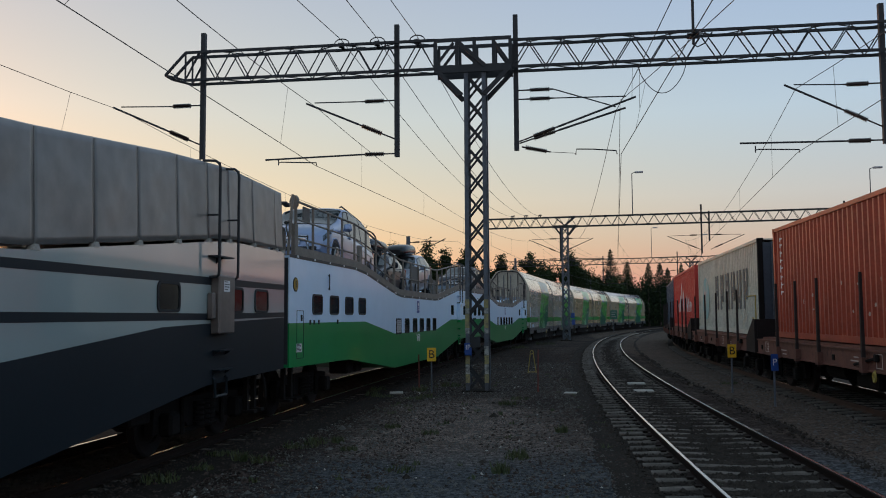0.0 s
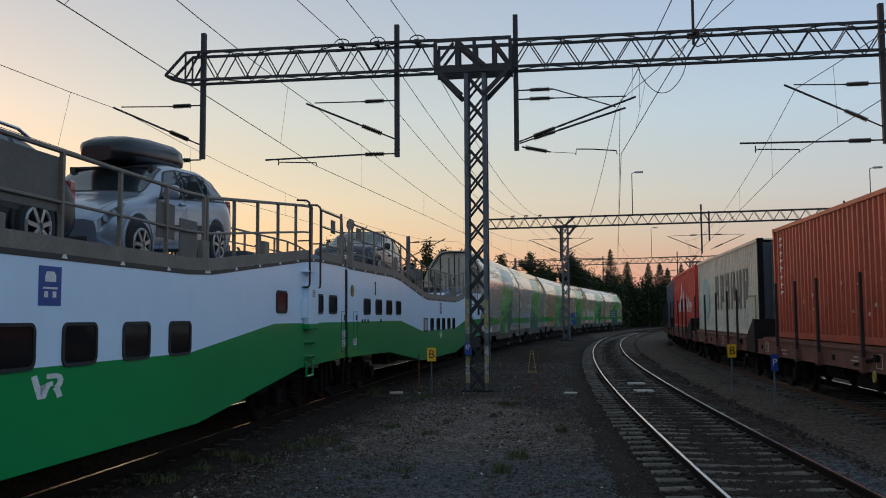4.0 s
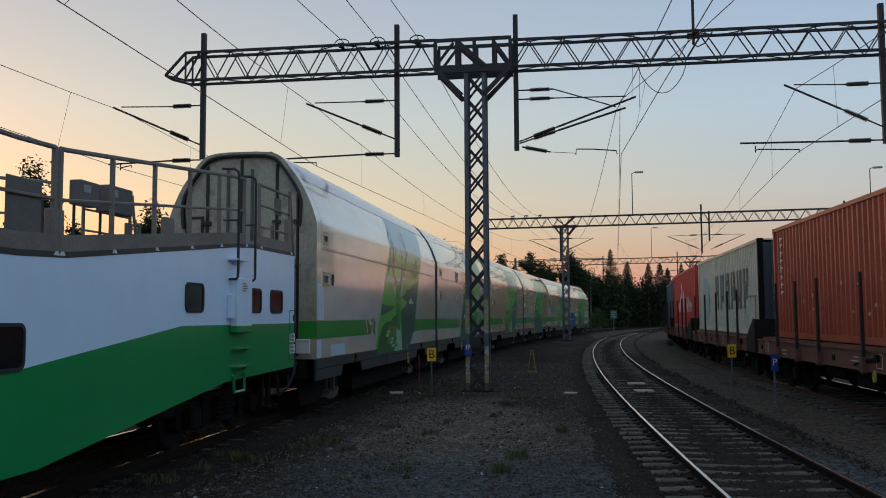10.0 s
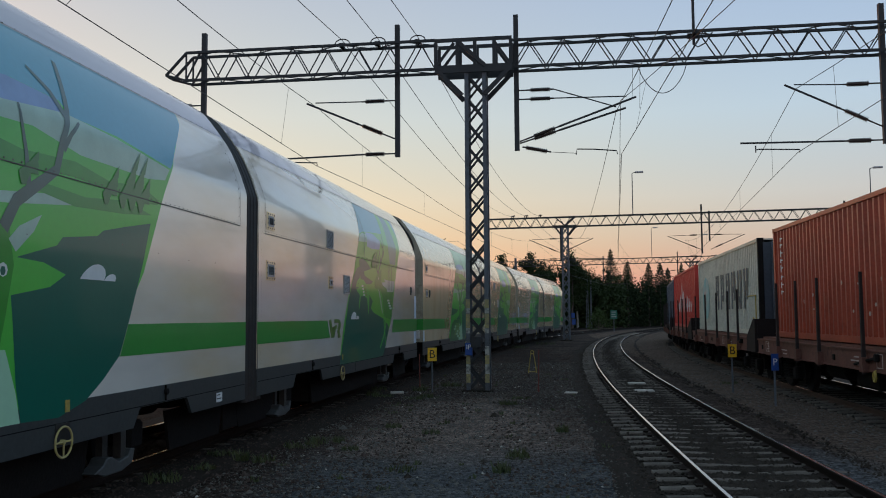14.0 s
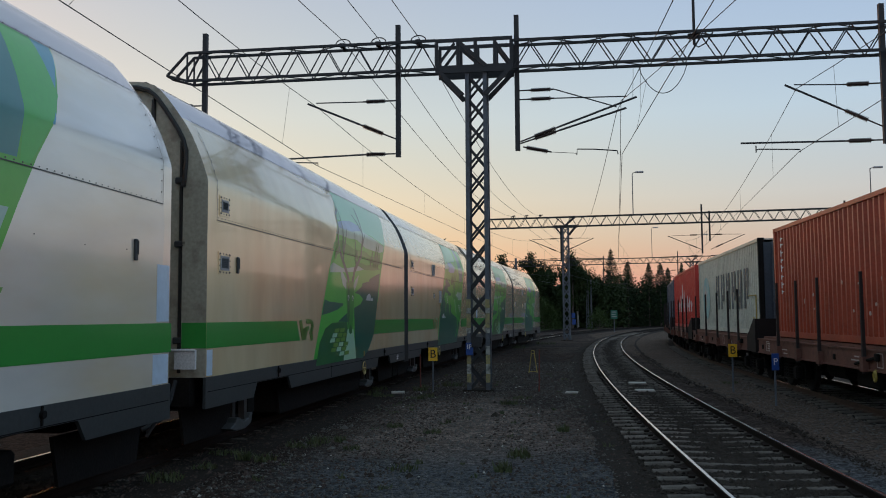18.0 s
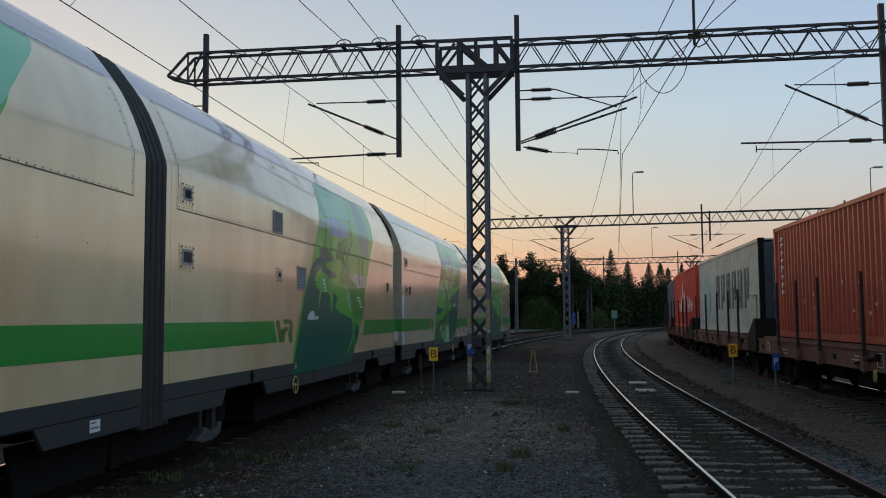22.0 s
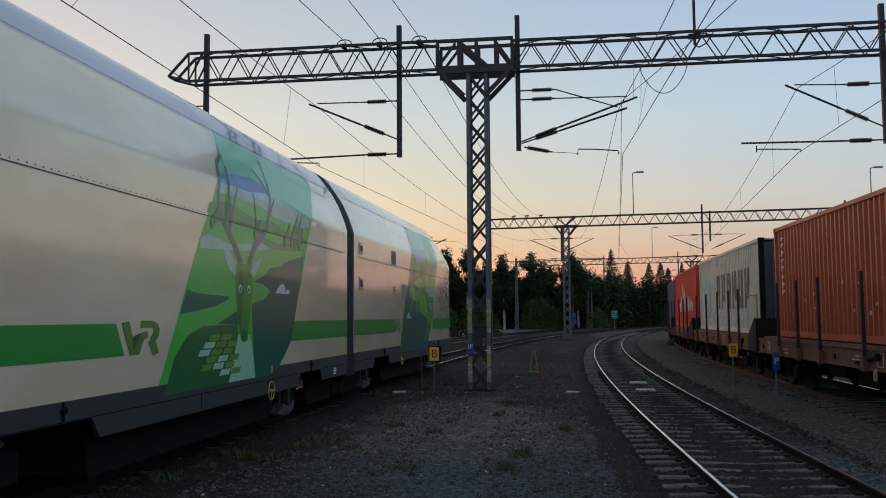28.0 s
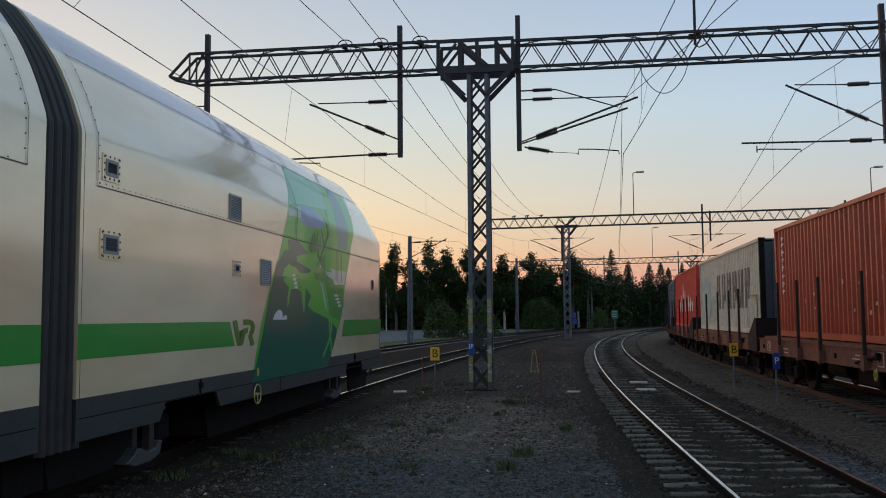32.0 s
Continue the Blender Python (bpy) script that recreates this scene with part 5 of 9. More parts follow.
def old_wagon_top(root, deck, y0, y1):
    """Tarpaulin panels over hoops, sagging a little between the seams; dark bands on the flank."""
    seams = [y1 - d for d in (0.02, 0.42, 1.56, 2.62, 3.42, 4.42, 5.5, 6.5, 7.6, 8.8, 10.2, 11.7, 13.2, 14.7, 16.2, 17.7, 19.2, 20.7, 22.9)]
    rng = random.Random(4)
    top = [(y0, 4.2), (y0 + 6, 4.2), (y0 + 9.5, 3.72), (y1 - 9.5, 3.78), (y1 - 7.5, 3.93), (y1 - 4.5, 4.22), (y1 - 2.5, 4.35), (y1, 4.32)]
    for b, a in zip(seams, seams[1:]):
        if abs(b - a) < 0.3:
            continue
        bm = bmesh.new()
        ny, nz = 16, 18
        ph = rng.random() * 9
        grid = []
        for i in range(ny + 1):
            y = a + (b - a) * i / ny
            zb, zt = interp(deck, y) + 0.045, interp(top, y)
            row = []
            for j in range(nz + 1):
                v = j / nz
                z = zb + (zt - zb) * min(1, v * 1.1)
                x = FLANK - 0.02 - 0.05 * v
                if v > 0.9:
                    x -= (v - 0.9) * 1.6
                    z = zt + (v - 0.9) * 0.1
                edge = math.sin(math.pi * i / ny) ** 0.5 * math.sin(math.pi * min(1, v * 1.05)) ** 0.5
                x += edge * (0.02 * noise.noise((y * 1.1 + ph, z * 1.3, ph)) + 0.014 * noise.noise((y * 2.6 + z * 2.0, z * 1.4 - y + ph, 3)) + 0.005 * noise.noise((y * 7, z * 5 + ph, 1)))
                row.append(bm.verts.new((x, y, z)))
            grid.append(row)
        for r0, r1 in zip(grid, grid[1:]):
            for j in range(nz):
                bm.faces.new((r0[j], r0[j + 1], r1[j + 1], r1[j]))
        for f in bm.faces:
            f.smooth = True
        bmesh.ops.recalc_face_normals(bm, faces=bm.faces[:])
        ob = part("tarpaulin_panel", bm, M["tarp"], root, "weathered grey-brown tarpaulin panel")
        md = ob.modifiers.new("thick", "SOLIDIFY")
        md.thickness = 0.01
    bm = bmesh.new()
    poly = [(y, interp(deck, y) + 0.03) for y, _ in deck] + [(y, interp(top, y) - 0.03) for y in np.linspace(y1 - 0.1, y0 + 0.1, 14)]
    prism(bm, poly, -FLANK + 0.05, FLANK - 0.26)
    part("hoop_frame", bm, M["tarp"], root, "tarpaulin roof over the hoops")
    for s in seams:
        bm = bmesh.new()
        z0, z1 = interp(deck, s), interp(top, s)
        prism(bm, ((FLANK - 0.03, z0 + 0.05), (FLANK - 0.016, z0 + 0.05), (FLANK - 0.064, z1 - 0.03), (FLANK - 0.08, z1 - 0.03)), s - 0.007, s + 0.007, "y")
        part("seam_strap", bm, M["darkplate"], root)
        bm = bmesh.new()
        prism(bm, ((s - 0.07, z0 - 0.01), (s + 0.07, z0 - 0.01), (s + 0.03, z0 + 0.05), (s - 0.03, z0 + 0.05)), FLANK - 0.06, FLANK + 0.006)
        part("tarp_clamp", bm, M["concrete"], root, "pale clamp under the tarpaulin")
    # painted bands, rising towards the end
    for pts in (((y0, 2.4, 2.5), (y1 - 8.1, 2.52, 2.615), (y1 - 3.25, 2.53, 2.64), (y1, 2.56, 2.65)), ((y0, 2.0, 2.1), (y1 - 8.1, 2.03, 2.13), (y1 - 3.25, 2.04, 2.13), (y1, 2.07 + 0.01, 2.16))):
        slab_decal(root, [(y, a) for y, a, b in pts] + [(y, b) for y, a, b in pts[::-1]], FLANK, M["greydark"], "paint_band", "dark painted band", 0.003)


M["ochre"] = material("ochre_plate_paint", (0.5, 0.3, 0.015), 0.5, bump=0.02)
M["ochredark"] = material("dull_ochre_paint", (0.3, 0.19, 0.02), 0.5, bump=0.02)
TRAIN = []


def on_train(thing, mid, half, local=None):
    MOVING.append((thing, mid, half, local or Matrix.Identity(4)))


W_OLD = (-8.39, 14.71)
W_ONE = (15.08, 39.12)
W_TWO = (39.36, 63.4)
for (a, b), old, lab in ((W_OLD, True, "old dark-banded grey wagon with a tarpaulin-covered upper deck"), (W_ONE, False, "white and green open double-deck car wagon carrying three cars"), (W_TWO, False, "white and green open double-deck car wagon carrying one van")):
    wg, dk = open_wagon(a, b, old, lab)
    on_train(wg, (a + b) / 2, (b - a) * 0.36)
    TRAIN.append((wg, dk))

# -------- covered sections --------
SECTION_PROFILE = ((1.6, 1.24), (1.6, 3.84), (1.6, 3.96), (1.592, 4.02), (1.57, 4.09), (1.495, 4.31), (1.425, 4.48), (1.345, 4.65), (1.26, 4.8), (1.19, 4.9), (1.1, 5.025), (0.99, 5.17), (0.88, 5.3), (0.76, 5.39), (0.58, 5.44), (0.3, 5.46))
ROOF_SEAM = 4.9


def skin_x(z):
    return float(np.interp(z, [p[1] for p in SECTION_PROFILE], [p[0] for p in SECTION_PROFILE]))


def skin(root, poly, mat, name, lift=0.004, label=""):
    """A flat figure given by (y, z) laid on the flank and the sloping shoulder."""
    bm = bmesh.new()
    bm.faces.new([bm.verts.new((0, y, z)) for y, z in poly])
    for _, zc in SECTION_PROFILE[1:]:
        bmesh.ops.bisect_plane(bm, geom=bm.verts[:] + bm.edges[:] + bm.faces[:], plane_co=(0, 0, zc), plane_no=(0, 0, 1))
    bmesh.ops.triangulate(bm, faces=[f for f in bm.faces if len(f.verts) > 4])
    for v in bm.verts:
        v.co.x = skin_x(v.co.z) + lift * (1 + 0.6 * max(0, v.co.z - 3.9))
    for f in bm.faces:
        f.normal_update()
        if f.normal.x < 0:
            f.normal_flip()
    for f in bm.faces:
        f.smooth = f.calc_center_median().z > 3.8
    return part(name, bm, mat, root, label)


def art_map(y0, kind):
    """Maps (0 to 1 across, height) to the sheared panel of a section that begins at y0."""
    if kind == "a":
        left = ((1.08, 4.95), (2.1, 5.58), (2.97, 6.07), (3.68, 6.6), (4.1, 6.85), (4.75, 7.42), (4.86, 7.52))
        right = ((1.08, 8.95), (1.2, 9.46), (1.5, 9.88), (1.96, 10.21), (2.58, 10.72), (3.1, 10.98), (3.6, 11.23), (3.95, 11.4), (4.4, 11.85), (4.75, 12.3), (4.86, 12.4))
    else:
        left = ((1.0, 4.92), (1.41, 5.08), (2.38, 5.55), (3.22, 6.3), (3.9, 6.6), (4.4, 7.05), (4.75, 7.38), (4.86, 7.48))
        right = ((1.0, 8.9), (1.31, 9.56), (2.02, 10.26), (3.5, 11.05), (4.05, 11.45), (4.75, 11.85), (4.86, 11.92))

    def f(s, z):
        l = float(np.interp(z, [p[0] for p in left], [p[1] for p in left]))
        r = float(np.interp(z, [p[0] for p in right], [p[1] for p in right]))
        return y0 + l + (r - l) * s, z
    return f


ANTLER = material("grey_green_art", (0.06, 0.13, 0.11), 0.3, bump=0.01, coat=0.45, vary=0.025)
OLIVE = material("olive_green_art", (0.16, 0.36, 0.06), 0.3, bump=0.01, coat=0.45, vary=0.025)
ART_SPRUCE = material("spruce_green_art", (0.03, 0.2, 0.045), 0.3, bump=0.01, coat=0.45, vary=0.025)
DEER = material("stag_green_art", (0.035, 0.33, 0.04), 0.3, bump=0.01, coat=0.45, vary=0.025)
MIST = material("misty_green_art", (0.42, 0.62, 0.5), 0.3, bump=0.01, coat=0.45, vary=0.025)


def art_panel(root, y0, kind, sky_paint="skymint"):
    f = art_map(y0, kind)
    zb = 1.08 if kind == "a" else 1.02
    zs = [zb, 1.2, 1.5, 2.0, 2.6, 3.1, 3.6, 4.1, 4.5, 4.75]
    full = lambda z0, z1: [f(0, z) for z in [z0] + [q for q in zs if z0 < q < z1] + [z1]] + [f(1, z) for z in [z1] + [q for q in zs[::-1] if z0 < q < z1] + [z0]]
    lay = [0.002]

    def put(poly, mat, name, up=0.0002):
        lay[0] += up
        skin(root, poly, mat, name, lay[0])
    sh = lambda pts: [f(s, z) for s, z in pts]
    at = lambda pts: [(y0 + a, z) for a, z in pts]
    put(full(zb, 4.895), M["midgreen"] if kind == "a" else M["grassart"], "art_ground")
    if kind == "a":
        top = 4.895
        put(at([(7.0, 4.2), (7.2, 4.45), (7.5, top), (8.7, top), (10.2, top), (12.38, top), (12.28, 4.72), (11.75, 4.3), (11.4, 3.95), (10.1, 4.1), (9.15, 4.12), (9.0, 4.25), (8.2, 4.28), (7.3, 4.2)]), M[sky_paint], "art_sky")
        put(at([(6.95, 4.14), (7.5, 4.22), (8.15, 4.28), (8.9, 4.25), (9.05, 4.13), (8.3, 4.03), (7.5, 4.0), (6.85, 4.02)]), M["blueart"], "art_cloud")
        put(at([(6.65, 3.86), (7.7, 3.84), (8.45, 3.87), (9.3, 3.74), (10.8, 3.73), (11.25, 3.78), (11.37, 3.93), (10.05, 4.07), (9.05, 4.13), (8.0, 4.02), (6.83, 4.01)]), MIST, "art_mist")
        put(at([(6.5, 3.66), (7.1, 3.76), (7.6, 3.7), (8.3, 3.62), (9.2, 3.66), (9.9, 3.56), (10.6, 3.62), (11.1, 3.5), (11.05, 3.44), (10.3, 3.42), (9.2, 3.5), (8.2, 3.46), (7.2, 3.5), (6.42, 3.52)]), DEER, "art_wood")
        put(at([(6.22, 3.14), (6.45, 3.22), (7.2, 3.14), (7.7, 3.17), (8.65, 3.26), (9.65, 3.3), (9.5, 3.24), (8.1, 3.1), (7.2, 3.05), (6.2, 3.0)]), MIST, "art_lake")
        put(at([(8.7, 3.36), (9.4, 3.32), (10.3, 3.4), (10.9, 3.3), (10.2, 3.24), (9.2, 3.2), (8.5, 3.28)]), M["leafgreen"], "art_meadow")
        put(at([(5.81, 2.43), (6.15, 2.39), (7.24, 2.37), (7.25, 2.33), (6.8, 2.23), (6.1, 2.15), (5.61, 2.11)]), M["darkgreen"], "art_shade")
        put(at([(10.88, 3.2), (10.27, 3.1), (9.78, 3.01), (9.66, 2.94), (9.0, 2.87), (8.9, 2.78), (8.28, 2.63), (8.14, 2.55), (8.22, 2.09), (8.3, 1.47), (8.39, 1.12), (9.0, 1.1), (9.5, 1.22), (9.83, 1.4), (10.19, 1.65), (10.42, 2.09), (10.7, 2.7)]), M["darkgreen"], "art_shade")
        put(at([(8.1, 2.63), (8.68, 2.6), (9.07, 2.5), (8.8, 2.37), (8.15, 2.27)]), M["midgreen"], "art_spur")
        put(at([(6.82, 1.97), (7.66, 2.18), (7.68, 1.96)]), M["darkgreen"], "art_shade")
        put(at([(5.2, 1.11), (5.46, 1.56), (5.86, 1.84), (6.37, 1.95), (7.6, 1.96), (7.62, 1.8), (7.37, 1.17), (7.3, 1.12)]), M["hillgreen"], "art_hill")
        put(at([(7.28, 1.12), (7.47, 1.51), (7.62, 1.8), (8.13, 1.79), (8.3, 1.4), (8.38, 1.12)]), M["palegreen"], "stag_neck")
        put(at([(7.52, 2.86), (8.13, 2.9), (8.22, 2.55), (8.12, 2.09), (8.02, 1.71), (7.88, 1.68), (7.74, 1.72), (7.59, 2.09), (7.5, 2.53)]), DEER, "stag_head")
        put(at([(7.64, 2.75), (7.78, 2.8), (7.8, 2.1), (7.7, 1.85), (7.62, 2.1), (7.6, 2.5)]), M["hillgreen"], "stag_cheek", 0.00015)
        put(at([(7.76, 1.82), (7.88, 1.9), (8.0, 1.83), (7.96, 1.72), (7.88, 1.69), (7.8, 1.72)]), M["hillgreen"], "stag_muzzle", 0.00015)
        put(at([(7.02, 3.14), (7.2, 3.05), (7.52, 2.89), (7.5, 2.67), (7.22, 2.77), (7.06, 2.93)]), MIST, "stag_ear")
        put(at([(8.63, 3.05), (8.51, 2.88), (8.24, 2.67), (8.13, 2.78), (8.28, 2.91)]), MIST, "stag_ear")
        for pts, w in (([(7.73, 2.87), (7.51, 3.08), (7.25, 3.27), (7.04, 3.43), (6.85, 3.61), (6.8, 3.85), (6.9, 4.11), (6.97, 4.31), (7.28, 4.47)], 0.075), ([(7.25, 3.4), (7.43, 3.77), (7.55, 4.05)], 0.045), ([(7.25, 3.3), (7.28, 3.7), (7.2, 3.95), (7.3, 4.3)], 0.05),
                       ([(8.05, 2.87), (8.23, 3.14), (8.55, 3.33), (8.86, 3.52), (8.95, 3.82), (9.1, 4.18), (9.17, 4.54), (9.21, 4.72)], 0.075), ([(9.04, 4.09), (8.86, 4.31), (8.57, 4.49)], 0.045), ([(8.97, 3.74), (9.11, 3.93), (9.28, 4.08)], 0.04), ([(8.41, 3.3), (8.35, 3.62), (8.22, 4.04)], 0.04)):
            put(at(stroke(pts, w, w * 0.4)), ANTLER, "antler", 0.00015)
        for c in (7.69, 8.06):
            put(at([(c + 0.07 * math.cos(a), 2.5 + 0.065 * math.sin(a)) for a in np.linspace(0, math.tau, 9)[:-1]]), M["whiteart"], "stag_eye", 0.00012)
            put(at([(c + 0.04 * math.cos(a), 2.49 + 0.045 * math.sin(a)) for a in np.linspace(0, math.tau, 7)[:-1]]), M["darkgreen"], "stag_pupil", 0.00015)
        for i in range(6):
            for j in range(3):
                a, z = 6.3 - (5 - i) * 0.012 + j * 0.42 - (i % 2) * 0.2 + (5 - i) * 0.05, 1.24 + i * 0.1
                m = M["palegreen"] if (i, j) in ((4, 0), (3, 0), (2, 1), (1, 1), (0, 1)) else OLIVE
                if 0 < i < 5 or j:
                    put(at([(a, z), (a + 0.36, z), (a + 0.43, z + 0.085), (a + 0.07, z + 0.085)]), m, "art_block", 0.0001)
        moon, trees = (0.78, 2.47), ((0.735, 0.3), (0.81, 0.52), (0.855, 0.5), (0.9, 0.28), (0.42, 0.2), (0.06, 0.25))
    else:
        put(at([(6.75, 4.06), (7.05, 4.4), (7.46, 4.895), (8.5, 4.895), (10.1, 4.895), (11.9, 4.895), (11.85, 4.75), (11.55, 4.3), (11.4, 3.95), (10.4, 4.2), (9.55, 4.3), (7.95, 4.2), (7.15, 4.14)]), M[sky_paint], "art_sky")
        put(at([(7.45, 4.16), (8.3, 4.19), (8.93, 4.05), (8.8, 3.82), (8.0, 3.78), (7.45, 3.8)]), M["blueart"], "art_cloud")
        put(at([(6.6, 3.86), (7.4, 3.9), (7.45, 4.1), (7.0, 4.1), (6.7, 4.0)]), MIST, "art_mist")
        put(at([(9.95, 4.2), (10.35, 4.895), (10.98, 4.895), (10.95, 4.2), (10.8, 3.53), (10.1, 3.52), (9.85, 3.95)]), M["tealart"], "art_trunk")
        put(at([(9.8, 4.895), (10.32, 4.895), (9.86, 4.0), (9.31, 4.03)]), M["midgreen"], "art_trunk")
        put(at([(10.98, 4.895), (11.55, 4.895), (11.6, 4.3), (11.35, 3.95), (11.0, 3.5), (10.85, 3.5)]), M["midgreen"], "art_trunk")
        put(at([(9.03, 2.97), (9.53, 3.0), (9.39, 3.07), (9.79, 3.06), (10.7, 3.06), (10.54, 2.76), (9.74, 2.74), (9.64, 2.84), (9.16, 2.89)]), MIST, "art_mist")
        put(at([(4.95, 1.03), (5.4, 1.78), (5.72, 2.45), (6.12, 2.98), (6.46, 3.22), (6.71, 3.26), (6.67, 3.43), (7.18, 3.48), (7.86, 3.27), (7.15, 3.17), (7.2, 3.07), (8.07, 2.96), (7.87, 2.89), (7.36, 2.87), (7.74, 2.6), (8.06, 2.47), (7.86, 2.28), (8.16, 2.18), (9.26, 2.03), (9.9, 1.83), (9.92, 1.72), (9.5, 1.28), (9.2, 1.06), (8.0, 1.03)]), M["darkgreen"], "art_shade")
        put(at([(6.37, 2.77), (6.47, 2.91), (6.72, 3.0), (6.77, 3.07), (6.81, 2.98), (7.12, 2.96), (7.36, 2.87), (7.7, 2.68), (7.71, 2.57), (7.64, 2.13), (7.58, 2.16), (7.46, 2.52), (7.21, 2.58), (6.84, 2.56), (6.71, 2.29), (6.64, 2.22), (6.66, 2.42), (6.73, 2.59), (6.47, 2.68), (6.41, 2.73), (6.68, 2.77)]), M["midgreen"], "animal_figure")
        put(at([(8.26, 2.85), (8.27, 2.97), (8.5, 3.13), (8.73, 3.21), (9.04, 3.34), (9.03, 2.99), (9.21, 2.9), (9.64, 2.84), (9.74, 2.74), (10.5, 2.76), (10.35, 2.1), (10.19, 1.99), (9.71, 2.04), (9.26, 2.09), (9.03, 2.26), (8.89, 2.47), (8.67, 2.78), (8.38, 2.79)]), DEER, "stag_figure")
        put(at([(8.67, 2.79), (8.87, 2.7), (9.05, 2.47), (9.24, 2.12), (9.03, 2.26), (8.89, 2.47), (8.76, 2.67)]), MIST, "stag_chest")
        for pts, w in (([(8.89, 2.74), (9.12, 2.54), (9.31, 2.09), (9.53, 1.34)], 0.07), ([(9.44, 2.09), (9.53, 1.84), (9.29, 1.55), (8.89, 1.27)], 0.06)):
            put(at(stroke(pts, w, w * 0.6)), M["midgreen"], "stag_leg")
        for pts in ([(8.65, 3.17), (8.78, 3.33), (8.98, 3.5), (9.18, 3.69), (9.25, 3.96), (9.35, 4.27)], [(8.65, 3.19), (8.51, 3.29), (8.37, 3.54)], [(8.93, 3.51), (8.86, 3.67), (8.75, 3.83)], [(9.15, 3.89), (9.0, 4.1)], [(9.21, 3.68), (9.33, 3.84)]):
            put(at(stroke(pts, 0.045, 0.02)), ANTLER, "antler", 0.00015)
        for a in (9.86, 10.0, 10.3):
            put(at([(a - 0.02, 2.8), (a + 0.02, 2.8), (a + 0.03, 3.45), (a - 0.01, 3.45)]), ANTLER, "art_trunk", 0.00012)
        put(at([(8.67 + 0.03 * math.cos(a), 3.07 + 0.04 * math.sin(a)) for a in np.linspace(0, math.tau, 7)[:-1]]), M["whiteart"], "stag_eye", 0.00012)
        for a0, z0 in ((6.9, 2.79), (9.7, 2.49)):
            for k in range(4):
                a, z, w = a0 + k * (0.05 if a0 < 8 else 0.1), z0 - k * 0.07, 0.16 if a0 < 8 else 0.28
                put(at([(a, z), (a + w, z), (a + w + 0.03, z + 0.05), (a + 0.03, z + 0.05)]), M["whiteart"], "art_block", 0.0001)
                put(at([(a + w + 0.06, z + 0.01), (a + 2 * w + 0.06, z + 0.01), (a + 2 * w + 0.09, z + 0.06), (a + w + 0.09, z + 0.06)]), OLIVE, "art_block", 0.0001)
        moon, trees = (0.155, 2.02), ((0.38, 0.3), (0.42, 0.32), (0.36, 0.24), (0.47, 0.24))
    put(sh([(moon[0] + 0.05 * math.cos(a), moon[1] + 0.17 * math.sin(a)) for a in np.linspace(0, math.pi, 9)]), M["whiteart"], "art_moon")
    put(sh([(moon[0] + 0.075 + 0.025 * math.cos(a), moon[1] + 0.08 * math.sin(a)) for a in np.linspace(0, math.pi, 7)]), M["whiteart"], "art_moon")
    for s, h in trees:
        b = 3.42
        put(sh([(s - 0.007, b - 0.12), (s + 0.007, b - 0.12), (s + 0.007, b), (s + 0.034, b), (s + 0.02, b + h * 0.34), (s + 0.026, b + h * 0.34), (s + 0.011, b + h * 0.68), (s + 0.015, b + h * 0.68), (s + 0.002, b + h * 1.15), (s - 0.01, b + h * 0.68), (s - 0.006, b + h * 0.68), (s - 0.022, b + h * 0.34), (s - 0.016, b + h * 0.34), (s - 0.032, b)]), ART_SPRUCE, "art_tree", 0.00012)


M["grassart"] = material("grass_green_art", (0.11, 0.5, 0.05), 0.3, second=(0.075, 0.44, 0.05), scale=1, grain=14, bump=0.01, coat=0.45, vary=0.025)
M["tealart"] = material("teal_art", (0.05, 0.25, 0.22), 0.3, second=(0.05, 0.21, 0.24), scale=1, grain=14, bump=0.01, coat=0.45, vary=0.025)
M["skyblue"] = material("lake_blue_art", (0.09, 0.37, 0.48), 0.3, second=(0.08, 0.33, 0.44), scale=1, grain=14, bump=0.01, coat=0.45, vary=0.025)
M["blueart"] = material("grey_blue_art", (0.2, 0.33, 0.56), 0.3, bump=0.01, coat=0.45, vary=0.025)
M["hillgreen"] = material("shaded_green_art", (0.02, 0.17, 0.05), 0.3, bump=0.01, coat=0.45, vary=0.025)
M["skymint"] = material("mint_art", (0.19, 0.6, 0.33), 0.3, second=(0.15, 0.53, 0.28), scale=1, grain=14, bump=0.01, coat=0.45, vary=0.025)


def framed_vent(root, y0, y1, z0, z1):
    """A small grey grille in a riveted frame."""
    x = 1.6
    bm = bmesh.new()
    t = 0.06
    for a, b, c, d in ((y0, y1, z0, z0 + t), (y0, y1, z1 - t, z1), (y0, y0 + t, z0 + t, z1 - t), (y1 - t, y1, z0 + t, z1 - t)):
        box(bm, x, x + 0.012, a, b, c, d)
    v = part("vent_frame", bm, M["cream"], root, "pale riveted vent frame")
    louvre(v, y0 + t, y1 - t, z0 + t, z1 - t, x, 5, "skirt", "slatgrey", "vent_grille")
    bm = bmesh.new()
    for i in range(4):
        for y, z in ((y0 + 0.03, z0 + (z1 - z0) * (i + 0.5) / 4), (y1 - 0.03, z0 + (z1 - z0) * (i + 0.5) / 4), (y0 + (y1 - y0) * (i + 0.5) / 4, z0 + 0.03), (y0 + (y1 - y0) * (i + 0.5) / 4, z1 - 0.03)):
            bar(bm, (x + 0.012, y, z), (x + 0.017, y, z), 0.012, 6)
    rv = part("rivet", bm, M["darksteel"], v)
    rv["kind"] = "stuff"


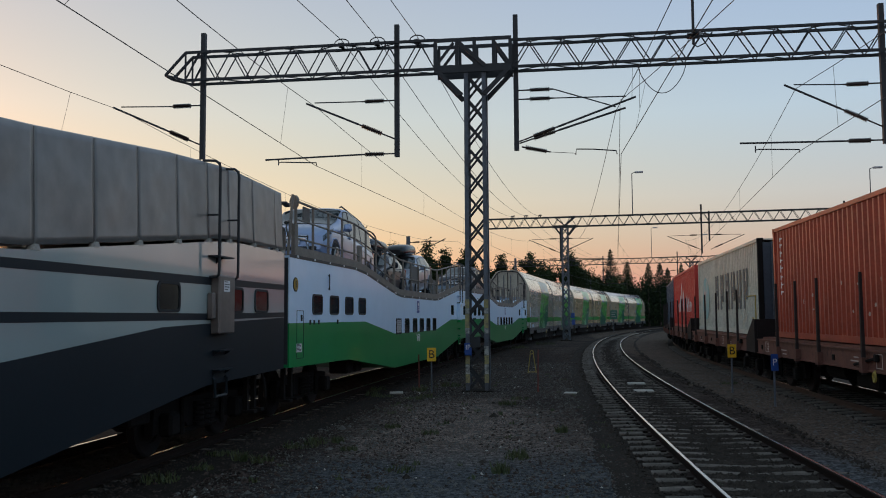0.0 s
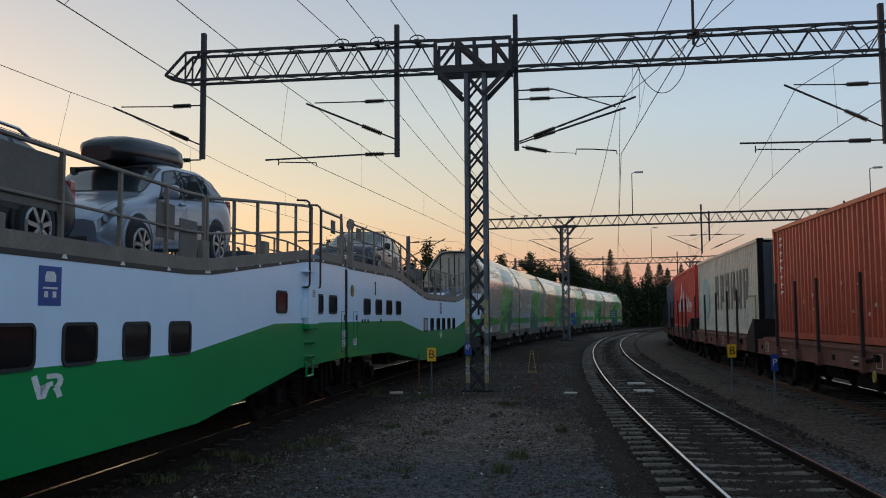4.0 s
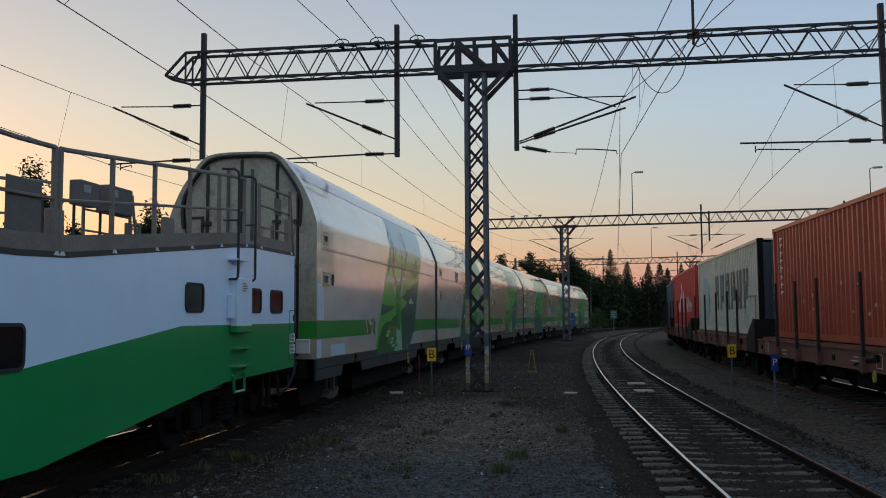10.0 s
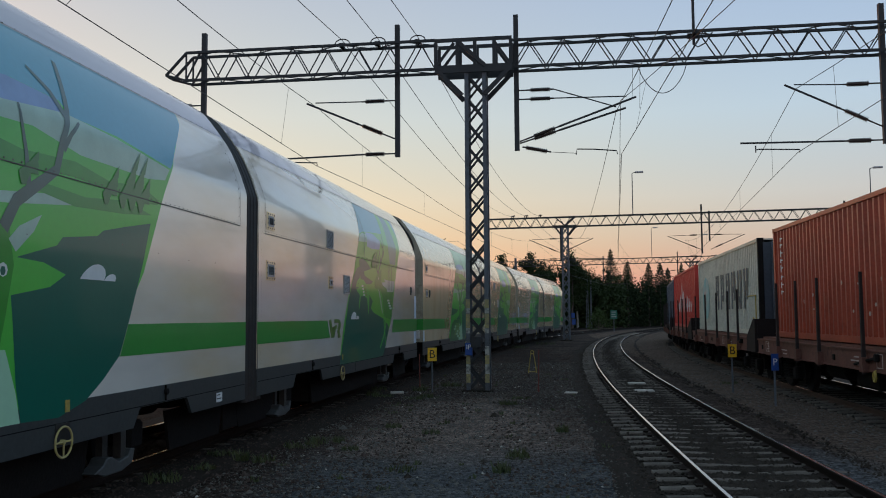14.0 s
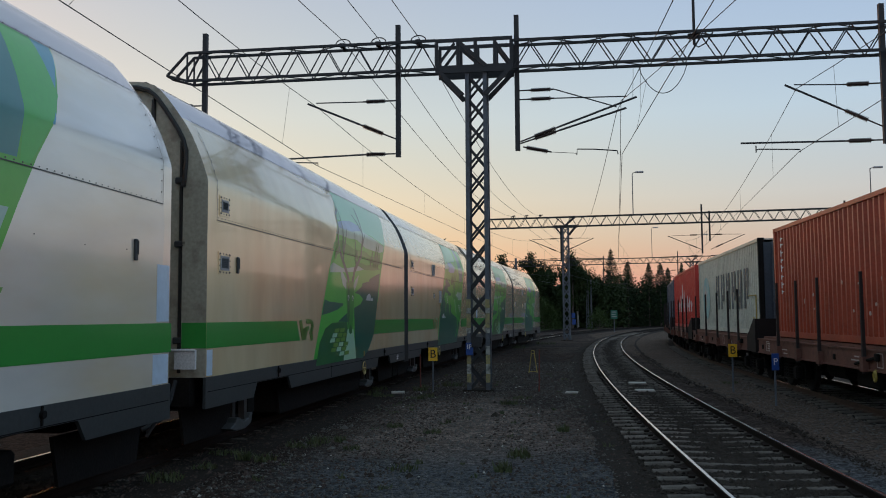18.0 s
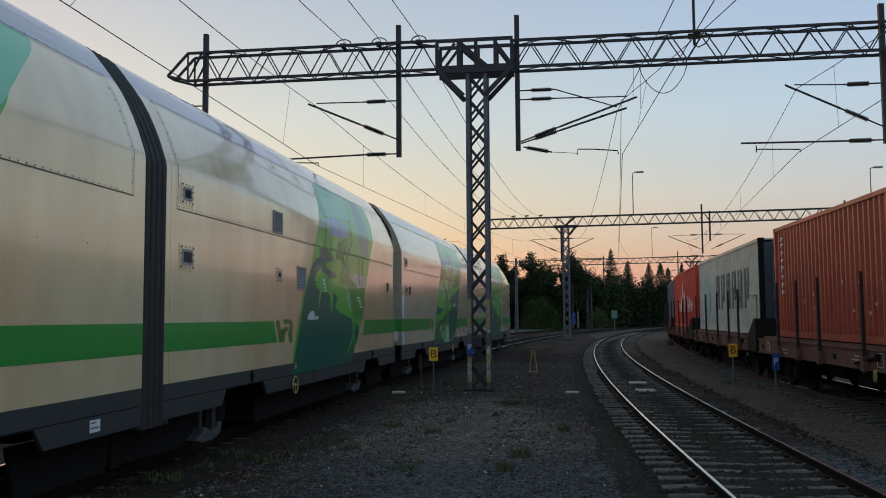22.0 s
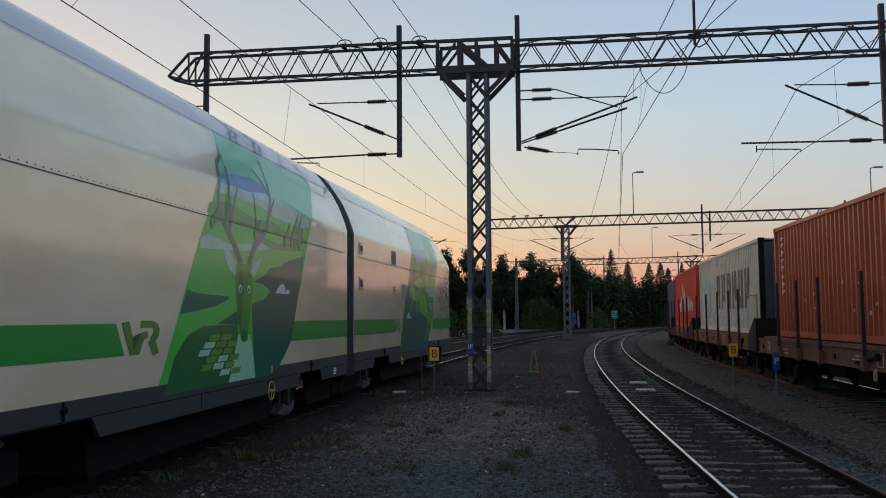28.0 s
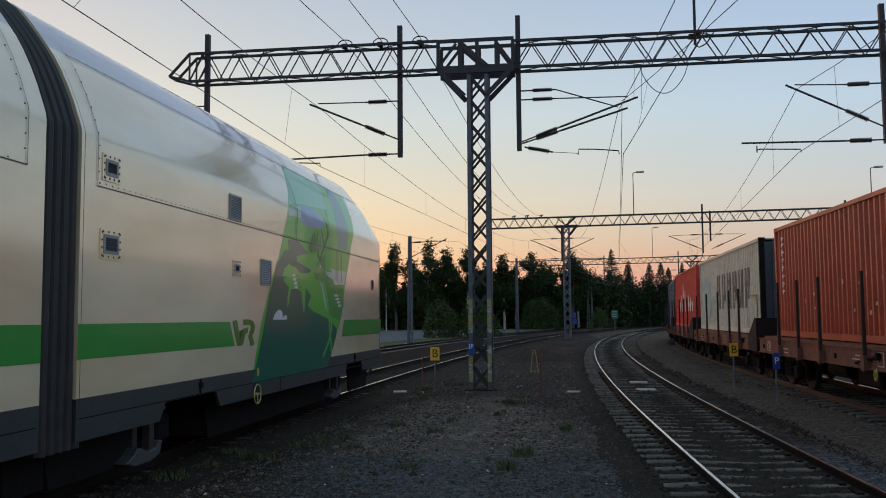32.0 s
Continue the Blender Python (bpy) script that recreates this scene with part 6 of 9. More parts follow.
M["patch"] = material("pale_blue_repaint", (0.62, 0.74, 0.86), 0.35, second=(0.5, 0.6, 0.7), scale=6, amount=0.5, grain=10, bump=0.03, coat=0.4, vary=0.05)
M["seamgrey"] = material("grey_green_seam", (0.13, 0.2, 0.17), 0.6, bump=0.05)
M["shoegrey"] = material("grey_cast_shoe", (0.06, 0.066, 0.066), 0.6, second=(0.05, 0.05, 0.05), scale=5, amount=0.7, grain=20, bump=0.15)
M["endwall"] = material("grey_green_end_wall", (0.41, 0.39, 0.31), 0.5, second=(0.33, 0.31, 0.245), scale=1.5, amount=0.8, grain=20, bump=0.05, spots=(0.16, 0.12, 0.09), spot_amount=0.4)


def door_inset(z):
    """How far in the loading doors' opening lies: deep at the sides, slight under the roof."""
    return 0.77 + 0.14 * min(1.0, max(0.0, (z - 3.96) / 0.6))


def covered_section(u0, u1, kind, last=False, paint="cream", sky_paint="skymint", patches=()):
    L = u1 - u0
    lab = "pale glossy covered car wagon with stag art and green stripe" if kind == "a" else "pale glossy covered car wagon with forest animal art and stripe"
    root = empty("covered_car_wagon", lab, "railway wagon", "wagons of the moving train")
    y0, y1 = -L / 2, L / 2
    prof = list(SECTION_PROFILE) + [(-x, z) for x, z in SECTION_PROFILE[::-1]]
    n = len(prof)
    # body: shell with the end set back where the loading doors are
    bm = bmesh.new()
    a0 = 0.12 if kind == "a" else 0.0
    stations = [(y0, 1.0, 0.0), (y1 - (0.0 if not last else 1.1), 1.0, 0.0)]
    if last:
        stations += [(y1 - 0.6, 1.0, 0.12), (y1 - 0.2, 0.995, 0.34), (y1, 0.985, 0.5)]
    elif kind == "b":
        stations = [(y0, 1.0, 0.0), (y1 - 0.25, 1.0, 0.0), (y1, 0.985, 0.06)]
    rings = []
    for y, k, drop in stations:
        rings.append([bm.verts.new((x * k, y, z - drop * max(0, (z - 3.92) / 1.4))) for x, z in prof])
    for A, B in zip(rings, rings[1:]):
        for i in range(n):
            bm.faces.new((A[i], A[(i + 1) % n], B[(i + 1) % n], B[i]))
    bm.faces.new([bm.verts.new(v.co) for v in rings[-1]])
    if kind == "a":
        rings[0] = [bm.verts.new(v.co) for v in rings[0]]
        inner = [bm.verts.new((x * door_inset(z), y0, 1.3 + (z - 1.3) * 0.98)) for x, z in prof]
        back = [bm.verts.new((v.co.x, y0 + a0, v.co.z)) for v in inner]
        for A, B in ((rings[0], inner), (inner, back)):
            for i in range(n):
                high = A is inner and min(A[i].co.z, A[(i + 1) % n].co.z) > 3.9
                bm.faces.new((A[i], A[(i + 1) % n], B[(i + 1) % n], B[i])).material_index = 3 if high else 1
        bm.faces.new(back).material_index = 1
    else:
        bm.faces.new([bm.verts.new(v.co) for v in rings[0]])
    bmesh.ops.recalc_face_normals(bm, faces=bm.faces[:])
    for f in bm.faces:
        f.smooth = abs(f.normal.y) < 0.5 and f.calc_center_median().z > 3.85 and f.calc_area() > 0.05
    # faces above the seam take the colour with the sky's reflection painted in
    for f in bm.faces:
        if f.material_index == 0 and f.calc_center_median().z > ROOF_SEAM and abs(f.normal.y) < 0.5:
            f.material_index = 2
    part("body", bm, [M[paint], M["endwall"], M["roofsheen"], M["black"]], root)
    # grey skirt with the wheel openings
    holes = ((2.0, 3.55), (L - 3.45, L - 2.15))
    top, mid, low = 1.245, 1.03, 0.81
    for s in (1, -1):
        bm = bmesh.new()
        xa, xb = s * 1.603, s * 1.56
        box(bm, min(xa, xb), max(xa, xb), y0, y1, mid, top)
        edges = [0.0] + [e for h in holes for e in h] + [L]
        for a, b in zip(edges[::2], edges[1::2]):
            c0 = 0.0 if a == 0 else 0.16
            c1 = 0.0 if b == L else 0.16
            prism(bm, ((y0 + a + c0, low), (y0 + b - c1, low), (y0 + b, mid), (y0 + a, mid)), min(xa, xb), max(xa, xb))
        part("skirt", bm, M["skirt"], root, "dark grey side skirt")
    bm = bmesh.new()
    box(bm, -1.2, 1.2, y0 + 0.5, y0 + 1.7, 0.85, 1.25)
    box(bm, -0.4, 0.4, y0 + 1.8, y1 - 1.8, 0.9, 1.25)
    box(bm, -1.2, 1.2, y1 - 1.8, y1 - 0.5, 0.85, 1.25)
    # two wide boxes added to keep light out from under the wagon
    box(bm, -1.15, 1.15, y0 + 0.3, y1 - 0.3, 1.06, 1.235)
    box(bm, -1.18, 1.18, y0 + 4.1, y1 - 4.0, 0.34, 1.0)
    part("underframe", bm, M["undergear"], root, "dark underframe")
    # black panels added below the skirt to make the shade under the wagon
    for a, b in ((0.0, 1.85), (4.0, L - 3.9), (L - 2.0, L)):
        for s in (1, -1) if a == 4.0 else (1,):
            bm = bmesh.new()
            prism(bm, ((y0 + a + 0.14, 0.3), (y0 + b - 0.14, 0.3), (y0 + b, 0.84), (y0 + a, 0.84)), min(s * 1.2, s * 1.24), max(s * 1.2, s * 1.24))
            part("lower_skirt", bm, M["undergear"], root, "black panel added below the skirt to block light")
    for yy in (y0 + 2.75, y1 - 2.75):
        wheelset(root, yy, 0.42)
        for s in (-1, 1):
            bm = bmesh.new()
            box(bm, s * 1.3 - 0.05, s * 1.3 + 0.05, yy - 0.66, yy - 0.54, 0.44, 1.1)
            box(bm, s * 1.22 - 0.04, s * 1.22 + 0.04, yy - 0.92, yy - 0.8, 0.48, 1.05)
            bar(bm, (s * 1.3 + 0.06, yy - 0.48, 0.98), (s * 1.3 + 0.1, yy - 0.42, 0.9), 0.05, 8)
            hanger = part("brake_hanger", bm, M["gear"], root, "dirty brake hanger")
            bm = bmesh.new()
            prism(bm, ((yy - 1.32, 0.36), (yy - 1.1, 0.3), (yy - 0.7, 0.3), (yy - 0.46, 0.36), (yy - 0.4, 0.52), (yy - 0.5, 0.53), (yy - 0.56, 0.45), (yy - 0.78, 0.42), (yy - 0.95, 0.5), (yy - 1.06, 0.5), (yy - 1.12, 0.43)), s * 1.3 - 0.1, s * 1.3 + 0.1)
            bmesh.ops.bevel(bm, geom=bm.edges[:], offset=0.012, segments=1, affect="EDGES")
            part("guard_shoe", bm, M["shoegrey"], hanger, "grey curved guard shoe")
            bm = bmesh.new()
            soft_box(bm, s * 1.12 - 0.1, s * 1.12 + 0.1, yy - 0.18, yy + 0.18, 0.45, 0.8, 0.04)
            bar(bm, (s * 1.18, yy - 0.55, 0.95), (s * 1.18, yy + 0.62, 0.98), 0.035, 6)
            part("axle_box", bm, M["undergear"], root)
    # stripe, seams, mark, art
    aw = {"a": (4.0, 10.2), "b": (4.02, 10.35)}[kind]
    for a, b, f in ((0.0, aw[0], 1), (aw[1], L, 0)):
        poly = [(y0 + a + 0.002, 1.64), (y0 + b + (0.2 if f else -0.002), 1.64), (y0 + b + (0.0 if f else -0.002), 2.0), (y0 + a + (0.18 if not f else 0.002), 2.0)]
        skin(root, poly, M["leafgreen"], "stripe", 0.004, "bright green painted stripe")
    if kind == "a":
        notice(root, y1 - 1.16, y1 - 0.95, 0.87, 1.0, 1.606, 2)
    letter_shapes(root, y0 + 4.14, 1.62, 0.41, 1.604, M["logogreen"])
    # the end of the side sill: a recessed dark joint, small plates, repainted patches
    slab_decal(root, ((y0 + 0.05, 1.035), (y1 - 0.05, 1.035), (y1 - 0.05, 1.045), (y0 + 0.05, 1.045)), 1.604, M["undergear"], "skirt_joint", t=0.002)
    slab_decal(root, ((y0 + 6.3, 0.83), (y0 + 6.32, 0.83), (y0 + 6.32, 1.06), (y0 + 6.3, 1.06)), 1.604, M["undergear"], "skirt_joint", t=0.002)
    for pa, pb, pc, pd in patches:
        base = y0 if pa >= 0 else y1
        skin(root, [(base + pa, pc), (base + pb, pc), (base + pb, pd), (base + pa, pd)], M["patch"], "repaint_patch", 0.003, "pale blue-white repainted patch")
    art_panel(root, y0, kind, sky_paint)
    for poly in (((y0 + 0.3, 3.455), (y1 - 0.3, 3.47), (y1 - 0.3, 3.482), (y0 + 0.3, 3.467)), ((y0 + 0.3, 3.46), (y0 + 0.312, 3.46), (y0 + 0.312, 5.0), (y0 + 0.3, 5.0)), ((y1 - 0.31, 3.47), (y1 - 0.3, 3.47), (y1 - 0.3, 5.0), (y1 - 0.31, 5.0))):
        skin(root, poly, M["darkplate"], "panel_seam", 0.01)
    skin(root, [(y0 + 7.08, 3.5), (y0 + 7.11, 3.5), (y0 + 7.2, 4.1), (y0 + 7.24, 4.5), (y0 + 7.18, 4.86), (y0 + 6.9, 5.28), (y0 + 6.87, 5.28), (y0 + 7.15, 4.86), (y0 + 7.21, 4.5), (y0 + 7.17, 4.1)], M["seamgrey"], "roof_cable", 0.02, "dark bowed seam over the shoulder")
    bm = bmesh.new()
    box(bm, 0.55, 0.6, y0 + 0.1, y1 - (1.2 if last else 0.1), 5.43, 5.465)
    part("roof_bead", bm, M["skirt"], root)
    yl = y1 - (1.0 if last else 0.3)
    skin(root, [(y0 + 0.3, ROOF_SEAM - 0.006), (yl, ROOF_SEAM - 0.006), (yl, ROOF_SEAM + 0.006), (y0 + 0.3, ROOF_SEAM + 0.006)], M["darkplate"], "roof_seam", 0.01)
    # rivets along the seams
    spots = [(y0 + 0.36 + i * 0.13, 3.498, 0.007) for i in range(int((L - 0.7) / 0.13))]
    spots += [(y0 + 0.36 + i * 0.2, ROOF_SEAM + 0.02, 0.006) for i in range(int((yl - y0 - 0.4) / 0.2))]
    spots += [(yy, 3.62 + i * 0.14, 0.007) for i in range(9) for yy in (y0 + 0.34, yl - 0.04)]
    spots += [(yy, 2.86 + 0.035 * math.sin(i * 5.0), 0.006) for i, yy in enumerate(np.arange(y0 + 6.6, y1 - 0.8, 0.9))]
    bm = bmesh.new()
    for y, z, r in spots:
        x = skin_x(z)
        box(bm, x + 0.002, x + 0.008, y - r, y + r, z - r, z + r)
    rv = part("rivet_strip", bm, M["darkplate"], root, "row of small dark rivets")
    rv["kind"] = "stuff"
    framed_vent(root, y0 + 0.4, y0 + 0.78, 3.54, 3.84)
    framed_vent(root, y0 + 0.38, y0 + 0.82, 2.69, 3.02)
    if kind == "b":
        louvre(root, y0 + 3.95, y0 + 4.41, 3.5, 3.88, 1.6, 12, "slatgrey", "slatgrey")
        louvre(root, y0 + 5.29, y0 + 5.77, 2.58, 3.0, 1.6, 12, "slatgrey", "slatgrey")
        framed_vent(root, y0 + 4.1, y0 + 4.42, 2.66, 2.92)
        lk = (y1 - 1.0,)
    else:
        lk = (y0 + 1.1,)
    for yy in lk:
        bm = bmesh.new()
        soft_box(bm, 1.6, 1.63, yy - 0.035, yy + 0.035, 2.73, 2.98, 0.01)
        bar(bm, (1.63, yy + 0.02, 2.8), (1.63, yy + 0.02, 2.96), 0.012, 6)
        part("door_latch", bm, M["skirt"], root, "small grey latch")
    # hand wheel, pointer, lifting eyes
    yy = y0 + (9.05 if kind == "a" else 5.1)
    bm = bmesh.new()
    tube(bm, [(1.64, yy + 0.15 * math.cos(a), 0.86 + 0.15 * math.sin(a)) for a in np.linspace(0, math.tau, 25)], 0.011, 6)
    bar(bm, (1.64, yy, 0.86), (1.64, yy, 0.72), 0.009, 6)
    bar(bm, (1.64, yy - 0.14, 0.86), (1.64, yy + 0.14, 0.86), 0.01, 6)
    bar(bm, (1.55, yy, 0.86), (1.65, yy, 0.86), 0.025, 8)
    part("hand_wheel", bm, M["paleyellow"], root, "pale worn yellow brake hand wheel")
    # flat black plate in place of the hollow's shade
    bm = bmesh.new()
    soft_box(bm, 1.604, 1.608, yy - 0.1, yy + 0.16, 0.86, 1.04, 0.001)
    part("wheel_recess", bm, M["black"], root, "black plate for the shaded recess behind the hand wheel")
    bm = bmesh.new()
    box(bm, 1.608, 1.612, yy + 0.06, yy + 0.14, 1.14, 1.26)
    part("hazard_plate", bm, M["yellowold"], root, "small yellow plate")
    for d in (3.0, L - 2.8):
        bm = bmesh.new()
        bar(bm, (1.6, y0 + d, 1.16), (1.64, y0 + d, 1.16), 0.04, 8)
        box(bm, 1.6, 1.62, y0 + d - 0.012, y0 + d + 0.012, 1.05, 1.24)
        part("lifting_eye", bm, M["undergear"], root)
    if kind == "a":
        end_doors(root, y0 + a0)
        bm = bmesh.new()
        box(bm, 1.24, 1.6, y0 - 0.004, y0 + 0.002, 1.642, 1.998)
        part("stripe", bm, M["leafgreen"], root)
        bm = bmesh.new()
        tube(bm, [(x * door_inset(z), y0 - 0.012, 1.3 + (z - 1.3) * 0.98) for x, z in prof if z > 3.9], 0.034, 6)
        part("door_seal", bm, M["black"], root, "black rubber seal over the doors")
        bellows(root, y1)
    else:
        end_gear(root, y1)
    on_train(root, (u0 + u1) / 2, L * 0.33)
    return root


M["logogreen"] = material("logo_green_paint", (0.14, 0.26, 0.05), 0.3, bump=0.01, coat=0.45, vary=0.025)


def end_doors(root, y):
    """Folding loading doors: three panels, dark hinge posts, rods, hinges and hoses."""
    inner = [(x * door_inset(z), 1.3 + (z - 1.3) * 0.98) for x, z in SECTION_PROFILE[2:]]

    def crown(x):
        return float(np.interp(abs(x), [q[0] for q in inner[::-1]], [q[1] for q in inner[::-1]])) - 0.03
    for x0, x1 in ((-1.215, -0.76), (-0.73, -0.025), (0.005, 0.73), (0.76, 1.215)):
        bm = bmesh.new()
        prism(bm, [(x0, 1.35), (x1, 1.35)] + [(x, crown(x)) for x in np.linspace(x1, x0, 7)], y - 0.06, y + 0.03, "y")
        part("door_panel", bm, M["endwall"], root, "pale grey-green loading door panel")
    for x in (-0.745, -0.01, 0.745, 1.19):
        bm = bmesh.new()
        bar(bm, (x, y - 0.075, 1.3), (x, y - 0.075, crown(x) - 0.05), 0.032, 8)
        rod = part("hinge_rod", bm, M["black"], root, "black vertical hinge rod")
        for z in (1.75, 3.1, 4.0):
            bm = bmesh.new()
            soft_box(bm, x - 0.09, x + 0.09, y - 0.12, y - 0.062, z - 0.045, z + 0.045, 0.015)
            part("hinge", bm, M["darksteel"], rod)
    bm = bmesh.new()
    soft_box(bm, -1.13, -0.87, y - 0.09, y - 0.06, 3.5, 4.1, 0.01)
    hatch = part("hatch", bm, M["endwall"], root, "square hatch with a dark frame")
    bm = bmesh.new()
    for a, b, c, d in ((-1.17, -1.13, 3.45, 4.15), (-0.87, -0.83, 3.45, 4.15), (-1.13, -0.87, 3.45, 3.5), (-1.13, -0.87, 4.1, 4.15)):
        box(bm, a, b, y - 0.11, y - 0.068, c, d)
    part("hatch_frame", bm, M["black"], hatch, "black hatch frame")
    bm = bmesh.new()
    for a in (-0.3, 0.22):
        bar(bm, (a, y - 0.09, 2.4), (a, y - 0.09, 5.1), 0.03, 8)
    part("locking_rod", bm, M["steel"], root, "thin locking rods")
    bm = bmesh.new()
    for x in (-1.0, 1.0):
        bar(bm, (x, y, 1.05), (x, y - 0.55, 1.05), 0.09, 10)
        bar(bm, (x, y - 0.55, 1.05), (x, y - 0.6, 1.05), 0.2, 14)
    box(bm, -1.4, 1.4, y - 0.2, y, 0.85, 1.24)
    part("buffer_beam", bm, M["undergear"], root, "dirty buffer beam with buffers")
    bm = bmesh.new()
    tube(bm, ((1.2, y - 0.2, 1.2), (1.22, y - 0.4, 0.95), (1.15, y - 0.55, 0.7), (1.0, y - 0.75, 0.6)), 0.03, 6)
    tube(bm, ((1.05, y - 0.2, 1.1), (1.1, y - 0.35, 0.75), (1.0, y - 0.6, 0.55)), 0.025, 6)
    part("brake_hose", bm, M["rubber"], root, "black brake hoses")
    bm = bmesh.new()
    box(bm, 1.2, 1.5, y - 0.25, y - 0.2, 1.36, 1.62)
    bar(bm, (0.9, y - 0.25, 1.62), (1.5, y - 0.25, 1.62), 0.02, 6)
    part("end_step", bm, M["signwhite"], root, "pale end step")


def end_gear(root, y):
    bm = bmesh.new()
    for x in (-1.0, 1.0):
        bar(bm, (x, y, 1.05), (x, y + 0.4, 1.05), 0.09, 10)
        bar(bm, (x, y + 0.4, 1.05), (x, y + 0.45, 1.05), 0.2, 14)
    box(bm, -1.4, 1.4, y, y + 0.1, 0.85, 1.24)
    part("buffer_beam", bm, M["undergear"], root, "dirty buffer beam with buffers")
    bm = bmesh.new()
    tube(bm, ((1.3, y + 0.1, 1.2), (1.34, y + 0.2, 1.0), (1.3, y + 0.28, 0.75), (1.2, y + 0.2, 0.55)), 0.025, 6)
    tube(bm, ((1.0, y + 0.1, 1.15), (1.05, y + 0.25, 0.95), (1.0, y + 0.3, 0.65), (0.85, y + 0.2, 0.5)), 0.025, 6)
    part("brake_hose", bm, M["rubber"], root, "black brake hoses")
    bm = bmesh.new()
    soft_box(bm, -1.5, 1.5, y + 0.005, y + 0.04, 1.3, 4.0, 0.01)
    part("end_wall", bm, M["endwall"], root, "beige end wall")


def bellows(root, y):
    """Black folded rubber between two sections."""
    prof = [(x * 1.005, z) for x, z in ((1.6, 0.75),) + SECTION_PROFILE[1:]]
    prof = prof + [(-x, z) for x, z in prof[::-1]]
    n = len(prof)
    for i in range(5):
        bm = bmesh.new()
        yy = y + 0.03 + i * 0.15
        rings = []
        for d, k in ((0.0, 0.955), (0.03, 0.99), (0.07, 1.0), (0.11, 0.99), (0.14, 0.955)):
            rings.append([bm.verts.new((x * k, yy + d, 0.75 + (z - 0.75) * (0.5 + 0.5 * k) if z > 1 else z)) for x, z in prof])
        for A, B in zip(rings, rings[1:]):
            for j in range(n):
                bm.faces.new((A[j], A[(j + 1) % n], B[(j + 1) % n], B[j]))
        bm.faces.new(rings[0]), bm.faces.new(rings[-1])
        bmesh.ops.recalc_face_normals(bm, faces=bm.faces[:])
        part("bellows_fold", bm, M["bellows"], root, "black rubber bellows fold")
    # black panels added to shade the space below the folds
    for s in (-1, 1):
        bm = bmesh.new()
        soft_box(bm, min(s * 1.2, s * 1.24), max(s * 1.2, s * 1.24), y + 0.02, y + 0.7, 0.32, 0.8, 0.01)
        part("gangway_skirt", bm, M["undergear"], root, "black panel added under the bellows to block light")


M["bellows"] = material("dusty_black_bellows", (0.02, 0.019, 0.019), 0.55, second=(0.036, 0.03, 0.026), scale=3, amount=0.6, grain=25, bump=0.1)

SECTIONS = ((64.62, 78.78, "a"), (79.33, 93.43, "b"), (94.57, 108.75, "a"), (109.35, 123.45, "b"), (124.47, 138.68, "a"), (139.35, 153.6, "b"))
PATCHES = {"a64": ((0.02, 0.5, 2.02, 2.75), (1.0, 2.1, 1.26, 1.5), (0.02, 0.34, 1.26, 1.62)), "b79": ((-0.42, -0.08, 2.02, 2.72), (-0.5, -0.08, 1.26, 1.62)), "a94": ((0.02, 0.22, 1.26, 1.62),), "a124": ((0.02, 0.34, 2.02, 2.7), (0.02, 0.34, 1.26, 1.62))}
for a, b, k in SECTIONS:
    covered_section(a, b, k, b > 150, "pearl" if b < 94 else "ivory" if a > 124 else "cream", "skyblue" if b < 94 else "skymint", PATCHES.get(k + str(int(a)), ()))


# ======== cars on the wagons ========
def car_paint(name, color, metal=0.5, coat=0.35):
    return material(name, color, 0.32, metal, second=tuple(c * 0.92 for c in color), scale=1.0, grain=120, bump=0.0, coat=coat, spec=0.2 if coat < 0.2 else 0.5, vary=0.03)


CARGLASS = material("tinted_car_glass", (0.02, 0.026, 0.028), 0.04, bump=0, spec=0.7, vary=0.0)
CHROME = material("chrome_trim", (0.6, 0.6, 0.62), 0.15, 1.0, bump=0, vary=0.02)
LAMPGLASS = material("clear_headlamp", (0.12, 0.14, 0.16), 0.1, 0.3, bump=0, coat=0.8, vary=0.02)
TAILRED = material("red_tail_lamp", (0.3, 0.02, 0.02), 0.15, bump=0, coat=0.6, vary=0.02)
TYRE = material("black_tyre", (0.02, 0.02, 0.021), 0.8, bump=0.1, vary=0.1)
ALLOY = material("grey_alloy_rim", (0.4, 0.41, 0.42), 0.3, 0.9, bump=0, vary=0.03)
PLASTIC = material("black_car_plastic", (0.022, 0.022, 0.024), 0.55, bump=0.05, vary=0.05)
GLOSSBLACK = material("glossy_dark_roof_box", (0.014, 0.015, 0.017), 0.25, bump=0.02, spec=0.3, coat=0.15, vary=0.05)


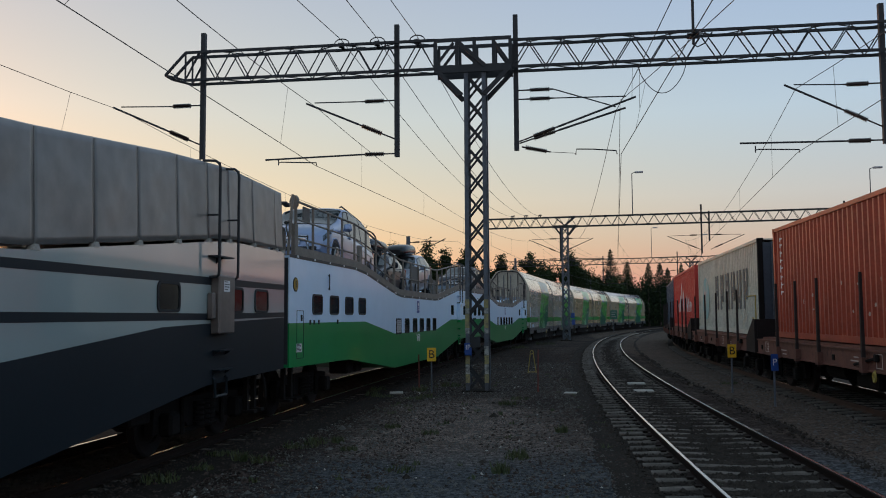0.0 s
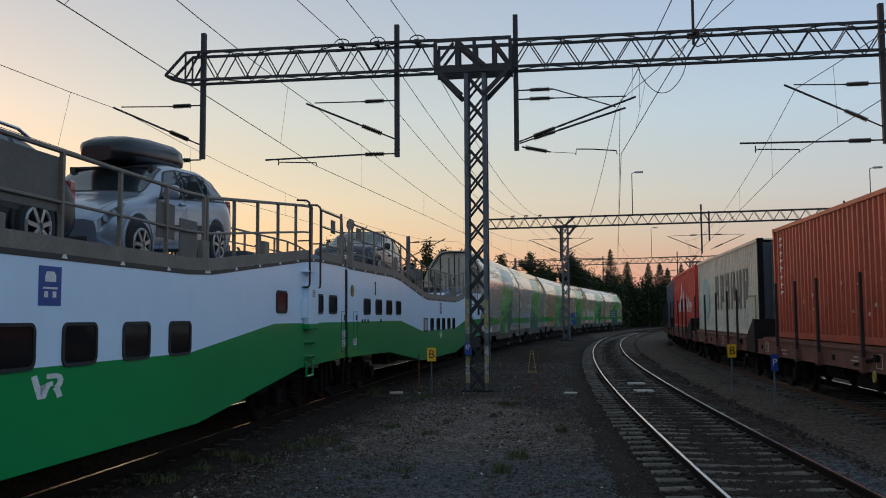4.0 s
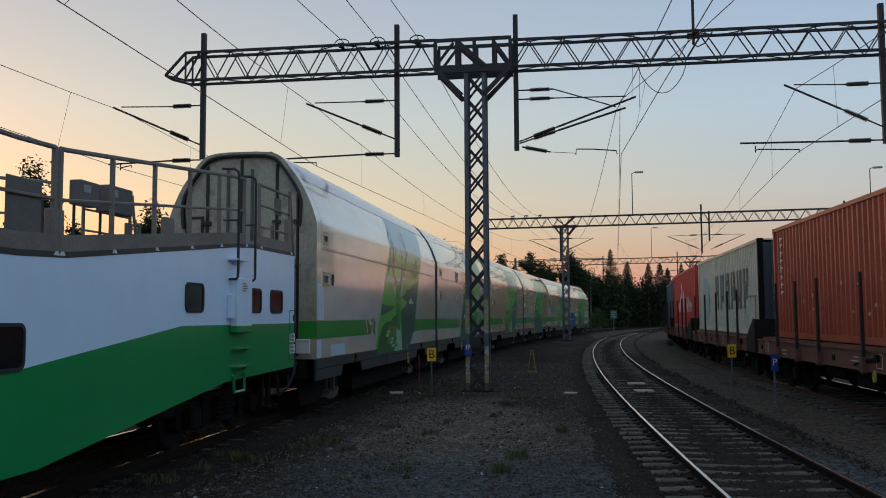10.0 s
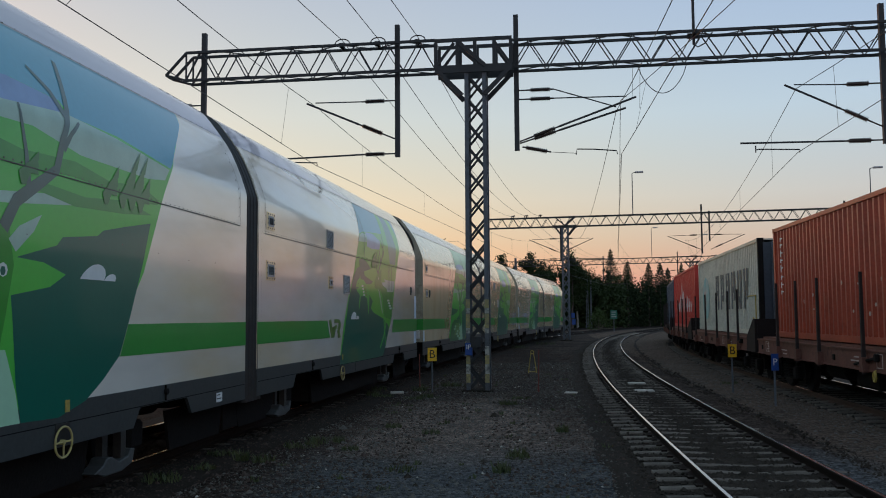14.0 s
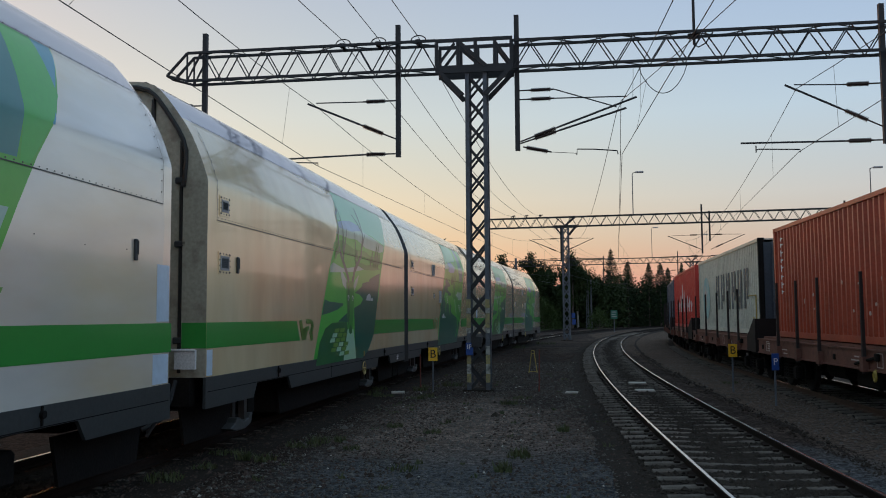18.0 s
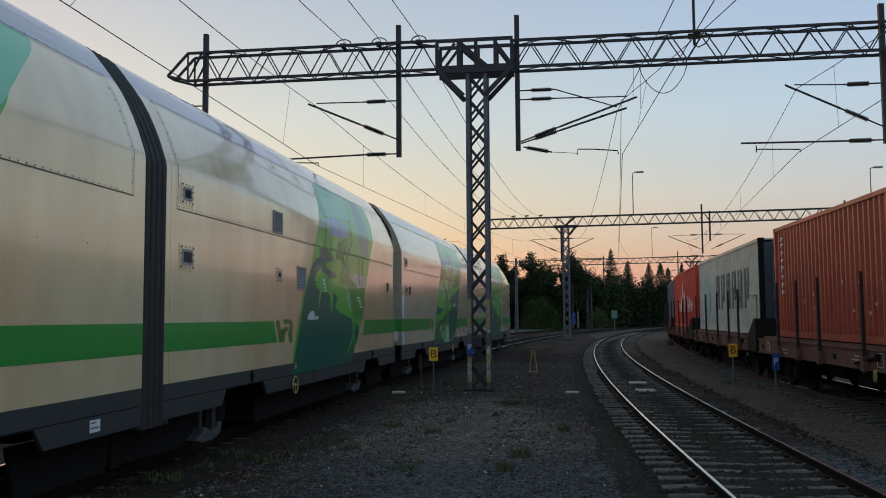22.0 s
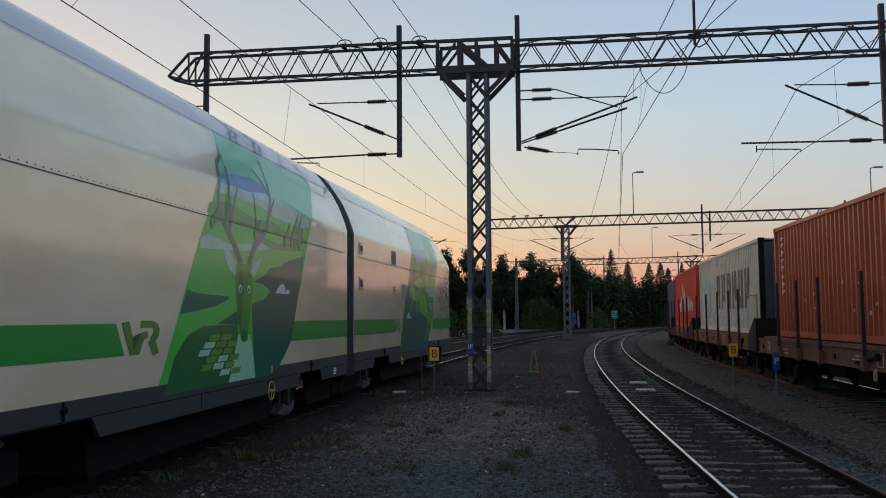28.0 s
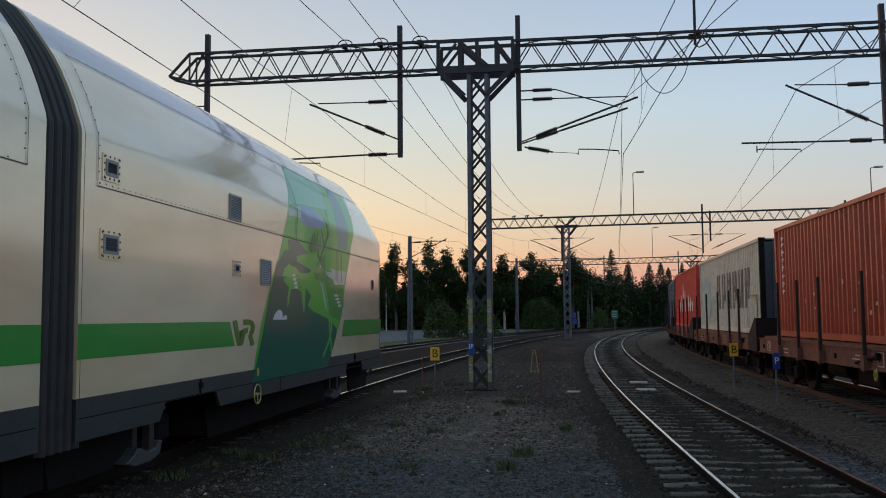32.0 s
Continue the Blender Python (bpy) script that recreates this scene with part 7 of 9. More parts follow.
def vehicle(name, label, paint, st, wheels, side_windows, screen, rear, hood_lights, wheel_r=0.33, mirror_mat=None):
    """st: stations (y from the nose, underside, belt, top, half width at the belt, half width at the top), smoothed into one body."""
    root = empty(name, label, "car", "cars on the train")
    y0, y1 = st[0][0], st[-1][0]
    N = int((y1 - y0) / 0.055)
    Y = np.linspace(y0, y1, N + 1)
    T = np.stack([np.interp(Y, [q[0] for q in st], [q[k] for q in st]) for k in range(1, 6)])
    for _ in range(5):
        T[:, 1:-1] = 0.25 * T[:, :-2] + 0.5 * T[:, 1:-1] + 0.25 * T[:, 2:]

    def at(y, k):
        return float(np.interp(y, Y, T[k - 1]))

    def half_ring(y):
        """The half section as a smooth chain from the sill (q 0) over the belt (4), the roof's edge (6) to the middle of the top (9)."""
        zl, zb, zt, wb, wt = (at(y, k) for k in range(1, 6))
        h = zt - zb
        wx = wb * 0.955
        return ((wb * 0.9, zl), (wb * 0.985, zl + 0.09), (wb, zl + (zb - zl) * 0.5), (wb * 0.99, zb - 0.11), (wx, zb), (wx + (wt - wx) * 0.42, zb + h * 0.42), (wt + (wx - wt) * 0.13, zt - min(0.1, h * 0.3)), (wt * 0.88, zt - 0.022), (wt * 0.5, zt + 0.008), (0.0, zt + 0.016))

    def surf(y, q, side, lift=0.0):
        """A point of the body, lifted off it along its normal."""
        def raw(yy, qq):
            c = half_ring(min(max(yy, y0), y1))
            qq = min(max(qq, 0.0), 8.999)
            i, f = int(qq), qq - int(qq)
            pts = [c[max(0, min(9, i + d))] for d in (-1, 0, 1, 2)]
            if i + 2 > 9:
                pts[3] = (-c[8][0], c[8][1])
            return [0.5 * (2 * p1 + (p2 - p0) * f + (2 * p0 - 5 * p1 + 4 * p2 - p3) * f * f + (3 * p1 - p0 - 3 * p2 + p3) * f ** 3) for p0, p1, p2, p3 in zip(*pts)]
        x, z = raw(y, q)
        v = Vector((x, y, z))
        if lift:
            ax, az = raw(y, q + 0.05)
            bx, bz = raw(y + 0.03, q)
            nrm = Vector((bx - x, 0.03, bz - z)).cross(Vector((ax - x, 0, az - z)))
            if nrm.length > 1e-9:
                nrm.normalize()
                v += nrm * (lift if nrm.x * x + nrm.z * (z - 0.6) > 0 else -lift)
        v.x *= side
        return v
    bm = bmesh.new()
    Q = np.linspace(0, 9, 28)
    rings = []
    for y in Y:
        half = [surf(y, q, 1) for q in Q[:-1]] + [surf(y, 8.999, 1)]
        half[-1].x = 0
        rings.append([bm.verts.new(v) for v in half] + [bm.verts.new((-v.x, v.y, v.z)) for v in half[-2::-1]])
    n = len(rings[0])
    for A, B in zip(rings, rings[1:]):
        for i in range(n):
            bm.faces.new((A[i], A[(i + 1) % n], B[(i + 1) % n], B[i])).smooth = True
    bm.faces.new(rings[0]), bm.faces.new(rings[-1])
    bmesh.ops.recalc_face_normals(bm, faces=bm.faces[:])
    part("body", bm, paint, root)

    def patch(nm, edge_a, edge_b, mat, side, lift, lab="", parent=None, cols=10, rows=6):
        """A thin panel on the body between two edges, each a pair of (y, q) ends."""
        bm = bmesh.new()
        grid = []
        for i in range(cols + 1):
            u = i / cols
            p = [edge_a[0][k] + (edge_a[1][k] - edge_a[0][k]) * u for k in (0, 1)]
            q = [edge_b[0][k] + (edge_b[1][k] - edge_b[0][k]) * u for k in (0, 1)]
            grid.append([bm.verts.new(surf(p[0] + (q[0] - p[0]) * j / rows, p[1] + (q[1] - p[1]) * j / rows, side, lift)) for j in range(rows + 1)])
        for A, B in zip(grid, grid[1:]):
            for j in range(rows):
                bm.faces.new((A[j], A[j + 1], B[j + 1], B[j])).smooth = True
        bmesh.ops.recalc_face_normals(bm, faces=bm.faces[:])
        c = sum((f.normal.x * side for f in bm.faces)) + sum(f.normal.z for f in bm.faces)
        if c < 0:
            bmesh.ops.reverse_faces(bm, faces=bm.faces[:])
        return part(nm, bm, mat, parent or root, lab)
    w0, w1 = side_windows[0], side_windows[-1]
    for side in (1, -1):
        patch("window_surround", ((w0[0][0] - 0.05, 4.02), (w1[0][1] + 0.05, 4.02)), ((w0[1][0] - 0.02, 6.05), (w1[1][1] + 0.04, 6.05)), PLASTIC, side, 0.004, "black window surround", cols=24)
        for (a0, a1), (b0, b1) in side_windows:
            patch("side_window", ((a0, 4.12), (a1, 4.12)), ((b0, 5.9), (b1, 5.9)), CARGLASS, side, 0.009, "dark side window")
        # shut lines, rubbing strip, handles
        gaps = (w0[0][0] - 0.1, (w0[0][1] + side_windows[1][0][0]) / 2, (side_windows[1][0][1] + side_windows[-1][0][0]) / 2)
        for y in gaps:
            patch("door_gap", ((y - 0.005, 0.5), (y + 0.005, 0.5)), ((y - 0.005, 4.0), (y + 0.005, 4.0)), PLASTIC, side, 0.003, cols=1, rows=10)
        patch("side_moulding", ((gaps[0], 1.75), (gaps[2], 1.75)), ((gaps[0], 2.05), (gaps[2], 2.05)), PLASTIC if name != "passenger_van" else paint, side, 0.016, "side moulding", rows=2)
        patch("sill_trim", ((wheels[0] + 0.45, 0.1), (wheels[1] - 0.45, 0.1)), ((wheels[0] + 0.45, 0.75), (wheels[1] - 0.45, 0.75)), PLASTIC, side, 0.006, "dark sill", rows=2)
        patch("hood_gap", ((y0 + 0.16, 5.2), (screen[0], 5.6)), ((y0 + 0.16, 5.32), (screen[0], 5.72)), PLASTIC, side, 0.003, rows=1)
        for y in gaps[1:]:
            a = surf(y - 0.14, 3.3, side, 0.02)
            bm = bmesh.new()
            soft_box(bm, min(a.x - side * 0.03, a.x + side * 0.02), max(a.x - side * 0.03, a.x + side * 0.02), a.y - 0.09, a.y + 0.09, a.z - 0.018, a.z + 0.018, 0.01)
            part("door_handle", bm, PLASTIC if name == "compact_van" else paint, root)
        # headlamp: clear cover over dark reflector and two bright bowls
        lamp = patch("headlamp", ((y0 + 0.02, 2.75), (y0 + 0.5, 3.45)), ((y0 + 0.03, 3.9), (y0 + 0.58, 3.95)), LAMPGLASS, side, 0.006, "clear almond headlamp")
        patch("lamp_reflector", ((y0 + 0.06, 2.95), (y0 + 0.42, 3.5)), ((y0 + 0.07, 3.75), (y0 + 0.48, 3.85)), PLASTIC, side, 0.01, parent=lamp)
        for u in (0.12, 0.27):
            bm = bmesh.new()
            bar(bm, surf(y0 + u, 3.4, side, 0.004), surf(y0 + u, 3.4, side, 0.016), 0.045, 14)
            part("lamp_bowl", bm, LAMPGLASS, lamp)
        bm = bmesh.new()
        zt = at(y1 - 0.1, 2)
        wr = at(y1 - 0.1, 4)
        soft_box(bm, min(side * wr * 0.8, side * wr * 0.97), max(side * wr * 0.8, side * wr * 0.97), y1 - 0.12, y1 + 0.015, zt - 0.25, zt + 0.1, 0.02)
        part("tail_lamp", bm, TAILRED, root, "red tail lamp")
        # wing mirror on its stalk
        ym = w0[0][0] + 0.12
        a = surf(ym, 4.2, side)
        bm = bmesh.new()
        soft_box(bm, min(a.x + side * 0.05, a.x + side * 0.25), max(a.x + side * 0.05, a.x + side * 0.25), ym - 0.1, ym + 0.05, a.z - 0.02, a.z + 0.17, 0.055, 3)
        bar(bm, a - Vector((side * 0.02, 0, 0)), a + Vector((side * 0.1, -0.02, 0.04)), 0.035, 8)
        part("mirror", bm, mirror_mat or paint, root, "wing mirror", smooth=True)
    # screens wrap across the top of the body
    for nm, (ya, yb), lab in (("windscreen", screen, "sloping windscreen"), ("rear_window", rear, "rear window")):
        for lift, ins, mat, pn, label2 in ((0.004, 0.0, PLASTIC, "screen_seal", "black screen seal"), (0.009, 0.035, CARGLASS, nm, lab)):
            bm = bmesh.new()
            grid = []
            for i in range(13):
                y = ya + ins + (yb - ya - 2 * ins) * i / 12
                qs = [6.3 + ins * 4 + (8.99 - 6.3 - ins * 4) * j / 8 for j in range(9)]
                grid.append([bm.verts.new(surf(y - 0.02 * j / 8 * (1 if nm == "windscreen" else -1), q, 1, lift)) for j, q in enumerate(qs)] + [bm.verts.new(surf(y - 0.02 * j / 8 * (1 if nm == "windscreen" else -1), qs[j], -1, lift)) for j in range(7, -1, -1)])
            for A, B in zip(grid, grid[1:]):
                for j in range(16):
                    bm.faces.new((A[j], A[j + 1], B[j + 1], B[j])).smooth = True
            bmesh.ops.recalc_face_normals(bm, faces=bm.faces[:])
            if sum(f.normal.z for f in bm.faces) < 0:
                bmesh.ops.reverse_faces(bm, faces=bm.faces[:])
            part(pn, bm, mat, root, label2)
    for y in wheels:
        for side in (1, -1):
            x = side * (at(y, 4) - 0.1)
            bm = bmesh.new()
            bar(bm, (x - side * 0.15, y, wheel_r + 0.03), (x + side * 0.104, y, wheel_r + 0.03), wheel_r + 0.06, 28)
            part("wheel_arch", bm, PLASTIC, root, "dark wheel arch")
            bm = bmesh.new()
            tube(bm, [(x + side * 0.096, y + (wheel_r + 0.075) * math.cos(a), wheel_r + 0.03 + (wheel_r + 0.075) * math.sin(a)) for a in np.linspace(-0.35, math.pi + 0.35, 22)], 0.026, 8)
            part("arch_lip", bm, paint, root, smooth=True)
            bm = bmesh.new()
            wheel_mesh(bm, (x + side * 0.03, y, wheel_r), "x", wheel_r, 0.22, 28)
            w = part("wheel", bm, TYRE, root, "black tyre")
            bm = bmesh.new()
            bar(bm, (x + side * 0.12, y, wheel_r), (x + side * 0.15, y, wheel_r), wheel_r * 0.2, 10)
            for k in range(7):
                a = k * math.tau / 7 + 0.3
                bar(bm, (x + side * 0.146, y + 0.05 * math.cos(a), wheel_r + 0.05 * math.sin(a)), (x + side * 0.142, y + wheel_r * 0.66 * math.cos(a), wheel_r + wheel_r * 0.66 * math.sin(a)), 0.034, 4)
            tube(bm, [(x + side * 0.142, y + wheel_r * 0.66 * math.cos(a), wheel_r + wheel_r * 0.66 * math.sin(a)) for a in np.linspace(0, math.tau, 25)], 0.02, 6)
            part("rim", bm, ALLOY, w, "grey alloy rim")
    # face: grille, badge, lower intake, plate
    zl, wb = at(y0 + 0.1, 1), at(y0 + 0.06, 4)
    zh = hood_lights
    bm = bmesh.new()
    soft_box(bm, -wb * 0.56, wb * 0.56, y0 - 0.015, y0 + 0.1, zh - 0.1, zh + 0.05, 0.03, 2)
    g = part("grille", bm, PLASTIC, root, "black grille")
    for k in range(3):
        bm = bmesh.new()
        soft_box(bm, -wb * 0.53, wb * 0.53, y0 - 0.024, y0 - 0.012, zh - 0.08 + k * 0.045, zh - 0.066 + k * 0.045, 0.004)
        part("grille_bar", bm, CHROME, g)
    bm = bmesh.new()
    tube(bm, [(0.07 * math.cos(a), y0 - 0.03, zh - 0.02 + 0.07 * math.sin(a)) for a in np.linspace(0, math.tau, 21)], 0.011, 6)
    part("badge", bm, CHROME, g, "round badge")
    bm = bmesh.new()
    soft_box(bm, -wb * 0.8, wb * 0.8, y0 - 0.012, y0 + 0.1, zl + 0.05, zl + 0.15, 0.03, 2)
    part("lower_intake", bm, PLASTIC, root, "black lower intake")
    bm = bmesh.new()
    soft_box(bm, -0.27, 0.27, y0 - 0.045, y0 - 0.01, zl + 0.19, zl + 0.3, 0.008)
    pl = part("plate", bm, M["signwhite"], root, "white plate with dark bars")
    for k in range(6):
        bm = bmesh.new()
        box(bm, -0.22 + k * 0.075, -0.18 + k * 0.075, y0 - 0.049, y0 - 0.044, zl + 0.21, zl + 0.28)
        part("plate_bar", bm, M["black"], pl)
    return root, at


def roof_box(root, y0, y1, w, z, h, mat=None):
    """A lidded roof box with a tapered nose on two cross bars."""
    for y in (y0 + 0.45, y1 - 0.45):
        bm = bmesh.new()
        bar(bm, (-0.62, y, z - 0.06), (0.62, y, z - 0.06), 0.025, 8)
        for x in (-0.6, 0.6):
            box(bm, x - 0.04, x + 0.04, y - 0.06, y + 0.06, z - 0.16, z - 0.04)
        part("cross_bar", bm, PLASTIC, root, "black roof bar")
    bm = bmesh.new()
    rings = []
    for u, kw, kh in ((0, 0.5, 0.25), (0.05, 0.72, 0.6), (0.2, 0.92, 0.9), (0.5, 1, 1), (0.85, 1, 0.95), (0.96, 0.96, 0.8), (1.0, 0.9, 0.5)):
        y = y0 + (y1 - y0) * u
        hw, hh = w * kw, h * kh
        rings.append([bm.verts.new((hw * math.copysign(abs(math.cos(a)) ** 0.55, math.cos(a)), y, z + h * 0.35 + (hh * 0.65 if math.sin(a) > 0 else h * 0.35) * math.copysign(abs(math.sin(a)) ** 0.6, math.sin(a)))) for a in np.linspace(0, math.tau, 17)[:-1]])
    n = 16
    for A, B in zip(rings, rings[1:]):
        for i in range(n):
            bm.faces.new((A[i], A[(i + 1) % n], B[(i + 1) % n], B[i]))
    bm.faces.new(rings[0]), bm.faces.new(rings[-1])
    bmesh.ops.recalc_face_normals(bm, faces=bm.faces[:])
    for f in bm.faces:
        f.smooth = len(f.verts) == 4
    part("roof_box", bm, mat or GLOSSBLACK, root, "dark plastic roof box")


def bicycle(root, y, z):
    for cx in (-0.5, 0.55):
        bm = bmesh.new()
        tube(bm, [(cx + 0.33 * math.cos(a), y + 0.12, z + 0.33 * math.sin(a)) for a in np.linspace(0, math.tau, 25)], 0.022, 6)
        b = part("bicycle_tyre", bm, TYRE, root, "black bicycle tyre")
        for k in range(8):
            bm = bmesh.new()
            a = k * math.pi / 8
            bar(bm, (cx - 0.32 * math.cos(a), y + 0.12, z - 0.32 * math.sin(a)), (cx + 0.32 * math.cos(a), y + 0.12, z + 0.32 * math.sin(a)), 0.003, 3)
            part("spoke", bm, CHROME, b)
    bm = bmesh.new()
    for p, q in (((-0.55, z), (-0.35, z + 0.42)), ((-0.35, z + 0.42), (0.22, z + 0.38)), ((-0.3, z + 0.34), (0.05, z - 0.02)), ((0.22, z + 0.38), (0.05, z - 0.02)), ((0.05, z - 0.02), (0.5, z)), ((0.22, z + 0.38), (0.5, z)), ((-0.35, z + 0.42), (-0.32, z + 0.56)), ((0.22, z + 0.38), (0.24, z + 0.52))):
        bar(bm, (p[0] + 0.05, y + 0.12, p[1]), (q[0] + 0.05, y + 0.12, q[1]), 0.018, 6)
    bar(bm, (-0.27, y - 0.1, z + 0.56), (-0.27, y + 0.34, z + 0.56), 0.014, 6)
    part("bicycle_frame", bm, PLASTIC, root, "dark bicycle frame")


def put_on(wagon_i, span, car, front_u, rear_u, length):
    """Sets a car on a wagon's deck between two places along the train."""
    a, b = span
    mid = (a + b) / 2
    deck = TRAIN[wagon_i][1]
    k0, k1 = front_u + length * 0.19 - mid, front_u + length * 0.81 - mid
    z0, z1 = interp(deck, k0), interp(deck, k1)
    tilt = math.atan2(z1 - z0, k1 - k0)
    loc = Matrix.Translation((0, k0, z0 + 0.03)) @ Matrix.Rotation(tilt, 4, "X") @ Matrix.Translation((0, -length * 0.19, 0))
    on_train(car, mid, (b - a) * 0.36, loc)


van_paint = car_paint("silver_blue_van_paint", (0.27, 0.34, 0.5), 0.5, 0.6)
van, at = vehicle("passenger_van", "silver-blue passenger van with a bicycle carried behind", van_paint,
                  ((0.25, 0.4, 0.68, 0.76, 0.82, 0.6), (0.31, 0.32, 0.76, 0.85, 0.9, 0.7), (0.42, 0.28, 0.85, 0.93, 0.935, 0.75), (0.62, 0.24, 0.95, 1.03, 0.95, 0.78), (0.95, 0.24, 1.04, 1.14, 0.95, 0.8), (1.35, 0.24, 1.06, 1.34, 0.955, 0.8), (1.95, 0.24, 1.08, 1.78, 0.955, 0.76), (2.4, 0.24, 1.09, 1.87, 0.955, 0.76), (4.2, 0.24, 1.1, 1.88, 0.95, 0.76), (4.75, 0.26, 1.1, 1.82, 0.94, 0.75), (4.92, 0.3, 1.08, 1.6, 0.92, 0.76), (4.98, 0.36, 0.98, 1.12, 0.9, 0.8)),
                  (0.92, 4.12), (((1.5, 2.25), (1.95, 2.25)), ((2.35, 3.4), (2.35, 3.4)), ((3.5, 4.7), (3.5, 4.55))), (0.98, 1.92), (4.78, 4.97), 0.7)
for x in (-0.66, 0.66):
    roof = bmesh.new()
    tube(roof, ((x, 2.15, 1.84), (x, 2.3, 1.9), (x, 4.3, 1.91), (x, 4.45, 1.84)), 0.02, 6)
    part("roof_rail", roof, PLASTIC, van, "slim dark roof rail")
for sd in (1, -1):
    bm = bmesh.new()
    box(bm, min(sd * 0.925, sd * 0.945), max(sd * 0.925, sd * 0.945), 3.46, 4.7, 0.93, 0.95)
    part("sliding_rail", bm, PLASTIC, van, "dark sliding-door rail")
    bm = bmesh.new()
    bar(bm, (sd * 0.93, 4.4, 0.84), (sd * 0.958, 4.4, 0.84), 0.07, 16)
    part("fuel_cap", bm, PLASTIC, van, "round dark fuel cap")
bicycle(van, 5.12, 1.55)
bm = bmesh.new()
tube(bm, ((-0.5, 0.22, 0.36), (-0.5, 0.12, 0.5), (-0.46, 0.1, 0.62), (0, 0.1, 0.64), (0.46, 0.1, 0.62), (0.5, 0.12, 0.5), (0.5, 0.22, 0.36)), 0.03, 8)
part("bull_bar", bm, CHROME, van, "chrome bull bar")
bm = bmesh.new()
soft_box(bm, -0.9, -0.72, 2.0, 2.35, 1.93, 2.02, 0.03)
part("roof_lamp", bm, PLASTIC, van)
put_on(1, W_ONE, van, 19.26, 24.24, 4.98)

suv_paint = car_paint("dark_blue_grey_car_paint", (0.01, 0.013, 0.021), 0.0, 0.12)
ESTATE = ((0, 0.36, 0.6, 0.66, 0.78, 0.58), (0.1, 0.28, 0.71, 0.77, 0.87, 0.67), (0.5, 0.22, 0.84, 0.9, 0.9, 0.74), (1.2, 0.22, 0.92, 1.0, 0.92, 0.76), (1.45, 0.22, 0.94, 1.12, 0.92, 0.76), (2.05, 0.22, 0.95, 1.44, 0.92, 0.68), (2.5, 0.22, 0.96, 1.5, 0.92, 0.68), (3.6, 0.22, 0.98, 1.48, 0.915, 0.67), (4.1, 0.24, 0.99, 1.38, 0.9, 0.67), (4.4, 0.28, 0.98, 1.16, 0.88, 0.72), (4.5, 0.36, 0.86, 0.92, 0.85, 0.76))


def scaled(st, ky, kz):
    return tuple((y * ky, zl * kz, zb * kz, zt * kz, wb, wt) for y, zl, zb, zt, wb, wt in st)


def wins(ky):
    return tuple(((a * ky, b * ky), (c * ky, d * ky)) for (a, b), (c, d) in (((1.62, 2.42), (2.1, 2.42)), ((2.5, 3.3), (2.5, 3.25)), ((3.38, 4.25), (3.35, 3.95))))


k = 4.05 / 4.5
suv, at = vehicle("estate_car", "dark blue-grey estate car with a black roof box", suv_paint, scaled(ESTATE, k, 0.93), (0.84 * k, 3.5 * k), wins(k), (1.28 * k, 2.12 * k), (4.02 * k, 4.42 * k), 0.56, 0.34)
roof_box(suv, 0.9, 3.2, 0.46, 1.46, 0.4)
for x in (-0.66, 0.66):
    bm = bmesh.new()
    tube(bm, ((x, 1.95, 1.38), (x, 2.1, 1.43), (x, 3.2, 1.42), (x, 3.4, 1.36)), 0.02, 6)
    part("roof_rail", bm, CHROME, suv, "chrome roof rail")
put_on(1, W_ONE, suv, 25.0, 29.05, 4.05)

k = 4.3 / 4.5
silver = car_paint("pale_silver_blue_car_paint", (0.27, 0.31, 0.38), 0.5, 0.6)
est, at = vehicle("estate_car", "pale silver estate car with a dark roof box", silver, scaled(ESTATE, k, 1.04), (0.86 * k, 3.62 * k), wins(k), (1.28 * k, 2.12 * k), (4.02 * k, 4.42 * k), 0.61, 0.33)
roof_box(est, 1.45, 3.45, 0.44, 1.54, 0.42)
put_on(1, W_ONE, est, 29.7, 34.0, 4.3)

van2_paint = car_paint("dark_grey_van_paint", (0.02, 0.025, 0.036), 0.2, 0.3)
mpv, at = vehicle("compact_van", "dark grey compact van with roof rails", van2_paint,
                  ((0, 0.36, 0.62, 0.7, 0.78, 0.58), (0.08, 0.27, 0.74, 0.82, 0.87, 0.68), (0.2, 0.23, 0.83, 0.91, 0.9, 0.72), (0.5, 0.21, 0.92, 1.0, 0.91, 0.75), (0.9, 0.21, 0.97, 1.07, 0.915, 0.76), (1.15, 0.21, 0.99, 1.2, 0.915, 0.75), (1.8, 0.21, 1.01, 1.62, 0.915, 0.7), (2.25, 0.21, 1.02, 1.73, 0.91, 0.7), (3.7, 0.21, 1.03, 1.73, 0.905, 0.7), (4.2, 0.23, 1.03, 1.64, 0.895, 0.7), (4.34, 0.28, 1.01, 1.38, 0.88, 0.72), (4.4, 0.34, 0.88, 1.0, 0.86, 0.76)),
                  (0.72, 3.48), (((1.22, 2.18), (1.72, 2.18)), ((2.28, 3.14), (2.28, 3.12)), ((3.24, 4.16), (3.22, 3.98))), (0.95, 1.78), (4.2, 4.36), 0.64, 0.31, PLASTIC)
for x in (-0.66, 0.66):
    bm = bmesh.new()
    tube(bm, ((x, 2.0, 1.68), (x, 2.15, 1.74), (x, 3.85, 1.74), (x, 4.0, 1.66)), 0.016, 6)
    part("roof_rail", bm, PLASTIC, mpv, "black roof rail")
for y in (2.35, 3.6):
    bm = bmesh.new()
    bar(bm, (-0.7, y, 1.77), (0.7, y, 1.77), 0.018, 6)
    for x in (-0.67, 0.67):
        soft_box(bm, x - 0.03, x + 0.03, y - 0.05, y + 0.05, 1.73, 1.785, 0.012)
    part("cross_bar", bm, PLASTIC, mpv, "black roof bar")
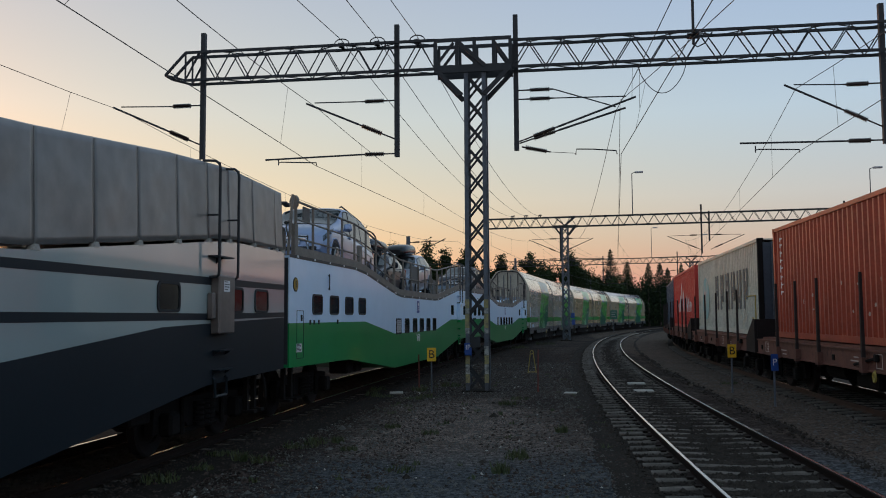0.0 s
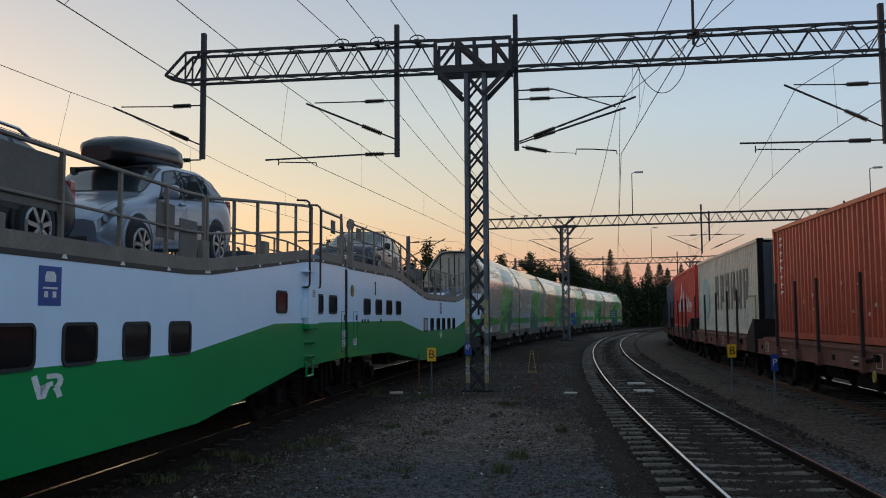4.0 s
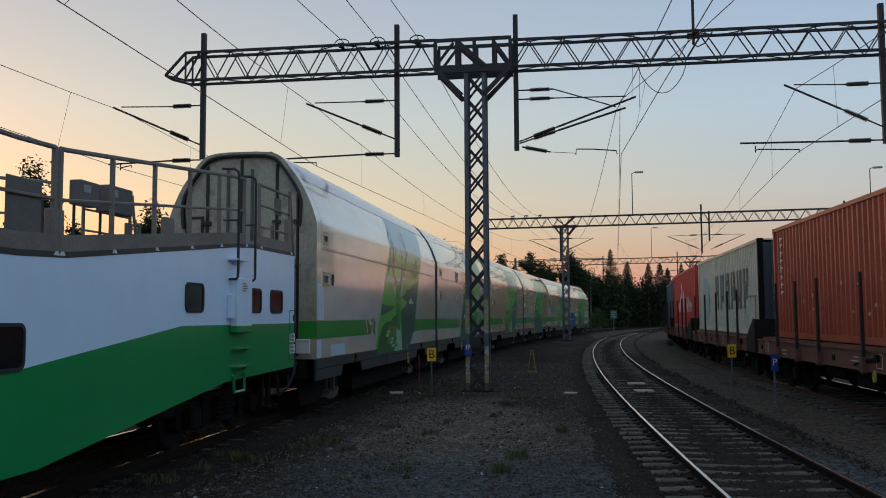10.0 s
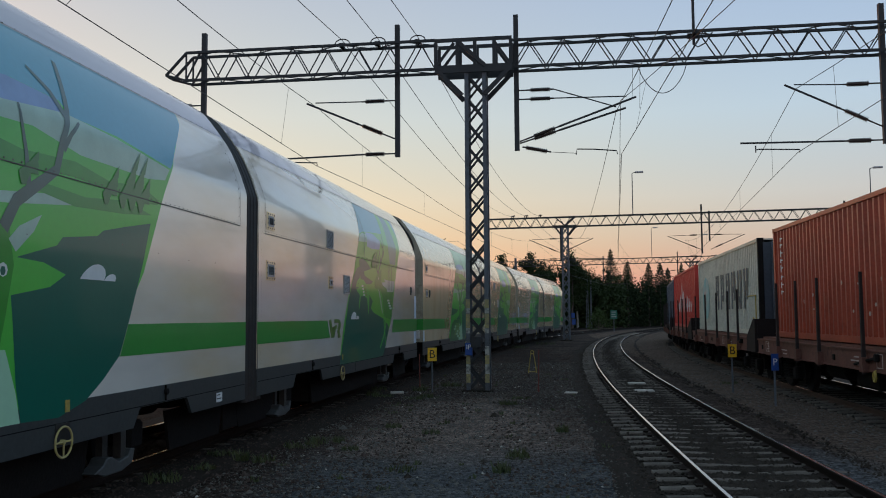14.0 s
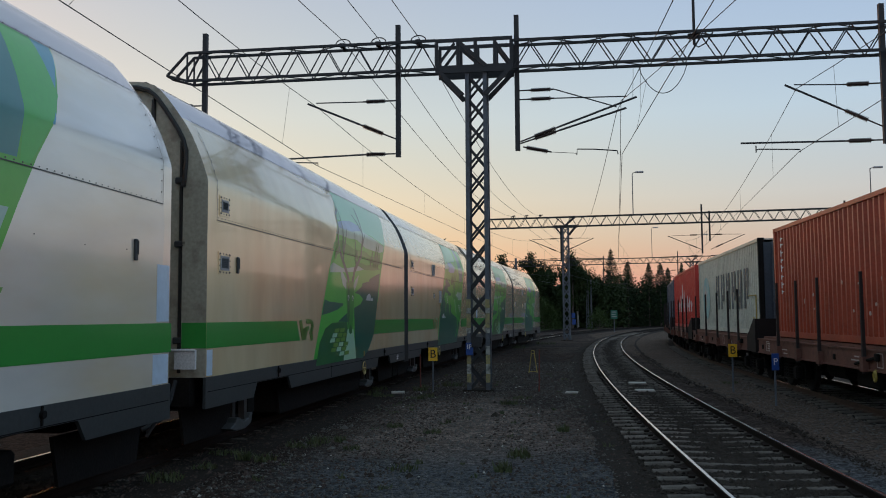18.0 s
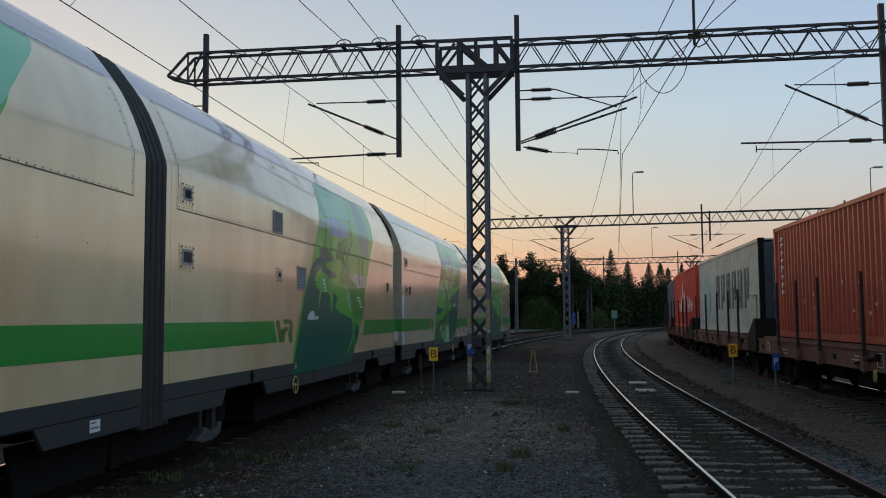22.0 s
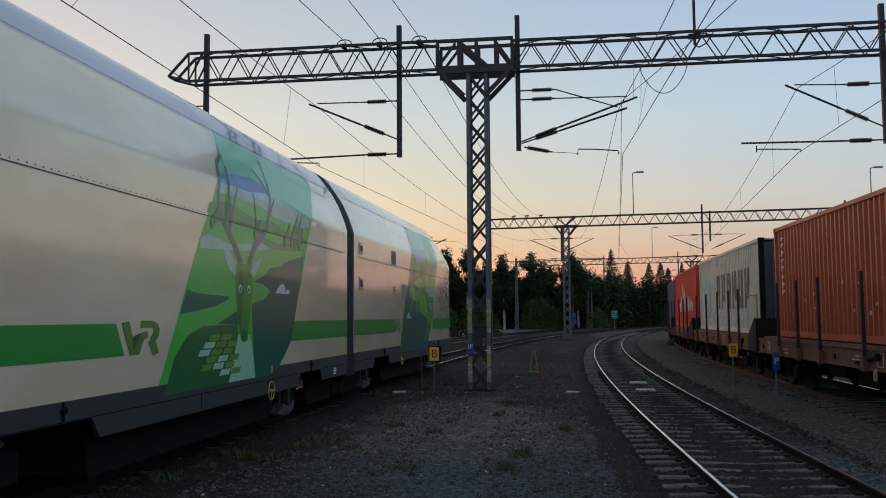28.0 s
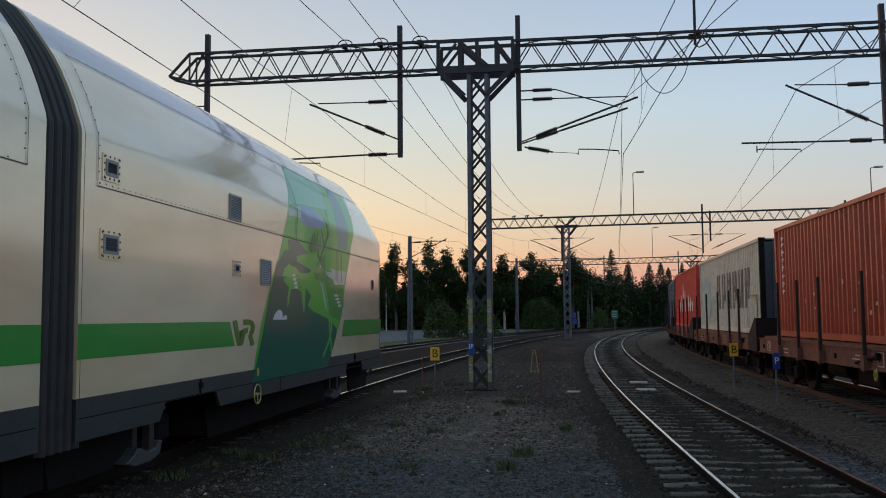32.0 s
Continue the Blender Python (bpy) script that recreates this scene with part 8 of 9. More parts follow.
put_on(2, W_TWO, mpv, 44.18, 48.58, 4.4)


# ======== container train on the siding ========
M["scuff"] = material("bare_scuffed_paint", (0.5, 0.36, 0.3), 0.6, bump=0.05)
M["letterdark"] = material("faded_dark_lettering", (0.05, 0.06, 0.07), 0.6, second=(0.16, 0.17, 0.17), scale=4, amount=0.6, bump=0.03)
M["boardred"] = material("dark_red_board_paint", (0.022, 0.015, 0.014), 0.7, second=(0.014, 0.011, 0.01), scale=3, amount=0.7, bump=0.1, spec=0.15)
M["fadedteal"] = material("faded_teal_patch", (0.22, 0.44, 0.44), 0.6, second=(0.42, 0.46, 0.44), scale=3, amount=0.9, bump=0.03)
M["darkrust"] = material("dark_rusty_steel", (0.024, 0.018, 0.016), 0.8, 0.1, second=(0.04, 0.025, 0.019), scale=4, amount=0.7, bump=0.15)
M["fadedwhite"] = material("faded_white_stencil", (0.55, 0.45, 0.4), 0.7, bump=0.05)

def corrugated(bm, x, y0, y1, z0, z1, out, pitch=0.278, depth=0.07, axis="x"):
    """A corrugated wall in the plane x (or y), its ribs standing out towards 'out'."""
    n = max(1, int((y1 - y0) / pitch))
    p = (y1 - y0) / n
    prof = []
    for i in range(n):
        a = y0 + i * p
        prof += [(a, 0), (a + p * 0.26, 0), (a + p * 0.5, -depth), (a + p * 0.76, -depth)]
    prof.append((y1, 0))
    put = (lambda d, a, z: (x + out * d, a, z)) if axis == "x" else (lambda d, a, z: (a, x + out * d, z))
    A = [bm.verts.new(put(d, a, z0)) for a, d in prof]
    B = [bm.verts.new(put(d, a, z1)) for a, d in prof]
    fs = [bm.faces.new((A[i], A[i + 1], B[i + 1], B[i])) for i in range(len(prof) - 1)]
    bmesh.ops.recalc_face_normals(bm, faces=fs)
    for f in fs:
        f.normal_update()
        n = f.normal.x if axis == "x" else f.normal.y
        if n * out < 0:
            f.normal_flip()


def container(s0, L, h, mat, label, z=1.485, dark_end=None):
    root = empty("shipping_container", label, "container", "containers on the siding")
    y0, y1 = -L / 2, L / 2
    z1 = z + h
    for s in (-1, 1):
        bm = bmesh.new()
        corrugated(bm, s * 1.2, y0 + 0.12, y1 - 0.12, z + 0.13, z1 - 0.08, s)
        part("side_wall", bm, mat, root, "corrugated side wall")
        bm = bmesh.new()
        box(bm, min(s * 1.2, s * 1.225), max(s * 1.2, s * 1.225), y0 + 0.1, y1 - 0.1, z, z + 0.14)
        part("bottom_rail", bm, mat, root)
        bm = bmesh.new()
        box(bm, min(s * 1.17, s * 1.225), max(s * 1.17, s * 1.225), y0 + 0.1, y1 - 0.1, z1 - 0.09, z1)
        part("top_rail", bm, mat, root)
        for y in (y0, y1):
            bm = bmesh.new()
            a, b = sorted((y, y + (0.13 if y < 0 else -0.13)))
            box(bm, min(s * 1.09, s * 1.228), max(s * 1.09, s * 1.228), a, b, z, z1 + 0.004)
            for zz in (z, z1 - 0.11):
                box(bm, min(s * 1.07, s * 1.235), max(s * 1.07, s * 1.235), a - (0.006 if y < 0 else -0.0), b + (0.0 if y < 0 else 0.006), zz, zz + 0.115)
            part("corner_post", bm, mat if dark_end is None or y > 0 else M["undergear"], root)
    bm = bmesh.new()
    box(bm, -1.17, 1.17, y0 + 0.05, y1 - 0.05, z1 - 0.05, z1 - 0.01)
    part("roof", bm, mat, root)
    bm = bmesh.new()
    box(bm, -1.17, 1.17, y0 + 0.05, y1 - 0.05, z + 0.02, z + 0.1)
    part("floor_frame", bm, M["undergear"], root)
    bm = bmesh.new()
    corrugated(bm, y1 - 0.04, -1.09, 1.09, z + 0.1, z1 - 0.1, 1, axis="y")
    part("end_wall", bm, dark_end or mat, root)
    for x0, x1 in ((-1.09, -0.005), (0.005, 1.09)):
        bm = bmesh.new()
        soft_box(bm, x0, x1, y0 + 0.02, y0 + 0.07, z + 0.12, z1 - 0.12, 0.01)
        d = part("door", bm, dark_end or mat, root, "container door leaf")
        for x in (x0 + 0.25, x1 - 0.25):
            bm = bmesh.new()
            bar(bm, (x, y0 - 0.01, z + 0.1), (x, y0 - 0.01, z1 - 0.1), 0.02, 8)
            part("lock_rod", bm, M["steel"], d, "vertical lock rod")
    root.matrix_basis = FREIGHT.set_pose(s0 + L / 2, half=L * 0.35)
    return root, y0, y1, z, z1


def mark(root, x, poly, mat, name="painted_mark"):
    bm = bmesh.new()
    prism(bm, poly, x - 0.004, x)
    return part(name, bm, mat, root)


orange, y0, y1, z0, z1 = container(11.55, 12.19, 2.865, M["orange"], "rusty orange corrugated shipping container on a flat wagon")
rng = random.Random(8)
for i, (a, b) in enumerate(((0.0, 0.1), (0.16, 0.1), (0.34, 0.16), (0.56, 0.1), (0.72, 0.18), (0.98, 0.12), (1.16, 0.16), (1.38, 0.1))):
    zt = z1 - 0.28 - a
    mark(orange, -1.206, ((y1 - 0.66, zt - b), (y1 - 0.6, zt - b), (y1 - 0.6, zt), (y1 - 0.66, zt)), M["signwhite"])
    mark(orange, -1.206, ((y1 - 0.82, zt - b * 0.5), (y1 - 0.66, zt - b * 0.5), (y1 - 0.66, zt - b * 0.5 + 0.03), (y1 - 0.82, zt - b * 0.5 + 0.03)), M["signwhite"])
for i in range(14):
    yy, zz = rng.uniform(y1 - 9, y1 - 2.2), z0 + rng.uniform(0.55, 1.25)
    w, hh = rng.uniform(0.02, 0.07), rng.uniform(0.02, 0.06)
    mark(orange, -1.204, [(yy + w * math.cos(a) * rng.uniform(0.6, 1.2), zz + hh * math.sin(a) * rng.uniform(0.6, 1.2)) for a in np.linspace(0, math.tau, 8)[:-1]], M["scuff"], "paint_scuff")

# ends of the grey container, their shade put into a dark slate colour
M_GREY_END = material("slate_end_paint", (0.045, 0.06, 0.078), 0.6, second=(0.03, 0.036, 0.046), scale=1.2, amount=0.6, grain=18, bump=0.05)
grey, y0, y1, z0, z1 = container(25.5, 12.35, 2.795, M["grey"], "weathered pale grey corrugated shipping container with dark lettering shapes", dark_end=M_GREY_END)
# the firm's name as plain dark shapes, the emblem as a pale patch
for k in range(6):
    a = 1.82 - k * 1.1
    zz, hh = z0 + 0.78, 1.25
    for p, w, cut in ((0.0, 0.24, 0.0), (0.42, 0.26, 0.28 if k % 2 else 0.0)):
        mark(grey, -1.206, [(a - p, zz + cut), (a - p - w, zz + cut), (a - p - w - 0.06, zz + hh), (a - p - 0.06, zz + hh)], M["letterdark"], "lettering_bar")
    zm = zz + (0.5, 0.3, 0.8, 0.55, 0.2, 0.65)[k]
    mark(grey, -1.206, [(a - 0.24, zm), (a - 0.44, zm), (a - 0.46, zm + 0.2), (a - 0.26, zm + 0.2)], M["letterdark"], "lettering_bar")
mark(grey, -1.206, [(y1 - 1.9 + 0.9 * math.cos(a), z0 + 1.25 + 0.85 * math.sin(a)) for a in np.linspace(0, math.tau, 13)[:-1]], M["fadedteal"], "emblem_patch")
mark(grey, -1.212, [(y1 - 1.7 + 0.3 * math.cos(a) * (1 if i % 2 else 0.6), z0 + 1.25 + 0.55 * math.sin(a) * (1 if i % 2 else 0.6)) for i, a in enumerate(np.linspace(0, math.tau, 13)[:-1])], M["fadedwhite"], "emblem_patch")
for p, q in (((y0 + 0.45, z0 + 0.35), (y0 + 0.45, z0 + 1.15)), ((y0 + 0.45, z0 + 1.15), (y0 + 1.6, z0 + 1.15)), ((y0 + 0.45, z0 + 0.35), (y0 + 0.9, z0 + 0.5))):
    bm = bmesh.new()
    bar(bm, (-1.25, *p), (-1.25, *q), 0.02, 6)
    part("hand_bar", bm, M["yellowold"], grey, "dull yellow bar")

red, y0, y1, z0, z1 = container(39.2, 12.19, 2.795, M["red"], "bright red shipping container with worn white lettering shapes")
rng = random.Random(3)
for k in range(9):
    yy = y1 - 2.2 - k * 0.95
    h1 = (0.75, 0.55, 0.9, 1.5, 1.1, 0.6, 0.8, 0.7, 0.5)[k]
    mark(red, -1.206, [(yy, z0 + 0.75), (yy - 0.28, z0 + 0.755), (yy - 0.36, z0 + 0.75 + h1 * 0.6), (yy - 0.2, z0 + 0.75 + h1), (yy + 0.04, z0 + 0.75 + h1 * 0.85)], M["signwhite"], "worn_letter_shape")
    mark(red, -1.209, [(yy - 0.36, z0 + 0.95), (yy - 0.7, z0 + 1.0 + rng.uniform(0, 0.3)), (yy - 0.66, z0 + 1.17)], M["signwhite"], "worn_letter_shape")
container(52.2, 12.19, 2.675, M["blue"], "dark slate-blue shipping container on a flat wagon")


def flat_wagon(s0, s1, stakes, label, wing=1.2):
    """A flat wagon from s0 to s1; wing: length of the slanted board at its nearer end."""
    L = s1 - s0
    mid = (s0 + s1) / 2
    root = empty("flat_wagon", label, "flat wagon", "flat wagons on the siding")
    y0, y1 = -L / 2, L / 2
    for s in (-1, 1):
        bm = bmesh.new()
        box(bm, min(s * 1.36, s * 1.42), max(s * 1.36, s * 1.42), y0 + wing, y1, 1.03, 1.37)
        box(bm, min(s * 1.3, s * 1.45), max(s * 1.3, s * 1.45), y0 + wing, y1, 1.37, 1.4)
        box(bm, min(s * 1.3, s * 1.45), max(s * 1.3, s * 1.45), y0 + wing, y1, 1.0, 1.03)
        part("side_sill", bm, M["wagonred"], root, "rusty oxide-red side sill")
        if wing:
            bm = bmesh.new()
            prism(bm, ((y0, 1.0), (y0 + wing - 0.003, 1.0), (y0 + wing - 0.003, 1.42), (y0 + 0.22, 1.95), (y0, 1.95)), min(s * 1.36, s * 1.44), max(s * 1.36, s * 1.44))
            part("end_board", bm, M["boardred"], root, "dark slanted end board")
    bm = bmesh.new()
    box(bm, -1.296, 1.296, y0 + 0.06, y1 - 0.06, 1.2, 1.455)
    part("floor", bm, M["wagonred"], root, "worn wagon floor")
    for y in np.linspace(y0 + 1.2, y1 - 1.2, 6):
        bm = bmesh.new()
        box(bm, -1.15, 1.15, y - 0.12, y + 0.12, 1.36, 1.482)
        part("bolster", bm, M["wagonred"], root)
    for u in stakes:
        y = u - mid
        for s in (-1, 1):
            bm = bmesh.new()
            bar(bm, (s * 1.485, y, 0.94), (s * 1.485, y, 2.86), 0.05, 4, 0.036)
            st = part("stake", bm, M["darkrust"], root, "dark rusty steel stake")
            bm = bmesh.new()
            box(bm, min(s * 1.425, s * 1.54), max(s * 1.425, s * 1.54), y - 0.09, y + 0.09, 0.98, 1.26)
            part("stake_pocket", bm, M["wagonred"], st)
    for y in (y0 + 1.9, y1 - 1.9):
        bogie(root, y, 0.9)
    for y, s in ((y0, -1), (y1, 1)):
        for x in (-0.95, 0.95):
            bm = bmesh.new()
            bar(bm, (x, y, 1.16), (x, y + s * 0.11, 1.16), 0.08, 10)
            bar(bm, (x, y + s * 0.11, 1.16), (x, y + s * 0.14, 1.16), 0.22, 16)
            part("buffer", bm, M["undergear"], root, "dark round buffer")
        bm = bmesh.new()
        box(bm, -1.356, 1.356, min(y, y - s * 0.06), max(y, y - s * 0.06), 0.98, 1.4)
        part("end_sill", bm, M["wagonred" if s > 0 or not wing else "boardred"], root)
    # framed and plain stencils along the sill
    for u in (y1 - 1.15, y0 + 5.4):
        for a, b, c, d in ((0, 0.3, 1.08, 1.095), (0, 0.3, 1.33, 1.345), (0, 0.02, 1.08, 1.345), (0.28, 0.3, 1.08, 1.345)):
            mark(root, -1.424, ((u + a, c), (u + b, c), (u + b, d), (u + a, d)), M["fadedwhite"], "stencil_frame")
    for u in (y1 - 0.55, y0 + 8.0, y0 + 10.6):
        bm = bmesh.new()
        soft_box(bm, -1.445, -1.42, u, u + 0.12, 1.12, 1.24, 0.01)
        part("lashing_eye", bm, M["undergear"], root, "dark lashing eye")
    for u, w, hh, k in ((y0 + 3.9, 0.5, 0.16, 3), (y1 - 2.9, 0.6, 0.18, 2), (y1 - 1.2, 0.22, 0.26, 4), (y0 + 6.6, 0.45, 0.22, 3)):
        for i in range(k):
            mark(root, -1.424, ((u, 1.08 + i * hh / k), (u + w * (0.6 + 0.4 * (i % 2)), 1.08 + i * hh / k), (u + w * (0.6 + 0.4 * (i % 2)), 1.08 + i * hh / k + 0.025), (u, 1.08 + i * hh / k + 0.025)), M["fadedwhite"], "stencil_bar")
    bm = bmesh.new()
    box(bm, -0.5, 0.5, y0 + 3.2, y1 - 3.2, 0.95, 1.3)
    soft_box(bm, -1.1, -0.6, -0.8, 0.5, 0.6, 1.0, 0.05)
    bar(bm, (-0.9, 1.2, 0.85), (-0.9, 2.4, 0.85), 0.2, 12)
    part("underframe", bm, M["undergear"], root, "dark underframe with an air tank")
    if not wing:
        bm = bmesh.new()
        tube(bm, [(-1.47, 16.1 - mid + 0.06 * math.cos(a), 0.92 + 0.085 * math.sin(a)) for a in np.linspace(0, math.tau, 15)], 0.022, 6)
        bar(bm, (-1.47, 16.1 - mid, 0.99), (-1.44, 16.1 - mid, 1.04), 0.02, 6)
        part("hand_ring", bm, M["yellowold"], root, "dull yellow ring handle")
    else:
        bm = bmesh.new()
        box(bm, -1.358, 1.358, y0, y0 + 0.05, 1.402, 1.95)
        part("end_board", bm, M["boardred"], root, "dark upright end board across the wagon")
    bm = bmesh.new()
    lever = 16.6 - mid if s0 < 12 else y0 + 2.6
    bar(bm, (-1.46, lever - 0.6, 1.27), (-1.46, lever + 0.55, 1.1), 0.028, 6)
    soft_box(bm, -1.5, -1.42, lever - 0.66, lever - 0.54, 1.2, 1.34, 0.02)
    part("brake_lever", bm, M["undergear"], root)
    root.matrix_basis = FREIGHT.set_pose(mid, half=L * 0.35)
    return root


WAGON_LABEL = "rusty oxide-red flat wagon with tall stakes under a container"
flat_wagon(10.4, 24.95, (12.4, 14.5, 16.58, 19.26, 20.91, 22.62), WAGON_LABEL, 0.0)
flat_wagon(25.25, 38.75, (27.62, 29.39, 31.71, 34.42, 37.2), WAGON_LABEL, 1.25)
flat_wagon(39.05, 51.85, (41.0, 43.04, 45.5, 48.7, 50.6), WAGON_LABEL, 2.2)
flat_wagon(52.1, 65.5, (54.4, 57.0, 60.0, 63.5), WAGON_LABEL, 2.0)
flat_wagon(65.8, 79.0, (68, 70.5, 73, 76, 78), "empty rusty flat wagon with tall stakes", 1.2)


# ======== small things by the tracks ========
def sign_board(x, y, z0, z1, w, words, plate, ink, post, turn=0.0, label=""):
    root = empty("marker_sign", label, "sign", "marker signs", m=pose(x, y, 0, 0, 0, turn))
    bm = bmesh.new()
    bar(bm, (0, 0.03, -0.1), (0, 0.03, z1 - 0.02), 0.024, 10)
    part("sign_post", bm, post, root, "grey steel post")
    bm = bmesh.new()
    soft_box(bm, -w / 2, w / 2, -0.012, 0.004, z0, z1, 0.004)
    p = part("sign_plate", bm, plate, root)
    h = min(z1 - z0, w * 1.3)
    text_part("sign_letter", words, h * 0.98, Matrix.Translation((0, -0.016, (z0 + z1) / 2)) @ Matrix.Rotation(radians(90), 4, "X"), ink, p, 0.002)
    return root


sign_board(-0.334, 24.55, 0.85, 1.22, 0.25, "B", M["yellow"], M["black"], M["steel"], 2, "small yellow marker sign with black letter B on a post")
sign_board(7.735, 23.96, 0.93, 1.28, 0.24, "B", M["yellow"], M["black"], M["steel"], 5, "small yellow marker sign with black letter B on a post")
sign_board(7.485, 20.22, 0.8, 1.18, 0.17, "P", M["signblue"], M["signwhite"], M["steel"], 4, "small blue marker sign with white letter P on a post")
t8 = radians(PORTAL_TURN)
ipx, ipy = PORTAL.x - 0.24 * math.cos(t8) - 0.4 * math.sin(t8), PORTAL.y + 0.24 * math.sin(t8) - 0.4 * math.cos(t8)
root = empty("mast_sign", "small blue letter plate fixed to the lattice mast", "sign", m=pose(ipx, ipy, 0, 0, 0, -PORTAL_TURN))
bm = bmesh.new()
soft_box(bm, -0.1, 0.1, 0.0, 0.06, 1.0, 1.34, 0.005)
part("sign_plate", bm, M["signblue"], root)
text_part("sign_letter", "IP", 0.19, Matrix.Translation((0.0, -0.004, 1.22)) @ Matrix.Rotation(radians(90), 4, "X"), M["signwhite"], root, 0.002)


def stake(x, y, h, lean):
    bm = bmesh.new()
    bar(bm, (0, 0, -0.05), (lean, 0, h), 0.017, 8)
    bar(bm, (0, 0, 0.0), (lean * 0.15, 0, 0.14), 0.026, 8)
    ob = part("marker_stake", bm, M["redstake"])
    ob.location = (x, y, 0)
    tagged(ob, "thin red wooden marker stake in the gravel", "stake", "marker stakes")


stake(2.575, 24.52, 1.14, 0.02)
stake(-0.70, 25.5, 1.0, -0.01)
root = empty("trestle", "small pale yellow A-shaped trestle on the gravel", "trestle", m=pose(3.21, 32.55, 0, 0, 0, -8))
for a, b in (((-0.15, 0, 0), (-0.05, 0, 0.72)), ((0.15, 0, 0), (0.05, 0, 0.72)), ((-0.15, 0.3, 0), (-0.05, 0.06, 0.72)), ((0.15, 0.3, 0), (0.05, 0.06, 0.72))):
    bm = bmesh.new()
    bar(bm, a, b, 0.012, 6)
    part("leg", bm, M["yellowold"], root)
bm = bmesh.new()
bar(bm, (-0.14, 0, 0.05), (0.14, 0, 0.05), 0.011, 6)
part("crossbar", bm, M["yellowold"], root)
bm = bmesh.new()
tube(bm, [(0.06 * math.cos(a), 0.03, 0.76 + 0.06 * math.sin(a)) for a in np.linspace(0, math.tau, 11)], 0.012, 6)
part("top_ring", bm, M["yellowold"], root)


def slab(x, y, w, d, turn, z=0.0, h=0.05, label="pale concrete slab lying on the gravel"):
    bm = bmesh.new()
    soft_box(bm, -w / 2, w / 2, -d / 2, d / 2, 0, h, 0.012)
    for v in bm.verts:
        v.co += Vector((noise.noise(v.co * 9 + Vector((x, 0, 0))), noise.noise(v.co * 9 + Vector((0, y, 0))), 0)) * 0.012
    ob = part("concrete_slab", bm, M["concrete"])
    ob.matrix_basis = pose(x, y, z, 0, 0, turn)
    tagged(ob, label, "slab", "concrete slabs")


slab(-1.28, 24.2, 0.36, 0.4, 4)
slab(3.38, 23.9, 0.34, 0.35, -12, h=0.04)
slab(5.72, 26.6, 0.5, 0.5, -8, 0.03, label="pale cover slab between the rails")
slab(5.35, 23.95, 0.5, 0.5, -7, 0.03, label="pale cover slab between the rails")
slab(-2.2, 26.6, 0.5, 0.25, 10, h=0.04)
slab(2.0, 40.5, 0.22, 0.2, 14, h=0.04)

# ======== masts, poles and signs farther off ========
def far_mast(x, y, h, arm_to=0.0, arm_z=0.0, w=0.42):
    root = empty("line_mast", "slim lattice steel mast beside the far track", "mast", "line masts", m=pose(x, y, 0, 0, 0, -12))
    bm = bmesh.new()
    soft_box(bm, -0.4, 0.4, -0.4, 0.4, -0.3, 0.05, 0.03)
    base = part("footing", bm, M["concrete"], root)
    lattice_mast(base, h, w, w * 0.6, w, w * 0.6, 0.6, joined=True)
    if arm_to:
        bm = bmesh.new()
        s = 1 if arm_to > 0 else -1
        bar(bm, (0, 0, arm_z), (arm_to, 0, arm_z + 0.08), 0.03, 6)
        bar(bm, (0, 0, arm_z - 1.2), (arm_to * 1.03, 0, arm_z + 0.25), 0.035, 6)
        bar(bm, (0, 0, arm_z - 1.7), (arm_to * 1.3, 0, arm_z - 1.75), 0.03, 6)
        part("arm_tube", bm, M["darksteel"], root)
        bm = bmesh.new()
        insulator(bm, (s * 0.3, 0, arm_z + 0.01), (s * 1.0, 0, arm_z + 0.03))
        part("insulator", bm, M["porcelain"], root)
    return root


far_mast(-2.72, 69.3, 8.4, 2.9, 7.9)
far_mast(9.1, 111.5, 9.4)
far_mast(23.6, 146.0, 8.2, w=0.5)
far_mast(24.3, 146.5, 8.2, w=0.3)
far_mast(41.5, 185.0, 9.0, w=0.5)
far_mast(42.4, 185.5, 9.0, w=0.3)


def board_sign(x, y, z0, z1, w, mat, label):
    root = empty("road_sign", label, "sign", m=pose(x, y, 0, 0, 0, -8))
    bm = bmesh.new()
    bar(bm, (0, 0.05, -0.1), (0, 0.05, z1), 0.05, 8)
    part("sign_post", bm, M["steel"], root)
    bm = bmesh.new()
    soft_box(bm, -w / 2, w / 2, -0.02, 0.02, z0, z1, 0.01)
    p = part("sign_plate", bm, mat, root)
    for k in range(3):
        bm = bmesh.new()
        zz = z0 + (z1 - z0) * (0.2 + 0.27 * k)
        box(bm, -w * 0.36, w * (0.36 - 0.15 * (k % 2)), -0.03, -0.021, zz, zz + 0.1)
        part("text_bar", bm, M["slatgrey"], p)


SIGN_GREEN = material("green_sign_paint", (0.015, 0.13, 0.085), 0.5, bump=0.02)
board_sign(21.8, 114.0, 1.7, 2.8, 0.85, SIGN_GREEN, "green board with pale bars on a post by the track")
t2 = radians(13.6)
for z0, z1, dx in ((1.9, 2.35, 0.55), (1.35, 1.8, 0.6)):
    bm = bmesh.new()
    soft_box(bm, -0.15, 0.15, -0.02, 0.02, z0, z1, 0.01)
    ob = part("mast_sign", bm, M["signblue"])
    ob.matrix_basis = pose(10.52 + dx * math.cos(t2), 76.19 - dx * math.sin(t2) - 0.05, 0, 0, 0, -13.6)
    tagged(ob, "small blue plate fixed beside the far lattice mast", "sign")
    bm = bmesh.new()
    box(bm, -0.3, -0.15, -0.01, 0.01, z0 + 0.1, z0 + 0.16)
    part("bracket", bm, M["steel"], ob)
